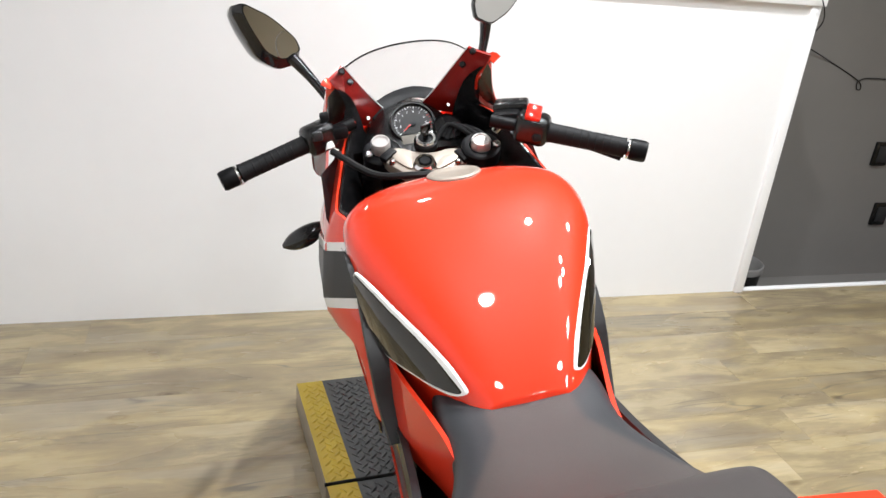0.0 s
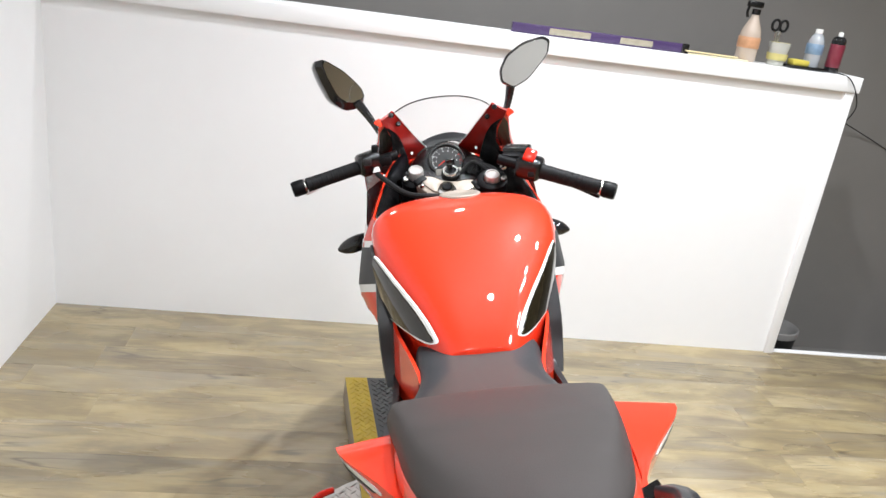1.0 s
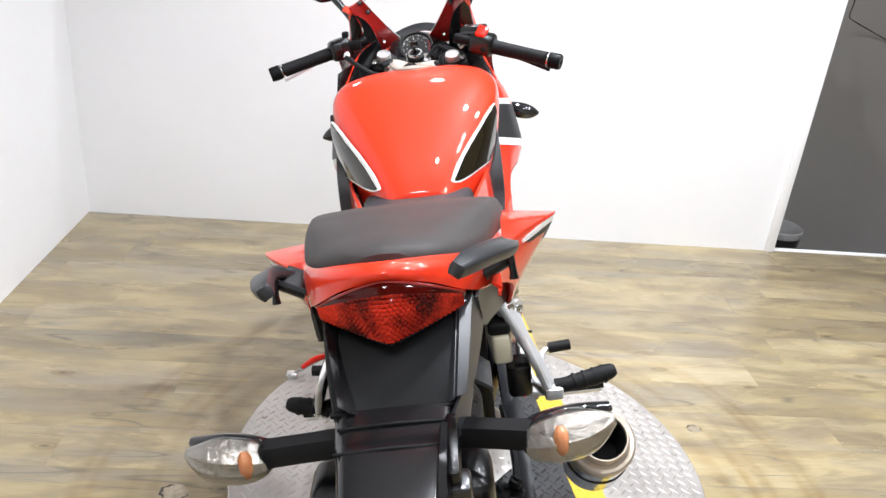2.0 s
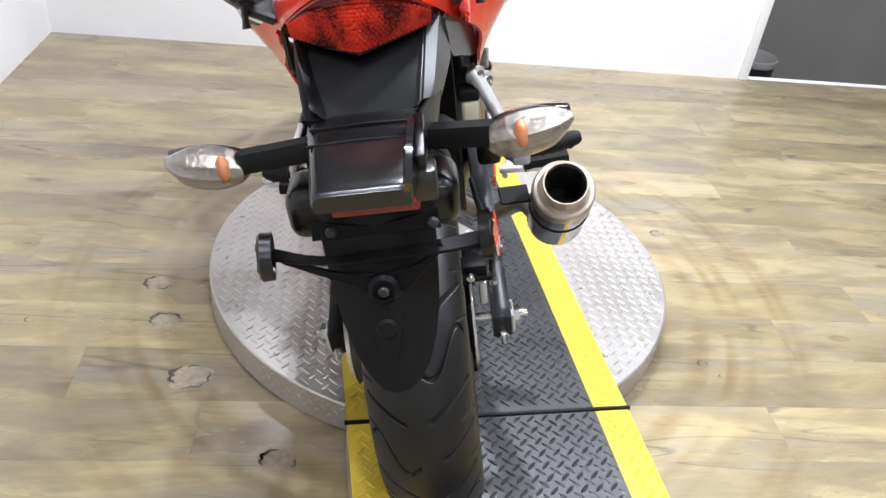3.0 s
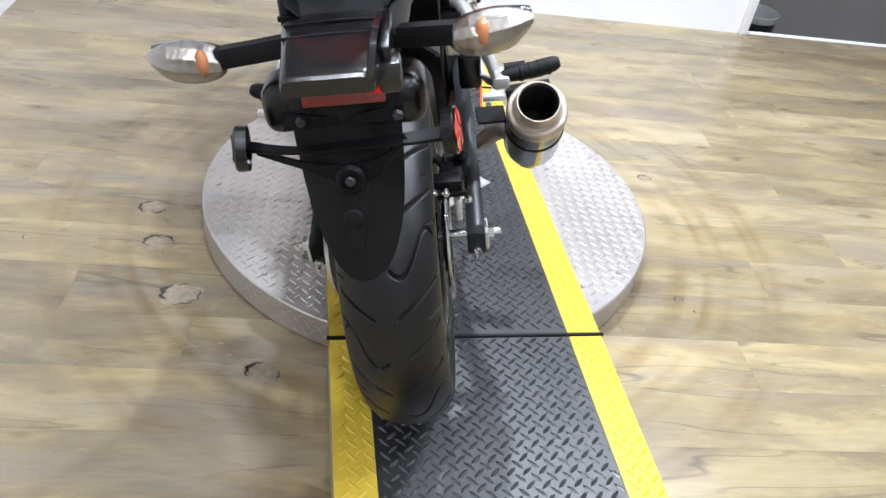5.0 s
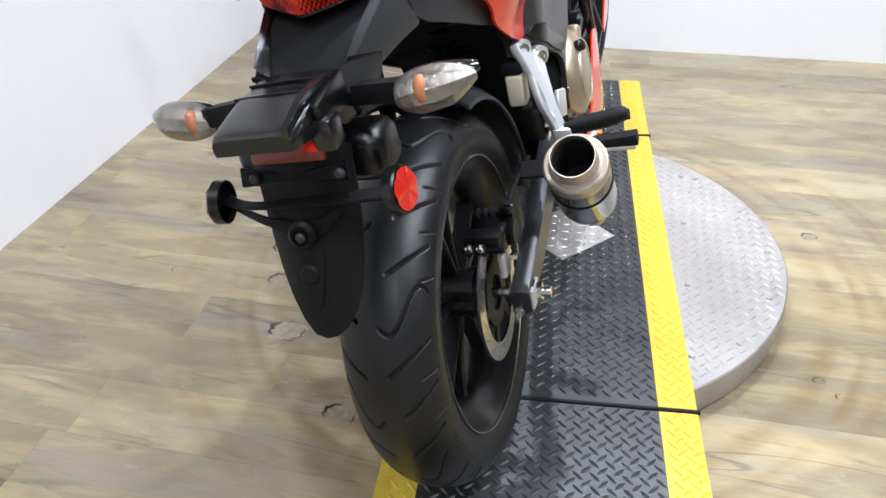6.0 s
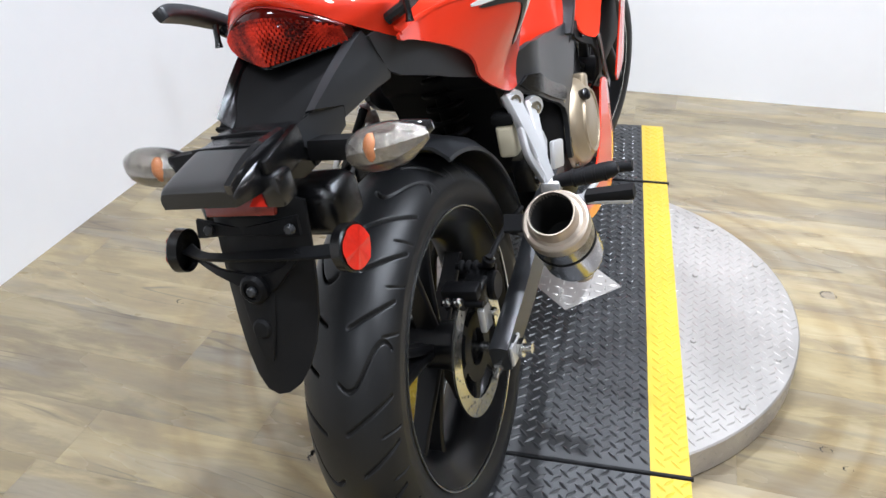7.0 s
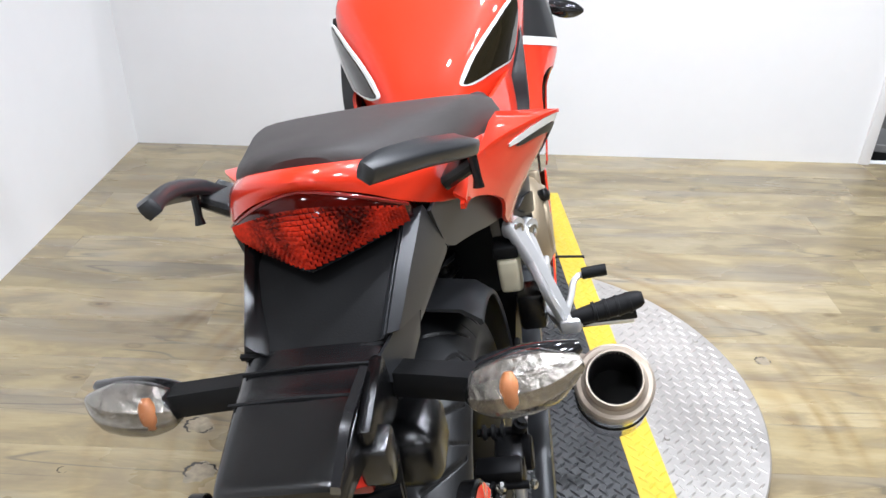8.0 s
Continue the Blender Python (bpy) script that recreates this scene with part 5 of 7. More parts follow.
# inner fender and frame rails fill the dark space under the seat
part("inner_fender", hull([
    (0.262, [(0, 0.750), (0.060, 0.746), (0.092, 0.725), (0.098, 0.705), (0.096, 0.690)]),
    (0.275, [(0, 0.735), (0.064, 0.732), (0.094, 0.710), (0.099, 0.670), (0.097, 0.640)]),
    (0.300, [(0, 0.720), (0.070, 0.718), (0.096, 0.690), (0.100, 0.640), (0.098, 0.610)]),
    (0.350, [(0, 0.700), (0.070, 0.698), (0.096, 0.670), (0.100, 0.560), (0.098, 0.480)]),
    (0.430, [(0, 0.690), (0.070, 0.688), (0.096, 0.650), (0.100, 0.520), (0.098, 0.400)]),
], 11, 18), RUBBER, BIKE, "matt black inner fender")
for s in (1, -1):
    part("subframe_rail", tube([(s * 0.092, 0.05, 0.742), (s * 0.096, 0.12, 0.722), (s * 0.108, 0.28, 0.676), (s * 0.118, 0.46, 0.560)], 0.011, 10, 14), BLACK_METAL, BIKE, "black steel subframe rail")

# footrest bracket, reservoir, pegs on both sides
for s in (1, -1):
    # Left bracket and heel parts are coloured black to stand in for shade there.
    hanger_b = part("footrest_bracket", strip([(s * 0.131, 0.262, 0.622), (s * 0.150, 0.245, 0.585), (s * 0.174, 0.222, 0.535), (s * 0.192, 0.200, 0.492)], [0.036, 0.032, 0.027, 0.026], 0.014, (1, -0.35 * s, 0.1), 12), ALLOY if s > 0 else BLACK_METAL, BIKE, "silver alloy footrest bracket" if s > 0 else "footrest bracket, coloured dark for its shade")
    part("front_strut", strip([(s * 0.148, 0.310, 0.585), (s * 0.164, 0.268, 0.548), (s * 0.185, 0.215, 0.500)], [0.032, 0.024, 0.020], 0.012, (1, -0.35 * s, 0.1), 10), ALLOY, hanger_b)
    part("web", strip([(s * 0.150, 0.255, 0.575), (s * 0.158, 0.320, 0.520), (s * 0.168, 0.250, 0.480), (s * 0.188, 0.205, 0.482)], [0.012, 0.012, 0.014, 0.014], 0.009, (1, -0.35 * s, 0.1), 12), ALLOY, hanger_b)
    part("rear_web", strip([(s * 0.156, 0.212, 0.582), (s * 0.171, 0.180, 0.553), (s * 0.180, 0.190, 0.520), (s * 0.190, 0.198, 0.490)], [0.012, 0.010, 0.012, 0.016], 0.009, (1, -0.35 * s, 0.1), 12), ALLOY, hanger_b)
    part("heel_guard", rbox(0.010, 0.066, 0.050, 0.004, Matrix.Translation((s * 0.170, 0.352, 0.474)) @ Matrix.Rotation(radians(-20), 4, "X")), ALLOY if s > 0 else BLACK_METAL, hanger_b, "bare alloy heel guard" if s > 0 else "")
    for bx, by, bz in ((0.139, 0.262, 0.612), (0.156, 0.312, 0.580)):
        part("bolt", lathe([(0.012, 0), (0.012, 0.004), (0.007, 0.005), (0.006, 0.002), (0, 0.002)], 16, axis_matrix((s * bx, by - 0.006, bz), (s * 0.8, -0.6, 0))), STEEL, hanger_b)
    for bx, by, bz in ((0.136, 0.266, 0.612), (0.152, 0.316, 0.581)):
        part("boss", lathe([(0, 0), (0.016, 0), (0.017, 0.002), (0.017, 0.016), (0, 0.016)], 20, axis_matrix((s * (bx - 0.008), by + 0.004, bz), (s * 0.8, -0.6, 0))), ALLOY, hanger_b)
    part("master_cylinder", rbox(0.040, 0.044, 0.062, 0.008, Matrix.Translation((s * 0.146, 0.240, 0.496)), seg=2), PLASTIC, hanger_b, "black brake master cylinder")
    part("heel_plate", slab([(-0.03, -0.045), (0.03, -0.035), (0.022, 0.040), (-0.03, 0.045)], 0.005, Matrix.Translation((s * 0.152, 0.315, 0.478)) @ Matrix.Rotation(radians(90), 4, "Y") @ Matrix.Rotation(radians(90), 4, "Z"), 0.002), ALLOY if s > 0 else BLACK_METAL, hanger_b)
    peg = part("pillion_peg", tube([(s * 0.200, 0.200, 0.494), (s * 0.222, 0.203, 0.496), (s * 0.262, 0.209, 0.500), (s * 0.290, 0.213, 0.505), (s * 0.300, 0.214, 0.507)], [0.009, 0.0125, 0.0145, 0.0130, 0.0080], 14, 16), RUBBER, BIKE, "black rubber pillion footpeg")
    for k in range(4):
        part("grip_rib", lathe([(0.0120, -0.003), (0.0152, -0.002), (0.0152, 0.002), (0.0120, 0.003)], 14, axis_matrix((s * (0.232 + 0.016 * k), 0.2045 + 0.0024 * k, 0.497 + 0.0017 * k), (s, 0.13, 0.1))), RUBBER, peg)
    part("peg_knuckle", rbox(0.030, 0.024, 0.022, 0.005, Matrix.Translation((s * 0.197, 0.197, 0.488))), ALLOY, peg, "alloy peg knuckle")
    if s < 0:
        peg.location = (0.058, 0.010, -0.010)
    rp = part("rider_peg", strip([(s * 0.215, 0.340, 0.392), (s * 0.300, 0.340, 0.400)], 0.030, 0.020, (0, 0, 1)), RUBBER, BIKE, "black rubber rider footpeg")
    part("peg_base", strip([(s * 0.170, 0.345, 0.384), (s * 0.222, 0.340, 0.388), (s * 0.296, 0.340, 0.386)], [0.020, 0.030, 0.026], 0.010, (0, 0, 1), 6), ALLOY, rp)
    if s < 0:
        rp.location = (0.050, 0, 0)
    part("lever", tube([(s * 0.180, 0.36, 0.36), (s * 0.20, 0.46, 0.35), (s * 0.215, 0.52, 0.355), (s * 0.262, 0.525, 0.36)], 0.006, 8, 14), ALLOY, BIKE, "alloy foot lever")
    part("lever_pad", tube([(s * 0.225, 0.525, 0.358), (s * 0.270, 0.526, 0.361)], 0.011, 10), RUBBER, BIKE, "ribbed black lever pad")
res = part("brake_reservoir", rbox(0.032, 0.036, 0.056, 0.007, Matrix.Translation((0.122, 0.250, 0.552)), seg=3), RESERVOIR, BIKE, "milky brake fluid reservoir")
part("reservoir_cap", rbox(0.036, 0.040, 0.020, 0.005, Matrix.Translation((0.120, 0.252, 0.590))), RUBBER, res)

# exhaust: stubby open can
OUT = Vector((0.242, 0.014, 0.539))
WAY = Vector((-0.02, 0.61, -0.79)).normalized()
can = part("muffler", lathe([(0.0400, 0.036), (0.0455, 0.042), (0.0460, 0.048), (0.0460, 0.150), (0.044, 0.160), (0.030, 0.176), (0.024, 0.182), (0, 0.182)], 48, axis_matrix(OUT, WAY)), MUFFLER, BIKE, "short polished steel muffler can")
part("end_ring", lathe([(0.0306, 0.003), (0.0310, 0.0), (0.0328, 0.0), (0.0336, 0.002), (0.0336, 0.016), (0.0350, 0.022), (0.0390, 0.025), (0.0440, 0.024), (0.0466, 0.026), (0.0474, 0.031), (0.0470, 0.046), (0.0440, 0.050), (0.0312, 0.040)], 48, axis_matrix(OUT, WAY), closed=True), SCORCHED, can, "heat-stained end ring")
part("inner_pipe", lathe([(0.0298, 0.002), (0.0307, 0.002), (0.0310, 0.10), (0.0, 0.101), (0.0, 0.099), (0.0296, 0.098)], 40, axis_matrix(OUT, WAY)), SOOT_AND_GROOVE, can, "sooty inner pipe")
part("clamp_band", lathe([(0.0461, 0.082), (0.0475, 0.083), (0.0475, 0.086), (0.0461, 0.087)], 48, axis_matrix(OUT, WAY), closed=True), BLACK_METAL, can)
part("mount_tab", strip([(0.150, 0.075, 0.490), (0.195, 0.085, 0.485)], 0.030, 0.006, (0, -0.6, 0.8)), BLACK_METAL, can)
joint = OUT + WAY * 0.175
part("link_pipe", tube([joint, joint + WAY * 0.05, (0.205, 0.26, 0.36), (0.14, 0.42, 0.24), (0.05, 0.62, 0.20), (0.0, 0.86, 0.25)], [0.022, 0.021, 0.019, 0.018, 0.018, 0.018], 14, 26), SCORCHED, can, "exhaust link pipe")

# engine block and right cover
engine = part("engine", hull([
    (0.420, [(0, 0.500), (0.080, 0.500), (0.100, 0.470), (0.105, 0.380), (0.090, 0.270)]),
    (0.560, [(0, 0.560), (0.110, 0.555), (0.135, 0.500), (0.140, 0.380), (0.110, 0.240)]),
    (0.720, [(0, 0.640), (0.110, 0.630), (0.130, 0.520), (0.140, 0.380), (0.110, 0.230)]),
    (0.880, [(0, 0.680), (0.100, 0.660), (0.110, 0.520), (0.110, 0.380), (0.090, 0.260)]),
], 11, 16), BLACK_METAL, BIKE, "dark single-cylinder engine")
cov = axis_matrix((0.128, 0.640, 0.415), (1, 0, 0.05))
part("clutch_cover", lathe([(0.096, 0.0), (0.096, 0.018), (0.088, 0.034), (0.070, 0.046), (0.040, 0.052), (0, 0.052)], 40, cov), BRONZE, engine, "champagne painted clutch cover")
for k in range(8):
    part("bolt", lathe([(0.007, 0), (0.007, 0.008), (0, 0.008)], 8, cov @ Matrix.Rotation(k * math.pi / 4, 4, "Z") @ Matrix.Translation((0.092, 0, 0.016))), STEEL, engine)
part("cover_boss", moved(rbox(0.060, 0.034, 0.030, 0.008, Matrix.Translation((0, 0, 0.030)), seg=3), cov @ Matrix.Rotation(radians(70), 4, "Z") @ Matrix.Translation((0.070, 0, 0))), BRONZE, engine)
part("cover_rim", lathe([(0.058, 0.046), (0.062, 0.051), (0.066, 0.051), (0.070, 0.045)], 40, cov), BRONZE, engine)
part("oil_cap", lathe([(0.012, 0), (0.012, 0.016), (0.008, 0.019), (0, 0.019)], 16, axis_matrix((0.165, 0.615, 0.482), (1, -0.4, 0.4))), PLASTIC, engine)
part("water_hose", tube([(0.12, 0.56, 0.56), (0.14, 0.68, 0.60), (0.12, 0.85, 0.62)], 0.014, 10, 12), RUBBER, engine)

# side stand
stand = part("side_stand", tube([(-0.13, 0.46, 0.30), (-0.20, 0.50, 0.16), (-0.262, 0.53, -0.055)], [0.012, 0.011, 0.010], 10), BLACK_METAL, BIKE, "black steel side stand")
part("stand_foot", rbox(0.06, 0.05, 0.008, 0.003, Matrix.Translation((-0.268, 0.53, -0.052)) @ Matrix.Rotation(radians(12.5), 4, "Y")), BLACK_METAL, stand)


# -- side covers and fairings
def fair_x(y, z):
    """The side fairing's outer surface."""
    rear = max(0.0, 0.93 - y)
    front = max(0.0, y - 1.06)
    hi = smooth01(z, 0.50, 0.72)
    low = max(0.0, 0.60 - z)
    up = max(0.0, z - 0.66)
    tuck = 0.035 * smooth01(0.70 - z, 0.0, 0.14) * smooth01(y, 0.80, 0.95)
    return 0.232 - tuck - rear * (0.20 + 0.30 * hi) - 0.55 * front ** 1.4 - 0.13 * low ** 1.1 - 0.20 * up - 0.35 * max(0.0, z - 0.79)


SIDE = [(1.080, 0.903), (1.010, 0.868), (0.960, 0.838), (0.900, 0.832), (0.850, 0.818), (0.800, 0.785), (0.775, 0.73), (0.745, 0.68), (0.715, 0.64), (0.690, 0.6), (0.700, 0.58), (0.745, 0.56), (0.775, 0.59), (0.800, 0.622), (0.840, 0.645), (0.900, 0.64), (0.960, 0.61), (0.995, 0.56), (0.965, 0.48), (0.930, 0.385), (1.060, 0.4), (1.120, 0.49), (1.200, 0.56), (1.330, 0.64), (1.400, 0.72), (1.390, 0.8), (1.300, 0.88), (1.180, 0.910)]
BAND_W1 = [(1.200, 0.7001), (1.080, 0.7385), (1.000, 0.7641), (0.900, 0.7961), (0.835, 0.8169), (0.797, 0.8151), (0.900, 0.7821), (1.000, 0.7501), (1.080, 0.7245), (1.200, 0.6861)]
BAND_BLK = [(1.200, 0.6861), (1.080, 0.7245), (1.000, 0.7501), (0.900, 0.7821), (0.797, 0.8151), (0.780, 0.7468), (0.900, 0.6988), (1.000, 0.6588), (1.080, 0.6268), (1.200, 0.5788)]
BAND_W2 = [(1.200, 0.5788), (1.080, 0.6268), (1.000, 0.6588), (0.900, 0.6988), (0.780, 0.7468), (0.774, 0.7312), (0.900, 0.6808), (1.000, 0.6408), (1.080, 0.6088), (1.200, 0.5608)]
LOWER = [(0.760, 0.463), (0.800, 0.458), (0.870, 0.41), (0.950, 0.38), (1.050, 0.36), (1.040, 0.28), (0.950, 0.2), (0.800, 0.185), (0.700, 0.195), (0.600, 0.21), (0.500, 0.25), (0.500, 0.288), (0.600, 0.303), (0.682, 0.338), (0.728, 0.4)]
COVER = [(0.300, 0.690), (0.420, 0.668), (0.560, 0.638), (0.635, 0.630), (0.668, 0.66), (0.682, 0.73), (0.712, 0.8), (0.740, 0.84), (0.775, 0.835), (0.750, 0.785), (0.728, 0.72), (0.720, 0.65), (0.705, 0.6), (0.660, 0.54), (0.610, 0.5), (0.600, 0.44), (0.560, 0.38), (0.530, 0.38), (0.550, 0.46), (0.530, 0.5), (0.400, 0.56), (0.290, 0.615), (0.250, 0.64)]
REDSIDE = [(0.300, 0.696), (0.360, 0.703), (0.420, 0.710), (0.500, 0.720), (0.600, 0.727), (0.675, 0.722), (0.668, 0.665), (0.645, 0.604), (0.550, 0.617), (0.450, 0.642), (0.345, 0.655), (0.290, 0.664)]
for s in (1, -1):
    f = part("side_fairing", skin(SIDE, fair_x, 0.004, 0.0, 0.03, s, 1, dx=0.008), RED, BIKE, "red side fairing with black and white band")
    part("white_band", skin(BAND_W1, fair_x, 0.003, 0.0015, 0.03, s, dx=0.008), WHITE_STRIPE, f, "white stripe")
    part("black_band", skin(BAND_BLK, fair_x, 0.003, 0.0018, 0.03, s, dx=0.008), GREY_PANEL, f, "dark grey band")
    part("white_band", skin(BAND_W2, fair_x, 0.003, 0.0015, 0.03, s, dx=0.008), WHITE_STRIPE, f, "white stripe")
    part("lower_fairing", skin(LOWER, lambda y, z: (0.181 if s > 0 else 0.158) - 0.10 * max(0, 0.30 - z) - 0.03 * max(0, 0.76 - y) - 0.42 * max(0, y - 0.83), 0.004, 0.0, 0.03, s, 1), RED, BIKE, "red belly fairing")
    # Duct panel carried on past its edge as a black sheet for the vent's shade.
    part("fairing_duct", skin([(0.640, 0.602), (0.740, 0.622), (0.860, 0.680), (0.960, 0.690), (1.160, 0.640), (1.200, 0.360), (0.944, 0.350), (0.884, 0.458), (0.840, 0.520), (0.720, 0.560)], lambda y, z: 0.158 - 0.05 * smooth01(0.46 - z, 0, 0.12), 0.006, 0.0, 0.04, s, 1), RUBBER, BIKE, "black fairing duct, extended as a dark sheet for the vent's shade")
    part("duct_edge", strip([(s * 0.163, 0.700, 0.588), (s * 0.165, 0.790, 0.575), (s * 0.166, 0.860, 0.535), (s * 0.166, 0.890, 0.455), (s * 0.164, 0.935, 0.390)], 0.022, 0.006, (1, 0, 0), 14), SEMI, BIKE, "black duct edge")
    part("frame_cover", skin(COVER, lambda y, z: 0.150 + 0.125 * max(0, z - 0.64) + 0.02 * smooth01(z, 0.45, 0.65) * (1 - smooth01(y, 0.2, 0.5)) - 0.045 * (1 - smooth01(y, 0.24, 0.36)), 0.010, 0.0, 0.03, s, 1), SATIN_GREY, BIKE, "satin dark grey frame cover")
    part("frame_spar", strip([(s * 0.153, 0.750, 0.842), (s * 0.156, 0.735, 0.790), (s * 0.156, 0.690, 0.740), (s * 0.155, 0.662, 0.700), (s * 0.154, 0.648, 0.660), (s * 0.151, 0.618, 0.610)], [0.018, 0.026, 0.030, 0.032, 0.032, 0.026], 0.016, (0, -1, 0.35), 16), SATIN_GREY, BIKE, "satin dark grey frame spar")
    # Black sheet on the cover's lower edge paints in its shaded bevel.
    part("cover_underside", skin([(0.285, 0.622), (0.400, 0.566), (0.530, 0.505), (0.545, 0.520), (0.535, 0.536), (0.420, 0.586), (0.320, 0.640)], lambda y, z: 0.156 + 0.02 * smooth01(z, 0.45, 0.65) * (1 - smooth01(y, 0.2, 0.5)) - 0.045 * (1 - smooth01(y, 0.24, 0.36)), 0.006, 0.0, 0.03, s, 1), PLASTIC, BIKE, "dark sheet for the shaded lower bevel of the frame cover")
    part("side_cover", skin(REDSIDE, lambda y, z: 0.094 + 0.044 * smooth01(y, 0.42, 0.66) + 0.020 * (1 - smooth01(y, 0.33, 0.44)) + 0.08 * max(0, 0.735 - z), 0.006, 0.004, 0.025, s, 1), RED, BIKE, "red side cover under the tank")
    part("cover_bolt", lathe([(0.007, 0), (0.007, 0.003), (0, 0.004)], 12, axis_matrix((s * 0.148, 0.536, 0.507), (s, -0.3, 0))), STEEL, BIKE)
    # front turn signal
    sig = part("front_signal", tube([(s * 0.192, 1.226, 0.690), (s * 0.214, 1.228, 0.683), (s * 0.240, 1.228, 0.673), (s * 0.268, 1.227, 0.665), (s * 0.287, 1.226, 0.661)], [0.010, 0.018, 0.022, 0.017, 0.004], 16, 12), GLOSS_BLACK, BIKE, "smoked black front turn signal")
    if s > 0:
        sig.location = (0.024, 0, 0)
    # inner cockpit panel
    cock = [(1.080, 0.902), (1.010, 0.866), (0.960, 0.836), (0.900, 0.830), (0.850, 0.816), (0.803, 0.784), (0.780, 0.730), (0.800, 0.690), (1.000, 0.640), (1.250, 0.700), (1.300, 0.860), (1.180, 0.908)]
    part("cockpit_lining", skin([(y - 0.003, z + 0.005) for y, z in cock], lambda y, z: fair_x(y, z) - 0.0055, 0.003, 0.0, 0.03, s, 1, 0.008), PLASTIC, BIKE, "black cockpit lining")
    part("knee_panel", loft([[Vector((s * x, y, z)) for x, y, z in row] for row in (
        [(0.150, 0.800, 0.780), (0.175, 0.880, 0.790), (0.190, 0.960, 0.815), (0.185, 1.020, 0.870)],
        [(0.120, 0.860, 0.770), (0.135, 0.930, 0.775), (0.140, 1.000, 0.790), (0.150, 1.080, 0.880)],
        [(0.090, 0.930, 0.700), (0.100, 0.980, 0.700), (0.110, 1.060, 0.720), (0.120, 1.140, 0.860)])], closed=False), PLASTIC, BIKE, "black inner knee panel")

# nose and upper fairing arms
nose = [(y, [(x * 1.0, z) for x, z in prof]) for y, prof in (
    (1.260, [(0, 0.885), (0.050, 0.880), (0.110, 0.850), (0.160, 0.780), (0.165, 0.660)]),
    (1.380, [(0, 0.850), (0.050, 0.845), (0.100, 0.810), (0.130, 0.740), (0.120, 0.640)]),
    (1.480, [(0, 0.790), (0.040, 0.785), (0.075, 0.755), (0.085, 0.700), (0.070, 0.630)]),
    (1.545, [(0, 0.715), (0.022, 0.712), (0.038, 0.695), (0.040, 0.665), (0.030, 0.635)]))]
part("nose_cowl", hull(nose, 11, 18), RED, BIKE, "red nose cowl")
# Added black slab: hides the nose cowl and stands in for the cockpit's shade.
part("dark_backing", slab(rounded([(-0.175, 0.60), (0.175, 0.60), (0.182, 0.74), (0.150, 0.845), (0.060, 0.872), (-0.060, 0.872), (-0.150, 0.845), (-0.182, 0.74)], 2), 0.006, Matrix.Translation((0, 1.236, 0)) @ Matrix.Rotation(radians(90), 4, "X")), PLASTIC, BIKE, "added dark panel standing in for cockpit shade")
part("front_fender", steered(loft([[Vector((w, 1.375 + (0.315 + dr) * math.cos(radians(a)), 0.293 + (0.315 + dr) * math.sin(radians(a)))) for w, dr in ((-0.066, -0.06), (-0.062, -0.01), (0, 0.010), (0.062, -0.01), (0.066, -0.06), (0.060, -0.06), (0.056, -0.014), (0, 0.006), (-0.056, -0.014), (-0.060, -0.06))] for a in np.linspace(40, 165, 20)])), RED, BIKE, "red front fender")
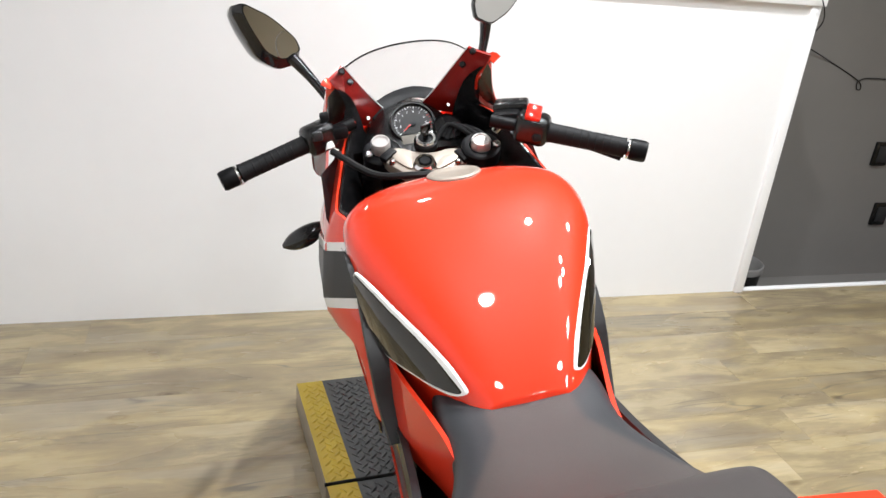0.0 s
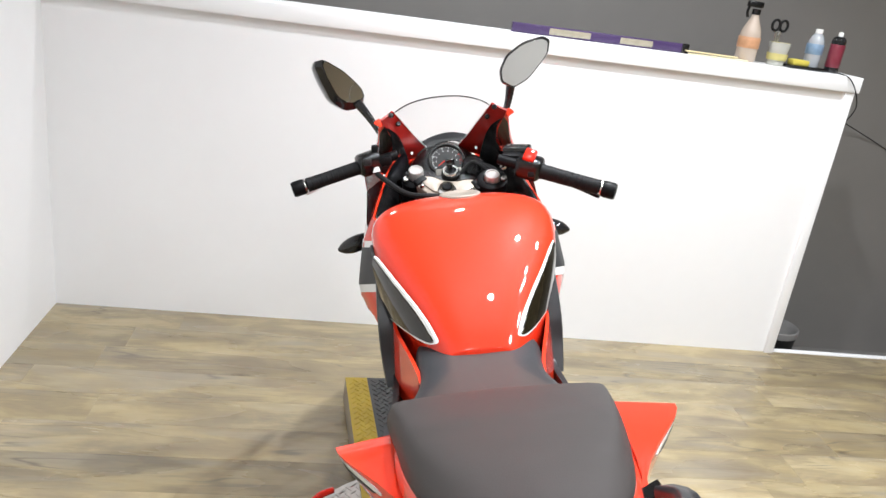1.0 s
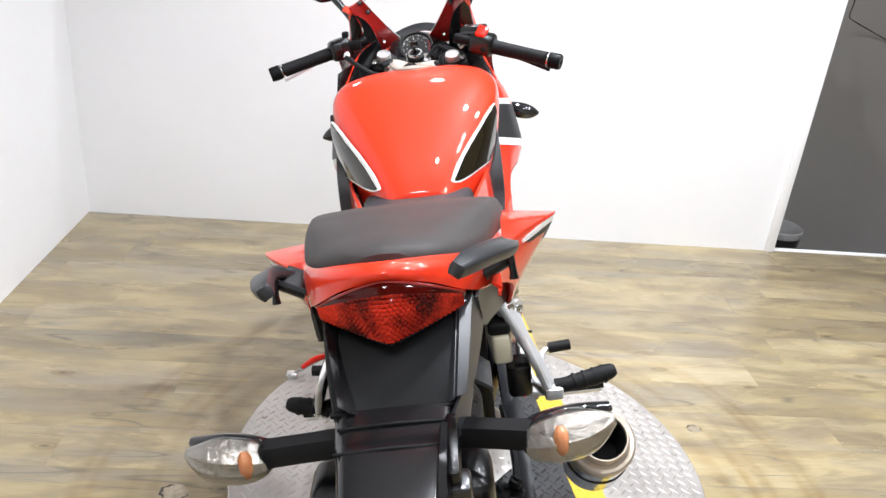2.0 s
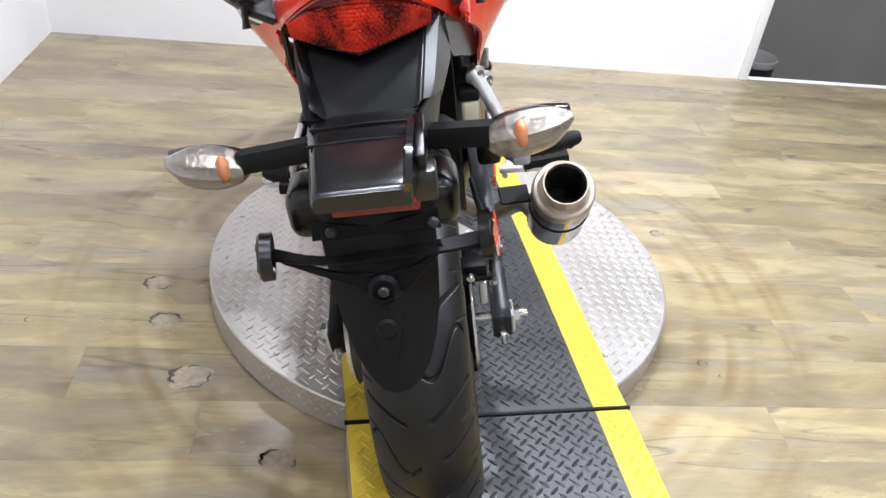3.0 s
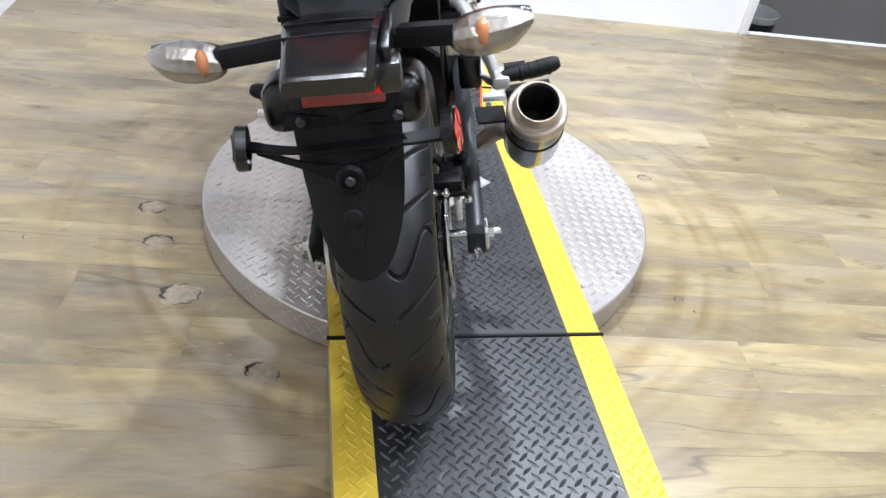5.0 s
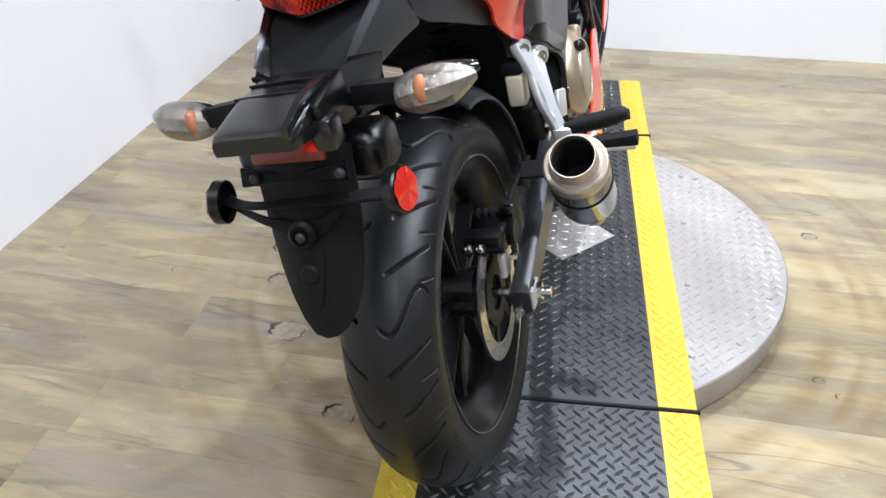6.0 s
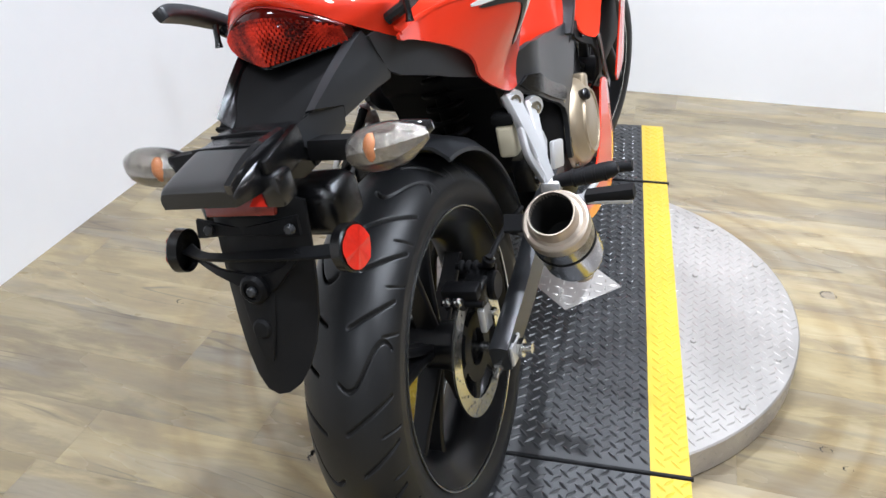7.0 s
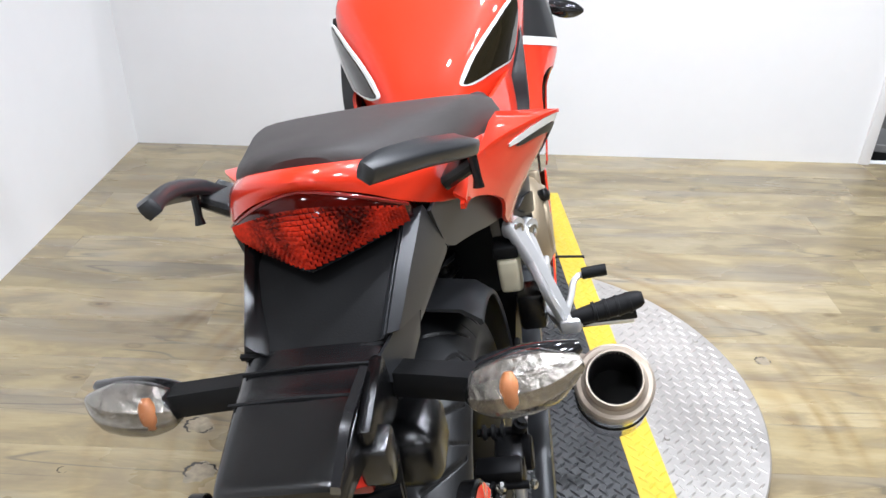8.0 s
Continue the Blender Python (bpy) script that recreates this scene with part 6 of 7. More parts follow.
for s in (1, -1):
    part("fork_leg", steered(tube([(s * 0.098, 1.056, 0.826), (s * 0.098, 1.215, 0.500), (s * 0.098, 1.365, 0.285)], [0.0185, 0.0185, 0.024], 18)), BLACK_METAL, BIKE, "black front fork leg")
    arm = bmesh.new()
    rows = [[(0.112, 1.130, 1.020), (0.126, 1.108, 1.014), (0.141, 1.080, 1.010)],
            [(0.096, 1.165, 0.990), (0.112, 1.150, 0.980), (0.136, 1.100, 0.992)],
            [(0.080, 1.195, 0.962), (0.100, 1.178, 0.948), (0.124, 1.135, 0.966)],
            [(0.060, 1.230, 0.928), (0.092, 1.205, 0.912), (0.122, 1.170, 0.932)],
            [(0.036, 1.272, 0.894), (0.090, 1.238, 0.876), (0.136, 1.190, 0.908)]]
    rows = [catmull([Vector((s * x, y, z)) for x, y, z in r], 7) for r in rows]
    cols = [catmull([r[i] for r in rows], 14) for i in range(7)]
    arm = loft([[cols[i][j] for i in range(7)] for j in range(14)], closed=False)
    up = bmesh.ops.extrude_face_region(arm, geom=arm.faces[:], use_keep_orig=True)
    bmesh.ops.translate(arm, vec=(s * 0.003, 0.006, 0.002), verts=[v for v in up["geom"] if isinstance(v, bmesh.types.BMVert)])
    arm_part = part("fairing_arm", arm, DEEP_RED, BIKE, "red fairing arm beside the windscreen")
    for bx, by, bz in ((0.118, 1.118, 1.013), (0.104, 1.148, 0.986)):
        part("screen_bolt", lathe([(0.0062, 0), (0.0062, 0.003), (0.004, 0.005), (0, 0.005)], 12, axis_matrix((s * bx, by - 0.002, bz + 0.001), (-s * 0.3, -0.8, 0.5))), PLASTIC, arm_part)
    # A thin white tube draws the highlight on the screen's side edge.
    part("edge_highlight", tube([(s * 0.112, 1.126, 1.022), (s * 0.096, 1.161, 0.992), (s * 0.080, 1.191, 0.964), (s * 0.060, 1.226, 0.930), (s * 0.040, 1.262, 0.900)], 0.0011, 6, 14), WHITE_STRIPE, arm_part, "painted highlight along the windscreen edge")
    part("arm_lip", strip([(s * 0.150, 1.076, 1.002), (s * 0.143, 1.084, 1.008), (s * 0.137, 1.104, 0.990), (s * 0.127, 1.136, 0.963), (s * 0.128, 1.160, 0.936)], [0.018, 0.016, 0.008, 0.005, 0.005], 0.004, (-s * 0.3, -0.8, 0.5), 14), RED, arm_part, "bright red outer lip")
    # outer skin from the arm down to the side fairing
    sk = [[(0.141, 1.080, 1.010), (0.150, 1.120, 0.985), (0.150, 1.200, 0.950), (0.130, 1.290, 0.900)],
          [(0.124, 1.120, 0.955), (0.160, 1.150, 0.930), (0.165, 1.220, 0.900), (0.150, 1.310, 0.850)],
          [(0.146, 1.150, 0.912), (0.175, 1.160, 0.890), (0.180, 1.240, 0.850), (0.160, 1.340, 0.800)],
          [(0.190, 1.090, 0.900), (0.195, 1.160, 0.860), (0.195, 1.240, 0.800), (0.170, 1.350, 0.740)]]
    sk = [catmull([Vector((s * x, y, z)) for x, y, z in r], 8) for r in sk]
    cols = [catmull([r[i] for r in sk], 12) for i in range(8)]
    part("upper_fairing", loft([[cols[i][j] for i in range(8)] for j in range(12)], closed=False), RED, BIKE, "red upper fairing")
    part("upper_lining", loft([[p + Vector((-s * 0.003, -0.008, -0.001)) for p in [cols[i][j] for i in range(0, 7)]] for j in range(1, 12)], closed=False), PLASTIC, BIKE, "black upper fairing lining")
    lin = [[(0.127, 1.118, 0.984), (0.130, 1.112, 0.985), (0.133, 1.106, 0.986)],
           [(0.106, 1.160, 0.956), (0.115, 1.150, 0.961), (0.124, 1.136, 0.966)],
           [(0.092, 1.200, 0.905), (0.108, 1.178, 0.912), (0.122, 1.158, 0.930)],
           [(0.086, 1.225, 0.865), (0.112, 1.180, 0.880), (0.134, 1.150, 0.905)],
           [(0.080, 1.240, 0.830), (0.120, 1.160, 0.850), (0.160, 1.110, 0.890)]]
    lin = [catmull([Vector((s * x, y - 0.008, z + 0.003)) for x, y, z in r], 7) for r in lin]
    cols = [catmull([r[i] for r in lin], 12) for i in range(7)]
    part("inner_cover", loft([[cols[i][j] for i in range(7)] for j in range(12)], closed=False), PLASTIC, BIKE, "black inner fairing cover")
    part("cover_screw", lathe([(0.0036, 0), (0.0036, 0.002), (0, 0.003)], 10, axis_matrix((s * 0.078, 1.190, 0.905), (0, -0.8, 0.6))), STEEL, BIKE)

# windscreen: a thin bowed sheet
rows = []
for k in range(15):
    f = k / 14
    y, z, hw = 1.092 + 0.235 * f, 1.051 - 0.179 * f ** 1.1, 0.112 + 0.012 * math.sin(math.pi * f)
    rows.append([Vector((hw * u, y + 0.045 * u * u * (1 - 0.3 * f), z - 0.026 * u * u - 0.012 * abs(u) ** 4)) for u in np.linspace(-1, 1, 21)])
ws = loft(rows, closed=False)
up = bmesh.ops.extrude_face_region(ws, geom=ws.faces[:], use_keep_orig=True)
bmesh.ops.translate(ws, vec=(0, 0.002, 0.002), verts=[v for v in up["geom"] if isinstance(v, bmesh.types.BMVert)])
screen = part("windscreen", ws, SCREEN, BIKE, "clear bowed windscreen", 60)
screen.visible_shadow = False
part("screen_edge", tube([rows[0][i] for i in range(21)], 0.0007, 6), GREY_PANEL, screen)

# instruments
dash = part("dash_panel", hull([
    (1.120, [(0, 0.848), (0.050, 0.848), (0.080, 0.842), (0.090, 0.830), (0.088, 0.800)]),
    (1.170, [(0, 0.872), (0.055, 0.870), (0.085, 0.856), (0.095, 0.840), (0.092, 0.800)]),
    (1.215, [(0, 0.900), (0.045, 0.896), (0.080, 0.870), (0.095, 0.845), (0.092, 0.800)]),
    (1.290, [(0, 0.905), (0.035, 0.900), (0.065, 0.880), (0.085, 0.850), (0.085, 0.800)]),
], 11, 14), PLASTIC, BIKE, "black dash panel")
DIAL_M = axis_matrix((0.004, 1.180, 0.884), (0, -0.72, 0.70))
gauge = part("gauge", lathe([(0.0, 0.0), (0.0385, 0.0), (0.0395, 0.006), (0.0425, 0.006), (0.0440, 0.0), (0.0440, -0.02), (0, -0.02)], 48, DIAL_M), DIAL, BIKE, "round dark tachometer")
for k in range(27):
    a = radians(215 - k * 9.2)
    r0, r1 = (0.0310, 0.0360) if k % 3 == 0 else (0.0335, 0.0360)
    part("tick", strip([(r0 * math.cos(a), r0 * math.sin(a), 0.0008), (r1 * math.cos(a), r1 * math.sin(a), 0.0008)], 0.0008 if k % 3 else 0.0012, 0.0006), WHITE_STRIPE if k < 21 else REFLECT_RED, gauge).matrix_local = DIAL_M
for k in range(9):
    a = radians(215 - k * 27.6)
    fc = bpy.data.curves.new("numeral", "FONT")
    fc.body, fc.size, fc.align_x, fc.align_y, fc.extrude = str(k + 1) if k < 9 else "", 0.0050, "CENTER", "CENTER", 0.0002
    fc.materials.append(WHITE_STRIPE)
    num = new("numeral", fc)
    num.parent = gauge
    num.matrix_local = DIAL_M @ Matrix.Translation((0.0248 * math.cos(a), 0.0248 * math.sin(a), 0.0008))
part("needle", strip([(0.002, 0.002, 0.0018), (-0.021, -0.015, 0.0018)], [0.003, 0.0012], 0.001), REFLECT_RED, gauge, "red needle").matrix_local = DIAL_M
part("needle_hub", lathe([(0.006, 0), (0.006, 0.003), (0, 0.0035)], 16, DIAL_M), RUBBER, gauge)
part("lcd_panel", rbox(0.062, 0.022, 0.004, 0.003, axis_matrix((0.006, 1.148, 0.862), (0, -0.72, 0.70))), material("lcd_glass", (0.16, 0.15, 0.13), 0.12, grain=0.1, wear=0.1), dash, "grey display window")
part("side_dial", lathe([(0, 0), (0.024, 0), (0.026, 0.005), (0.028, 0.0), (0.028, -0.02)], 32, axis_matrix((0.066, 1.158, 0.872), (0.1, -0.72, 0.70))), GLOSS_BLACK, dash)
for k in range(3):
    part("cable_loop", tube([(0.03 + 0.02 * k, 1.10, 0.868), (0.06 + 0.012 * k, 1.11, 0.892 - 0.004 * k), (0.095 + 0.01 * k, 1.08, 0.872), (0.13, 1.05, 0.842)], 0.0045, 8, 14), RUBBER, BIKE, "black control cable")
part("cable_loop", tube([(-0.16, 1.03, 0.905), (-0.10, 0.985, 0.868), (-0.04, 0.965, 0.862), (0.03, 0.975, 0.85)], 0.006, 8, 16), RUBBER, BIKE, "black control cable")

part("visor", strip([(-0.062, 1.250, 0.884), (-0.045, 1.266, 0.902), (-0.010, 1.279, 0.914), (0.030, 1.283, 0.917), (0.070, 1.272, 0.906), (0.090, 1.256, 0.886)], 0.030, 0.004, (0, -0.6, 0.8), 18), RUBBER, dash, "black visor over the instruments")

# handlebars, clamp, mirrors
clamp_out = rounded([(-0.070, 0.012), (-0.076, -0.014), (-0.050, -0.036), (-0.024, -0.054), (0.024, -0.054), (0.050, -0.036), (0.076, -0.014), (0.070, 0.012), (0.040, 0.016), (0.018, 0.004), (-0.018, 0.004), (-0.040, 0.016)], 2)
CLAMP_M = STEER @ Matrix.Translation((0, 1.035, 0.862)) @ Matrix.Rotation(radians(25.3), 4, "X")
clamp = part("top_clamp", slab(clamp_out, 0.022, CLAMP_M, 0.003), BEIGE_ALLOY, BIKE, "champagne alloy top clamp")
for s in (1, -1):
    part("clamp_web", slab(rounded([(s * 0.016, -0.044), (s * 0.040, -0.030), (s * 0.060, -0.010), (s * 0.052, 0.004), (s * 0.026, -0.010)], 2), 0.004, CLAMP_M @ Matrix.Translation((0, 0, 0.0125)), 0.001), BEIGE_ALLOY, clamp)
    part("clamp_pad", rbox(0.016, 0.030, 0.012, 0.003, CLAMP_M @ Matrix.Translation((s * 0.064, -0.006, 0.012)) @ Matrix.Rotation(radians(s * 38), 4, "Z")), BLACK_METAL, clamp, "black pinch-bolt lug")
    part("pinch_bolt", lathe([(0.0055, 0), (0.0055, 0.006), (0.003, 0.007), (0, 0.006)], 10, CLAMP_M @ Matrix.Translation((s * 0.056, -0.022, 0.014)) @ Matrix.Rotation(radians(90), 4, "X")), STEEL, clamp)
nut = part("steering_nut", lathe([(0.012, 0), (0.021, 0), (0.021, 0.005), (0.017, 0.010), (0.0125, 0.010), (0.0115, 0.002)], 24, CLAMP_M @ Matrix.Translation((0, -0.028, 0.011)), closed=True), CHROME, clamp, "chromed steering-head nut")
part("stem_plug", lathe([(0, 0.012), (0.009, 0.012), (0.0110, 0.009), (0.0110, 0.0)], 20, CLAMP_M @ Matrix.Translation((0, -0.028, 0.011))), BLACK_METAL, nut, "dark stem plug")
part("ignition", lathe([(0.021, 0), (0.021, 0.012), (0.018, 0.014), (0, 0.014)], 24, CLAMP_M @ Matrix.Translation((0, 0.026, 0.006))), BLACK_METAL, clamp)
part("ignition_ring", lathe([(0.0120, 0.0142), (0.0185, 0.0142), (0.0175, 0.0180), (0.0130, 0.0180)], 24, CLAMP_M @ Matrix.Translation((0, 0.026, 0.006)), closed=True), STEEL, clamp, "bright lock ring")
part("key", join(rbox(0.020, 0.006, 0.020, 0.0028, CLAMP_M @ Matrix.Translation((0, 0.026, 0.046)) @ Matrix.Rotation(radians(35), 4, "Z")), rbox(0.009, 0.004, 0.022, 0.001, CLAMP_M @ Matrix.Translation((0, 0.026, 0.030)) @ Matrix.Rotation(radians(35), 4, "Z"))), PLASTIC, BIKE, "black ignition key in the lock")
for s in (1, -1):
    part("fork_cap", lathe([(0.0172, -0.012), (0.0172, 0.007), (0.0155, 0.010), (0.0135, 0.010), (0.012, 0.008), (0, 0.008)], 28, axis_matrix((0.010 + s * 0.083, 1.040 - s * 0.030, 0.884 - s * 0.004), RAKE)), WHITE_CAP, clamp, "silver fork cap")
    part("bar_clamp", lathe([(0.0205, 0), (0.034, 0), (0.034, 0.026), (0.030, 0.029), (0.0205, 0.029)], 28, axis_matrix((0.010 + s * 0.083, 1.052 - s * 0.030, 0.852), RAKE), closed=True), BLACK_METAL, clamp)
    root = Vector((0.010 + s * 0.083, 1.046 - s * 0.030, 0.868))
    part("root_bolt", lathe([(0.0065, 0), (0.0065, 0.007), (0.004, 0.009), (0, 0.008)], 10, axis_matrix(root + Vector((s * 0.024, -0.018, 0.008)), (0, -0.6, 0.8))), STEEL, clamp)
    a, b = (Vector((0.104, 0.970, 0.930)), Vector((0.315, 0.869, 0.872))) if s > 0 else (Vector((-0.112, 1.096, 0.928)), Vector((-0.334, 1.036, 0.886)))
    way = b - a
    bar_p = part("handlebar", (tube([a, b], 0.011, 14)), BLACK_METAL, BIKE, "black clip-on handlebar")
    grip = tube([a + way * f for f in (0.40, 0.42, 0.70, 0.90, 0.92)], [0.0172, 0.0158, 0.0150, 0.0156, 0.0165], 20)
    part("grip", (grip), RUBBER, bar_p, "black rubber grip")
    for k in range(9):
        part("grip_rib", (lathe([(0.0146, 0), (0.0158, 0.001), (0.0158, 0.003), (0.0146, 0.004)], 20, axis_matrix(a + way * (0.46 + 0.05 * k), way))), RUBBER, bar_p)
    part("bar_ring", (lathe([(0.011, 0), (0.0162, 0), (0.0162, 0.003), (0.011, 0.003)], 20, axis_matrix(a + way * 0.935, way), closed=True)), STEEL, bar_p, "bright ring")
    part("bar_end", (lathe([(0.0, 0), (0.0165, 0), (0.0174, 0.004), (0.0174, 0.022), (0.0155, 0.027), (0.006, 0.027), (0.006, 0.02), (0, 0.02)], 24, axis_matrix(a + way * 0.95, way))), BLACK_METAL, bar_p, "black bar-end weight")
    sw = part("switch_housing", (rbox(0.052, 0.048, 0.056, 0.012, axis_matrix(a + way * 0.29 + Vector((0, 0, 0.002)), way), seg=3)), PLASTIC, BIKE, "black switch housing")
    lev = [a + way * 0.26 + Vector((0, 0.035, -0.008)), a + way * 0.40 + Vector((0, 0.055, -0.014)), a + way * 0.70 + Vector((0, 0.058, -0.022)), a + way * 0.97 + Vector((0, 0.046, -0.030))]
    part("lever", (strip(lev, [0.012, 0.014, 0.011, 0.009], 0.008, (0, 0.2, 1), 14)), ALLOY if s < 0 else BLACK_METAL, bar_p, "brake lever" if s > 0 else "silver clutch lever")
    if s > 0:
        part("kill_switch", (rbox(0.026, 0.030, 0.014, 0.004, Matrix.Translation(a + way * 0.27 + Vector((0.004, -0.014, 0.028))) @ Matrix.Rotation(radians(38), 4, "X") @ Matrix.Rotation(radians(-28), 4, "Z"))), REFLECT_RED, sw, "red kill switch")
        mc = part("master_cylinder", (rbox(0.058, 0.038, 0.026, 0.006, Matrix.Translation((0.150, 1.005, 0.935)) @ Matrix.Rotation(radians(-24), 4, "Z"), seg=2)), PLASTIC, BIKE, "black brake fluid reservoir")
        for bx in (-0.018, 0.018):
            part("cover_screw", lathe([(0.004, 0), (0.004, 0.002), (0, 0.003)], 10, Matrix.Translation((0.150, 1.005, 0.948)) @ Matrix.Rotation(radians(-24), 4, "Z") @ Matrix.Translation((bx, 0, 0))), STEEL, mc)
        part("start_button", rbox(0.014, 0.010, 0.012, 0.003, Matrix.Translation(a + way * 0.30 + Vector((-0.004, -0.026, -0.006)))), RUBBER, sw)
        part("lever_perch", rbox(0.044, 0.030, 0.024, 0.006, Matrix.Translation(a + way * 0.12 + Vector((0.004, 0.020, 0.004))) @ Matrix.Rotation(radians(-24), 4, "Z")), BLACK_METAL, mc)
        part("banjo_bolt", (tube([(0.112, 0.985, 0.905), (0.130, 0.990, 0.920)], 0.007, 10)), STEEL, mc)
    else:
        part("signal_switch", (rbox(0.018, 0.014, 0.016, 0.003, Matrix.Translation(a + way * 0.30 + Vector((0, -0.024, 0.012))))), GREY_PANEL, sw, "grey thumb switch")
        part("switch_key", slab([(-0.009, -0.006), (0.009, -0.004), (0.006, 0.009), (-0.003, 0.007)], 0.003, axis_matrix((-0.161, 1.052, 0.907), (0.1, -0.75, 0.65)), 0.001), WHITE_CAP, sw, "light grey switch key")
        part("beam_switch", (rbox(0.016, 0.020, 0.014, 0.004, Matrix.Translation(a + way * 0.22 + Vector((0, 0.006, 0.030))))), RUBBER, sw)
        part("clutch_perch", (rbox(0.040, 0.030, 0.022, 0.006, Matrix.Translation((-0.145, 1.075, 0.922)))), BLACK_METAL, BIKE, "black clutch perch")

MIRROR_R = [(0.261, 1.142), (0.257, 1.112), (0.212, 1.060), (0.176, 1.041), (0.149, 1.056), (0.147, 1.083), (0.164, 1.115), (0.202, 1.140), (0.245, 1.150)]
MIRROR_L = [(-0.271, 1.138), (-0.226, 1.104), (-0.186, 1.055), (-0.180, 1.030), (-0.196, 1.020), (-0.222, 1.020), (-0.248, 1.042), (-0.268, 1.095), (-0.276, 1.125)]


def mirror_head(outline, tilt, nod, bulge, glass, shift):
    """A mirror: a pointed housing whose back leans by bulge, and a glass of the given share of its face, off its middle by shift."""
    cx, cz = sum(p[0] for p in outline) / len(outline), sum(p[1] for p in outline) / len(outline)
    ring = rounded([(1.07 * (x - cx), 1.07 * (z - cz)) for x, z in outline], 2, 0.30)
    m = Matrix.Translation((cx, 1.200, cz)) @ Matrix.Rotation(radians(tilt), 4, "Z") @ Matrix.Rotation(radians(nod), 4, "X")
    rings = [[m @ Vector((x * f + bulge[0] * d + shift[0] * k, d, z * f + bulge[1] * d + shift[1] * k)) for x, z in ring]
             for f, d, k in ((glass + 0.05, -0.004, 1), (glass + 0.08, -0.001, 0.9), (1.0, 0.006, 0), (1.0, 0.012, 0), (0.94, 0.028, 0), (0.72, 0.046, 0), (0.3, 0.054, 0))]
    head = part("mirror_head", loft(rings), GLOSS_BLACK, BIKE, "black rear-view mirror housing")
    part("mirror_glass", loft([[m @ Vector((x * f + shift[0], d, z * f + shift[1])) for x, z in ring] for f, d in ((glass, -0.0052), (glass, -0.0035))]), MIRROR_GLASS, head, "mirror glass")
    return head


mirror_head(MIRROR_R, -4, -2, (0.0, 0.0), 0.90, (0, 0))
mirror_head([(-0.228 + (x + 0.228) * 1.12, z) for x, z in MIRROR_L], 30, -1, (-0.1, -0.1), 0.82, (0.006, 0.009))
for s, top in ((1, (0.172, 1.216, 1.048)), (-1, (-0.196, 1.218, 1.032))):
    part("mirror_stalk", tube([top, (s * 0.162, 1.215, 1.000), (s * 0.142, 1.208, 0.955), (s * 0.130, 1.205, 0.905)] if s > 0 else [top, (-0.165, 1.210, 0.985), (-0.135, 1.200, 0.930), (-0.122, 1.195, 0.900)], [0.012, 0.0085, 0.008, 0.013], 12, 14), GLOSS_BLACK, BIKE, "black mirror stalk")


# ---- clutter ----
def lock_lever():
    t = thing("lock_lever", "red-gripped turntable locking lever", "lever", Matrix.Translation((0.250, 1.215, 0.074)))
    part("arm", tube([(-0.055, -0.035, 0.006), (-0.02, -0.015, 0.02), (0.0, 0.0, 0.03)], 0.005, 8), STEEL, t)
    part("grip", tube([(-0.03, -0.022, 0.02), (0.0, 0.0, 0.034), (0.03, 0.018, 0.036)], [0.006, 0.009, 0.008], 10, 8), REFLECT_RED, t, "red plastic grip")
    part("foot", rbox(0.03, 0.03, 0.012, 0.003, Matrix.Translation((-0.055, -0.035, 0.006))), STEEL, t)


lock_lever()
plate_m = Matrix.Translation((0.702, 0.895, 0.0815)) @ Matrix.Rotation(radians(47), 4, "Z")
stand_plate = thing("stand_plate", "square aluminium checker plate lying on the ramp", "plate", plate_m)
part("sheet", rbox(0.172, 0.172, 0.003, 0.001), ALUMINIUM, stand_plate)
lug_part("tread_pattern", [(i * 0.0235, j * 0.0235, 0.0015, radians(45 if (i + j) % 2 else -45)) for i in range(-3, 4) for j in range(-3, 4)], ALUMINIUM, stand_plate, 0.019, 0.0055, 0.0016)

LEDGE = 1.1925


def spray_bottle():
    t = thing("spray_bottle", "clear spray bottle of pink fluid with orange label", "bottle", Matrix.Translation((1.735, 2.49, LEDGE)))
    part("body", lathe([(0, 0), (0.036, 0), (0.040, 0.006), (0.040, 0.095), (0.034, 0.120), (0.016, 0.160), (0.013, 0.175), (0, 0.175)], 24), material("pink_fluid_bottle", (0.40, 0.33, 0.27), 0.2, coat=0.6, wear=0.2), t, "pinkish clear bottle")
    part("wrap", lathe([(0.0405, 0.05), (0.041, 0.051), (0.041, 0.090), (0.0405, 0.091)], 24), material("orange_label", (0.45, 0.24, 0.13), 0.4, grain=0.3, scale=60, wear=0.2), t, "orange label")
    part("collar", lathe([(0, 0.172), (0.016, 0.172), (0.016, 0.192), (0, 0.192)], 20), PLASTIC, t)
    part("trigger_head", join(rbox(0.060, 0.022, 0.022, 0.005, Matrix.Translation((-0.010, 0, 0.208))), strip([(-0.030, 0, 0.202), (-0.036, 0, 0.180), (-0.030, 0, 0.160)], 0.012, 0.006, (1, 0, 0.3), 6)), PLASTIC, t, "dark trigger head")


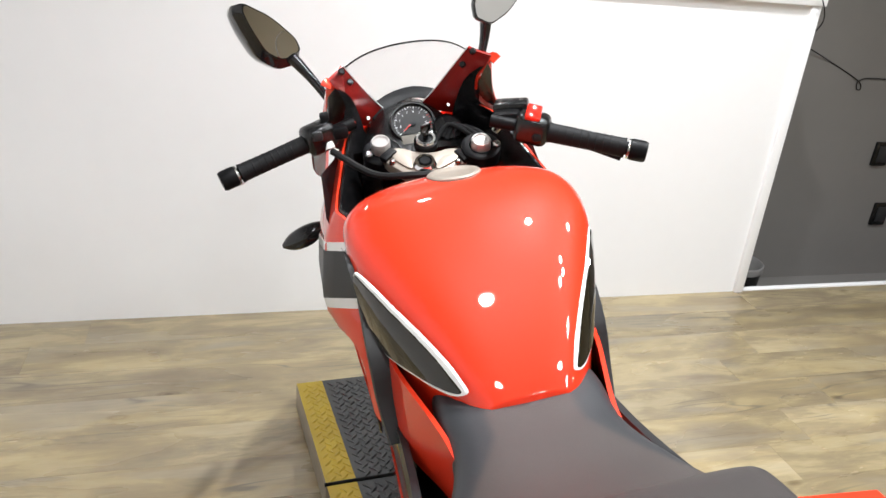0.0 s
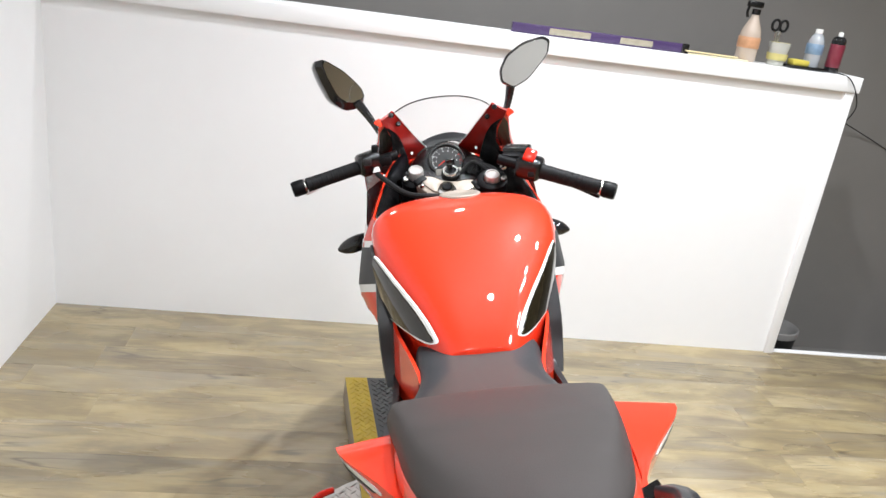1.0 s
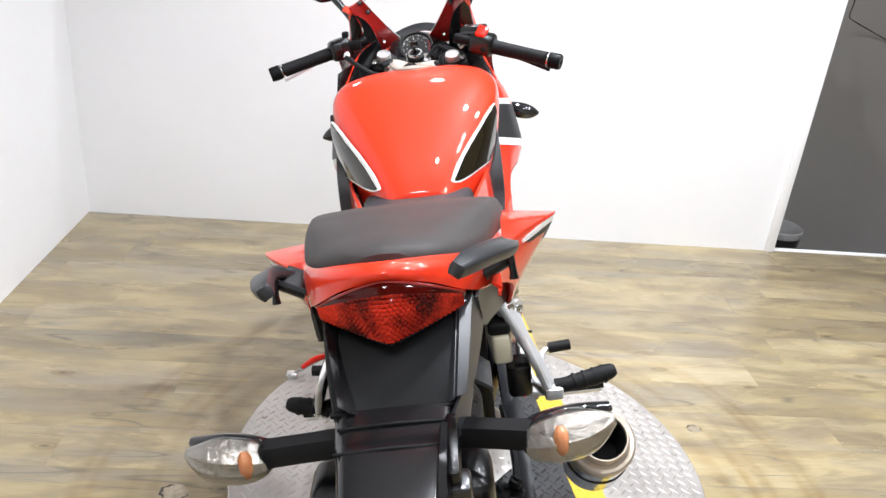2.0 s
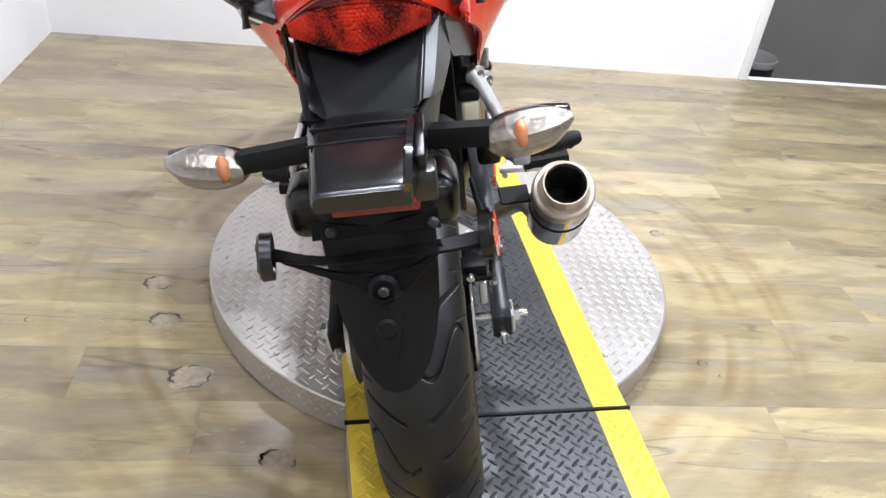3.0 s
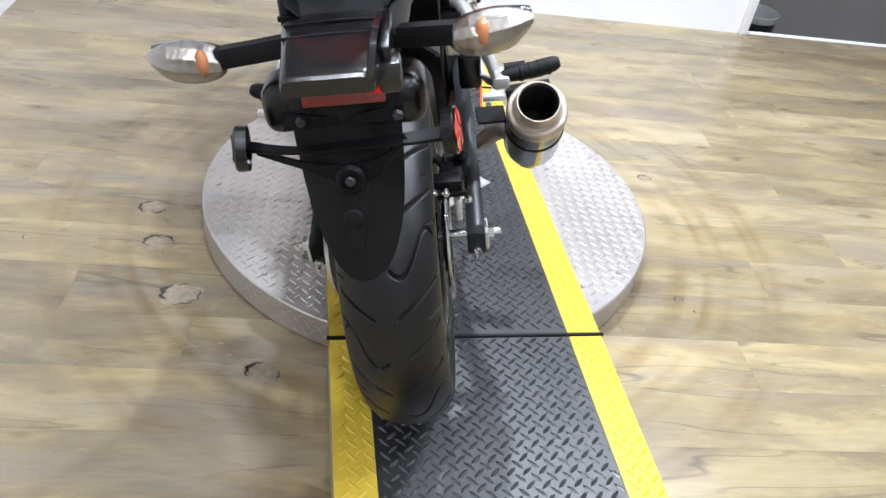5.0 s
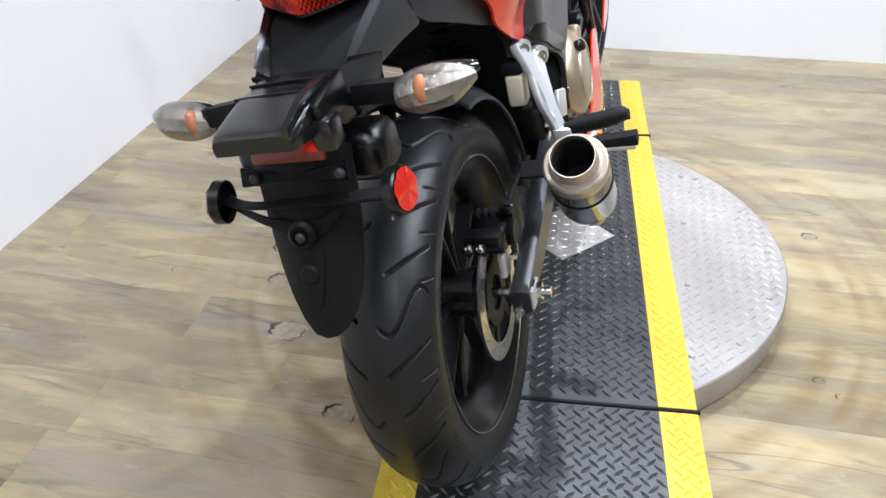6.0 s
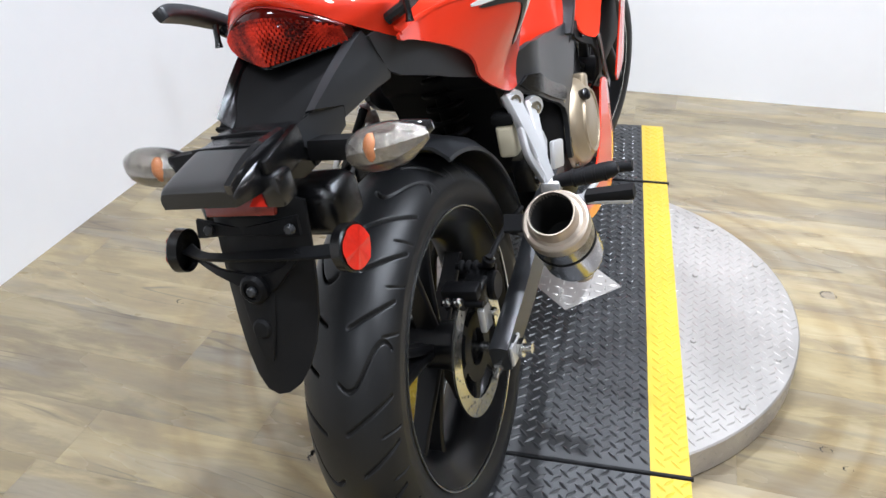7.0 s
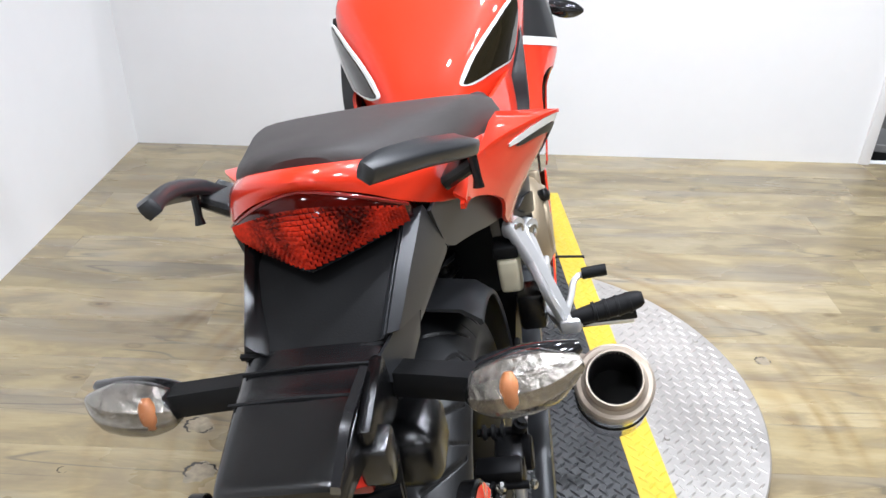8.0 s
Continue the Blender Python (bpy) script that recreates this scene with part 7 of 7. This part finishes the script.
def cup_of_tools():
    t = thing("cup", "clear plastic cup half full of yellow liquid, holding scissors", "cup", Matrix.Translation((1.855, 2.475, LEDGE)))
    part("wall", lathe([(0, 0), (0.030, 0), (0.040, 0.085), (0.038, 0.085), (0.029, 0.004), (0, 0.004)], 24), material("cloudy_cup", (0.40, 0.40, 0.36), 0.25, coat=0.3, wear=0.2), t)
    part("contents", lathe([(0, 0.0845), (0.0375, 0.0845), (0.0375, 0.082), (0, 0.082)], 20), material("yellow_rag", (0.45, 0.40, 0.12), 0.6, grain=0.3, wear=0.3), t, "yellow contents")
    part("band", lathe([(0.0345, 0.02), (0.0368, 0.02), (0.0395, 0.045), (0.0385, 0.045)], 20), material("yellow_band", (0.48, 0.43, 0.16), 0.5, grain=0.2, wear=0.3), t)
    sc = thing("scissors", "black-handled scissors standing in the cup", "scissors", Matrix.Translation((1.835, 2.475, LEDGE + 0.06)))
    for s in (1, -1):
        loop = [(s * 0.016 + 0.015 * math.cos(a), 0, 0.085 + 0.02 * math.sin(a)) for a in np.linspace(0, 2 * math.pi, 15)]
        part("handle", tube(loop, 0.005, 8), RUBBER, sc)
        part("blade", strip([(s * 0.010, 0, 0.068), (-s * 0.006, 0, -0.04)], [0.012, 0.006], 0.002, (0, 1, 0)), STEEL, sc)


def water_bottle():
    t = thing("water_bottle", "small clear water bottle with a blue label", "bottle", Matrix.Translation((2.010, 2.492, LEDGE)))
    part("body", lathe([(0, 0), (0.028, 0), (0.031, 0.006), (0.029, 0.03), (0.031, 0.04), (0.031, 0.10), (0.024, 0.122), (0.012, 0.138), (0, 0.138)], 24), material("clear_plastic_bottle", (0.34, 0.36, 0.38), 0.12, coat=0.8, wear=0.1), t)
    part("wrap", lathe([(0.0313, 0.058), (0.032, 0.059), (0.032, 0.096), (0.0313, 0.097)], 24), material("blue_label", (0.16, 0.24, 0.34), 0.4, grain=0.3, scale=70, wear=0.2), t, "blue label")
    part("cap", lathe([(0, 0.136), (0.014, 0.136), (0.014, 0.152), (0, 0.153)], 20), WHITE_STRIPE, t)


def spray_can():
    t = thing("spray_can", "black and red aerosol can with a white nozzle", "can", Matrix.Translation((2.083, 2.462, LEDGE)))
    part("body", lathe([(0, 0), (0.026, 0), (0.0265, 0.003), (0.0265, 0.120), (0.022, 0.130), (0.013, 0.136), (0, 0.136)], 28), GLOSS_BLACK, t, "glossy black can")
    part("wrap", lathe([(0.0268, 0.02), (0.0273, 0.021), (0.0273, 0.105), (0.0268, 0.106)], 28), material("crimson_label", (0.16, 0.02, 0.035), 0.3, coat=0.5, grain=0.2, scale=50, wear=0.2), t, "crimson label")
    part("nozzle", lathe([(0, 0.135), (0.010, 0.135), (0.009, 0.150), (0, 0.152)], 16), WHITE_STRIPE, t)


def spirit_level():
    t = thing("spirit_level", "long purple spirit level lying on the ledge", "level", Matrix.Translation((1.150, 2.485, LEDGE + 0.017)) @ Matrix.Rotation(radians(0.6), 4, "Z"))
    part("beam", rbox(0.68, 0.024, 0.034, 0.003), material("purple_paint", (0.045, 0.024, 0.085), 0.45, coat=0.3, grain=0.15, wear=0.3), t, "scuffed purple beam")
    for x, w in ((-0.12, 0.16), (0.14, 0.13)):
        part("window", rbox(w, 0.027, 0.024, 0.003, Matrix.Translation((x, 0, 0.0))), material("vial_window", (0.30, 0.27, 0.20), 0.2, coat=0.6, grain=0.2, wear=0.3), t, "yellowish vial window")
    part("end_cap", rbox(0.03, 0.027, 0.036, 0.003, Matrix.Translation((0.335, 0, 0))), PLASTIC, t)


def paper_strip():
    t = thing("paint_stirrer", "cream wooden stirring stick on crumpled paper", "stick", Matrix.Translation((1.59, 2.45, LEDGE)))
    part("paper", slab(rounded([(-0.11, -0.02), (0.06, -0.03), (0.15, -0.012), (0.12, 0.02), (-0.09, 0.03)], 2), 0.006, Matrix.Translation((0, 0, 0.003))), material("cream_paper", (0.68, 0.62, 0.42), 0.6, grain=0.1, wear=0.2, bump=0.3, bump_scale=60), t)
    part("stick", rbox(0.20, 0.022, 0.005, 0.002, Matrix.Translation((-0.01, 0, 0.012)) @ Matrix.Rotation(radians(-6), 4, "Z")), material("pale_wood", (0.58, 0.48, 0.28), 0.6, grain=0.2, wear=0.2), t)


def small_tray():
    t = thing("tray", "black plastic tray with a yellow sponge", "tray", Matrix.Translation((1.965, 2.46, LEDGE)))
    part("dish", rbox(0.150, 0.075, 0.012, 0.004, Matrix.Translation((0, 0, 0.006))), PLASTIC, t)
    part("sponge", rbox(0.070, 0.050, 0.022, 0.007, Matrix.Translation((-0.025, 0, 0.022)), seg=2), material("yellow_sponge", (0.48, 0.40, 0.06), 0.8, grain=0.3, wear=0.2, bump=0.5, bump_scale=300), t)


spray_bottle()
cup_of_tools()
water_bottle()
spray_can()
spirit_level()
paper_strip()
small_tray()
solid("cable", tube([(2.085, 2.420, 1.197), (2.110, 2.372, 1.186), (2.150, 2.366, 1.135), (2.200, 2.41, 1.075), (2.30, 2.58, 1.005), (2.52, 2.90, 0.95), (2.76, 2.972, 0.865), (2.97, 2.974, 0.775), (3.000, 2.972, 0.735), (2.975, 2.970, 0.735), (2.985, 2.974, 0.775), (3.10, 2.974, 0.785), (3.60, 2.974, 0.76)], 0.0022, 8, 70), RUBBER, "thin black cable hanging off the ledge to the wall", "cable")


def wall_box(x, z, kind_label):
    t = thing("wall_box", kind_label, "socket", Matrix.Translation((x, 2.98, z)))
    part("plate", rbox(0.09, 0.016, 0.12, 0.004, Matrix.Translation((0, -0.008, 0))), PLASTIC, t)
    part("insert", rbox(0.06, 0.006, 0.08, 0.002, Matrix.Translation((0.004, -0.018, 0))), GREY_PANEL, t)


wall_box(3.245, 0.42, "dark wall-mounted socket box")
wall_box(3.36, 0.10, "dark wall-mounted switch box")

bin_t = thing("waste_bin", "black round waste bin with a grey liner", "bin", Matrix.Translation((2.275, 2.600, -0.25)))
part("body", lathe([(0, 0), (0.088, 0), (0.106, 0.285), (0.103, 0.285), (0.086, 0.004), (0, 0.004)], 40), BIN_BLACK, bin_t, "black plastic bin")
part("liner", lathe([(0.1085, 0.262), (0.110, 0.270), (0.1095, 0.291), (0.105, 0.294), (0.100, 0.288), (0.096, 0.20), (0.06, 0.12), (0, 0.11)], 40), BIN_LINER, bin_t, "grey bin bag folded over the rim")

# floor scuffs: gouges worn into the planks near the turntable
random.seed(11)


def blot(r, n, lo, hi, z, squash=0.8):
    """An irregular flat chip of about radius r."""
    bm = bmesh.new()
    ph = [random.uniform(0, 6.28) for _ in range(4)]
    ring = []
    for k in range(n):
        a = 2 * math.pi * k / n
        rr = r * (1 + 0.14 * math.sin(2 * a + ph[0]) + 0.10 * math.sin(3 * a + ph[1]) + 0.07 * math.sin(7 * a + ph[2])) * random.uniform(lo, hi)
        ring.append(bm.verts.new((rr * math.cos(a), squash * rr * math.sin(a), z)))
    bm.faces.new(ring)
    return bm


def gouge(x, y, r):
    """A worn hollow in the vinyl: a greyed bare patch with torn dark edges round part of it."""
    if r > 0.015:
        patch = part("worn_patch", blot(r, 34, 0.93, 1.05, 0.0004), GOUGE_FILL, subfloor, "greyed bare patch")
        patch.location = (x, y, 0)
    bm = bmesh.new()
    for start, span, reach in [(random.uniform(1.2, 2.4), random.uniform(1.4, 2.4), 0.34)] + [(random.uniform(0, 6.28), random.uniform(0.5, 1.3), 0.17) for _ in range(4)]:
        n = 16
        base = r * random.uniform(0.86, 1.02)
        ins, outs = [], []
        for k in range(n):
            a = start + span * k / (n - 1)
            rr = base * (1 + 0.07 * math.sin(9 * a + start) + random.uniform(-0.05, 0.05))
            w = r * (0.02 + reach * random.uniform(0.35, 1.0) * math.sin(math.pi * (k + 0.5) / n))
            ins.append(bm.verts.new(((rr - w * 0.5) * math.cos(a), 0.8 * (rr - w * 0.5) * math.sin(a), 0.0006)))
            outs.append(bm.verts.new(((rr + w * 0.5) * math.cos(a), 0.8 * (rr + w * 0.5) * math.sin(a), 0.0006)))
        for k in range(n - 1):
            bm.faces.new((ins[k], ins[k + 1], outs[k + 1], outs[k]))
    o = part("floor_gouge", bm, DARK_MARK, subfloor, "dark worn gouge")
    o.location = (x, y, 0)


for gx, gy, gr in ((-0.026, 0.806, 0.032), (0.018, 0.668, 0.034), (0.105, 0.492, 0.042), (0.307, 0.274, 0.034), (1.330, 1.110, 0.020), (1.265, 0.560, 0.012), (1.30, 0.52, 0.010), (-0.27, 0.66, 0.012)):
    gouge(gx, gy, gr)

# grease wiped across the turntable's deck
for gx, gy, gr in ((-0.282, -0.304, 0.020), (-0.266, -0.309, 0.014)):
    smear = part("grease_mark", blot(gr, 26, 0.85, 1.12, 0.0743 + gr * 0.01, 0.75), GREASE, bpy.data.objects["turntable"], "grey grease smear")
    smear.location = (gx, gy, 0)

# floor planks, each an object on shared meshes
PW, PL, GAP = 0.152, 1.22, 0.0003


def plank_mesh(length):
    b = rbox(length - GAP, PW - GAP, 0.006, 0.0, Matrix.Translation((length / 2, 0, -0.003)))
    return finish(b, "plank", PLANK)


full = plank_mesh(PL)
cut_meshes = {}
rng = random.Random(5)
y = WALL_Y - PW / 2
while y > -3.3:
    x = LEFT_X - round(rng.uniform(0, PL * 0.98), 2)
    while x < 5.99:
        x0, x1 = max(x, LEFT_X), min(x + PL, 5.997)
        length = round(x1 - x0, 3)
        if length > 0.03:
            if abs(length - PL) < 0.0005:
                me = full
            else:
                me = cut_meshes.setdefault(length, None) or plank_mesh(length)
                cut_meshes[length] = me
            o = new("plank", me)
            o.location = (x0, y, 0)
            o.parent = subfloor
        x += PL
    y -= PW
